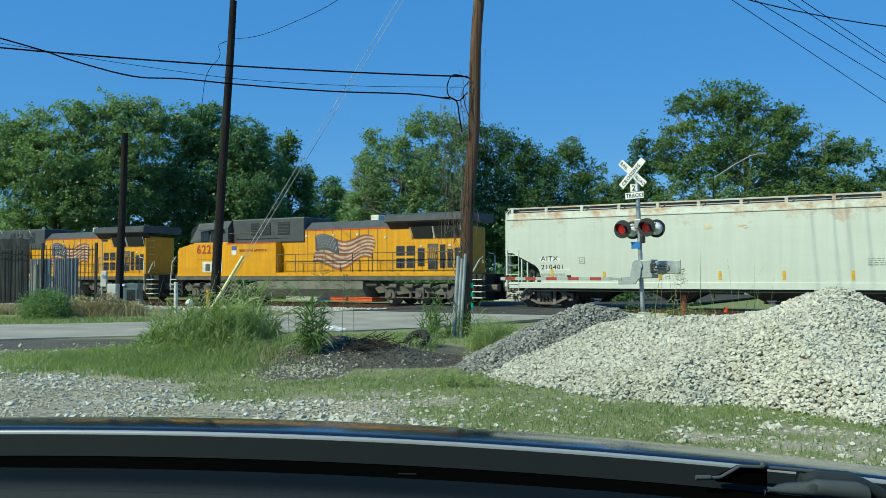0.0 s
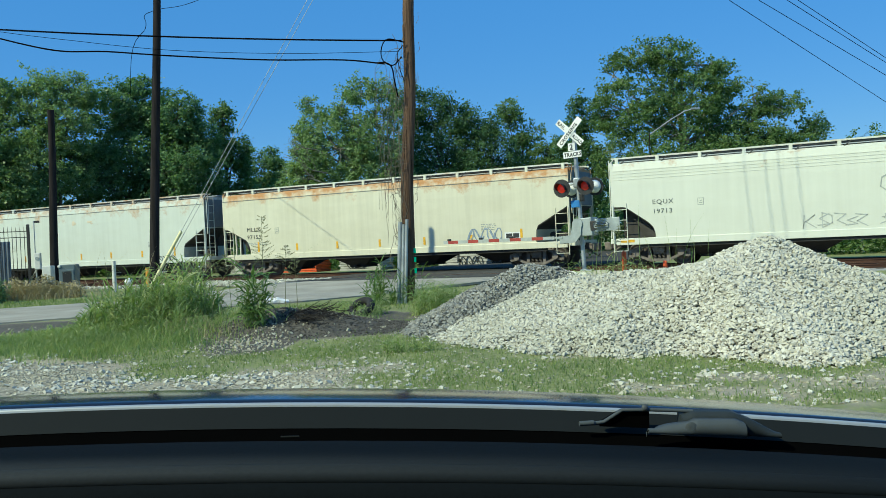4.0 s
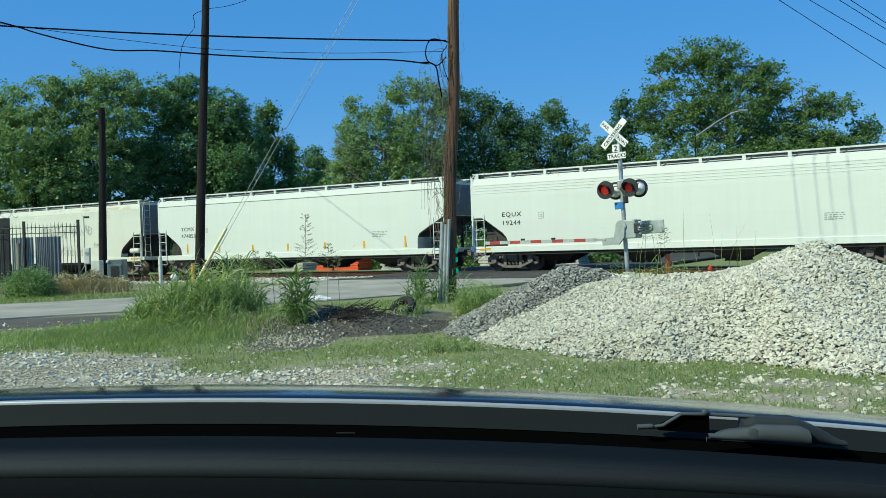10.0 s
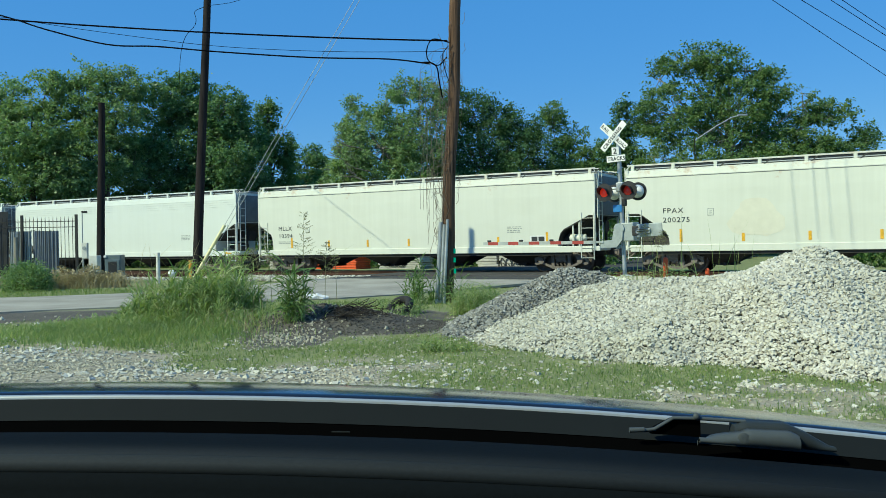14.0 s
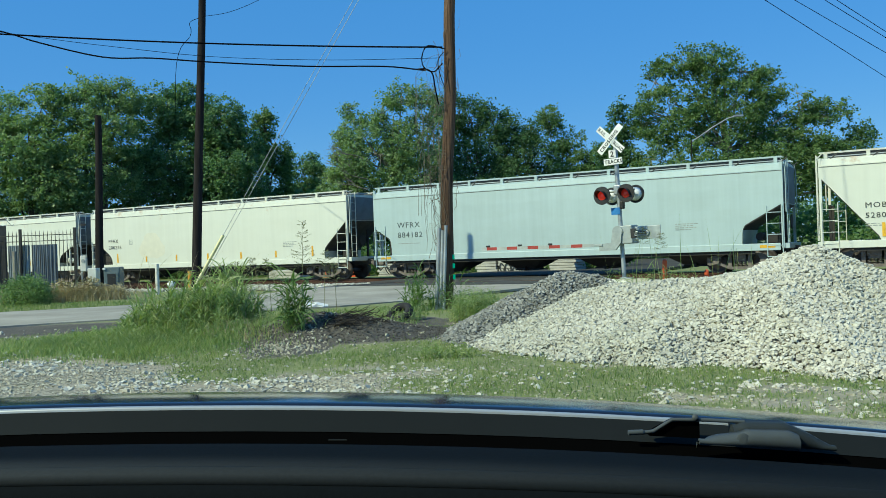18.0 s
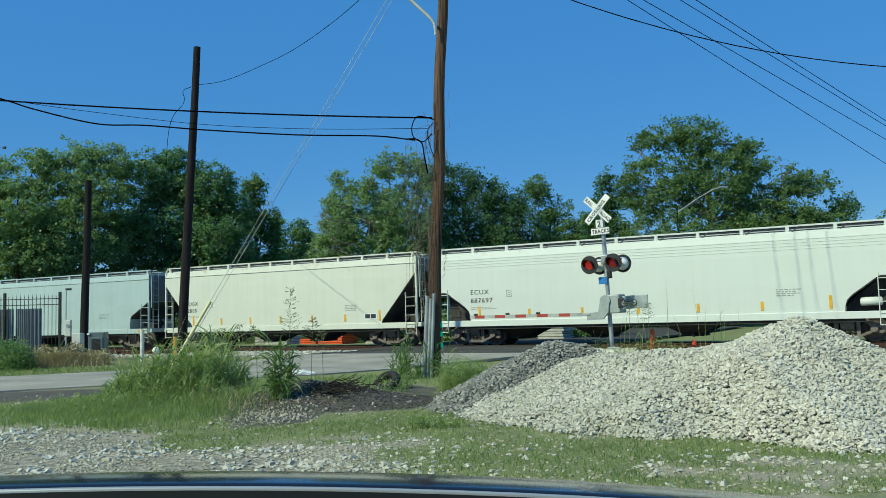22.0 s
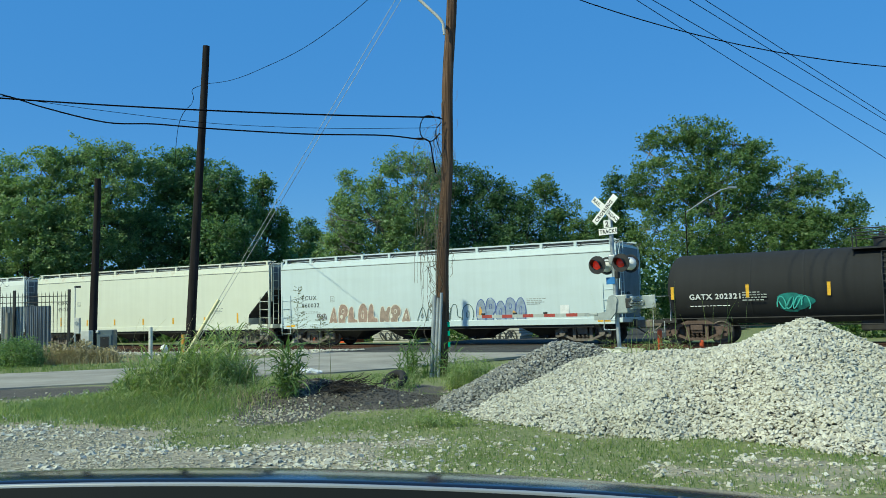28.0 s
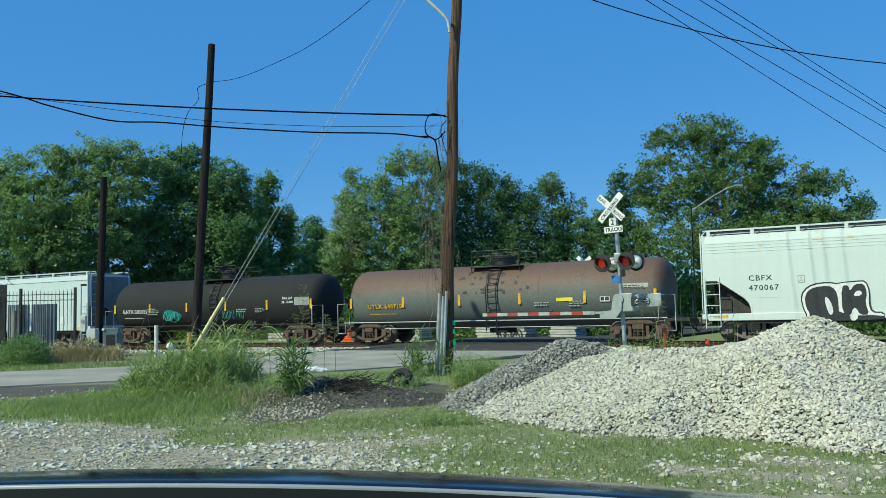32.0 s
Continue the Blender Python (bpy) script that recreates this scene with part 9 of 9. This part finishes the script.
def build_bird():
    """A bird flying along +x: slim body with head, two wings hinged on it, a fanned tail."""
    b = holder("bird", "small dark grey bird flapping across the clear sky", "bird", group="birds in the sky")
    part("body", Geo().lathe((-0.11, 0, 0), (1, 0, 0), [(0, 0.012), (0.04, 0.032), (0.10, 0.048), (0.16, 0.045), (0.195, 0.028), (0.215, 0.03), (0.24, 0.022), (0.25, 0.006), (0.268, 0.002)], 12), M["bird_grey"], b)
    part("tail", Geo().rings([[(-0.08, -0.02, 0.008), (-0.08, 0.02, 0.008), (-0.08, 0.02, -0.004), (-0.08, -0.02, -0.004)], [(-0.23, -0.055, 0.006), (-0.23, 0.055, 0.006), (-0.23, 0.055, 0.002), (-0.23, -0.055, 0.002)]]), M["bird_dark"], b)
    wings = []
    for s in (-1, 1):
        rows = [(0.0, 0.08, -0.06, 0.012), (0.10, 0.10, -0.07, 0.010), (0.20, 0.07, -0.08, 0.006), (0.28, 0.0, -0.10, 0.003)]
        g = Geo().rings([[(f, s * y, h), (a, s * y, h * 0.4), (a, s * y, -h * 0.4), (f, s * y, -h * 0.6)] for y, f, a, h in rows])
        w = part("wing", g, M["bird_dark"], b)
        w.matrix_basis = Matrix.Translation((0, s * 0.03, 0.02))
        wings.append((w, s))
    return b, wings


BIRDS = [build_bird(), build_bird()]
build_things()
build_plants()
build_trees()
build_car()

# ---- what moves: the train passes from right to left ----
TRAVEL = [(0.0, 0.0), (1.0, 8.36), (3.0, 24.8), (6.0, 49.25), (9.0, 73.6), (13.0, 106.5), (18.0, 147.55), (23.0, 188.75), (28.0, 229.6), (32.0, 262.7)]

FLIGHTS = [
    [(0.0, -190, 26), (21.5, -19, 8.2), (22.6, -11.06, 9.04), (22.8, -9.74, 9.29), (23.0, -8.67, 9.47), (23.2, -7.08, 9.68), (23.4, -5.59, 9.94), (23.6, -3.8, 10.3), (23.8, -1.76, 10.75), (24.0, 0.48, 11.33), (24.2, 2.71, 11.96), (24.4, 5.1, 12.55), (24.6, 7.65, 13.12), (25.2, 15.5, 15.0), (32.0, 100, 34)],
    [(0.0, -185, 26), (21.3, -18, 7.2), (22.6, -8.69, 8.61), (22.8, -7.55, 9.01), (23.0, -6.65, 9.31), (23.2, -5.6, 9.5), (23.4, -4.69, 9.57), (23.6, -3.7, 9.6), (23.8, -2.53, 9.72), (24.0, -1.07, 9.93), (24.2, 0.66, 10.24), (24.4, 2.62, 10.61), (24.6, 4.88, 11.4), (24.8, 7.51, 12.37), (25.0, 9.88, 13.3), (26.0, 22, 17.5), (32.0, 95, 36)]]


def motions():
    for car, mid in TRAIN:
        walk(car, [(t, Matrix.Translation(on_track(mid + s, 0.0, RAIL_Z)) @ pose(0, 0, 0, 0, 0, TRACK_RZ)) for t, s in TRAVEL])
    for k, ((bird, wings), flight) in enumerate(zip(BIRDS, FLIGHTS)):
        walk(bird, [(t, pose(x * 1.8, 59.5 - 0.9 * k, 1.53 + (z - 1.53) * 1.8, 12, -14, 8 - 20 * k)) for t, x, z in flight])
        beats = [0.0] + [21.5 + 0.1 * i for i in range(45)] + [32.0]
        for w, side in wings:
            walk(w, [(t, pose(0, side * 0.03, 0.02, side * (38 if (i + k) % 2 else -32), 0, 0)) for i, t in enumerate(beats)])


motions()
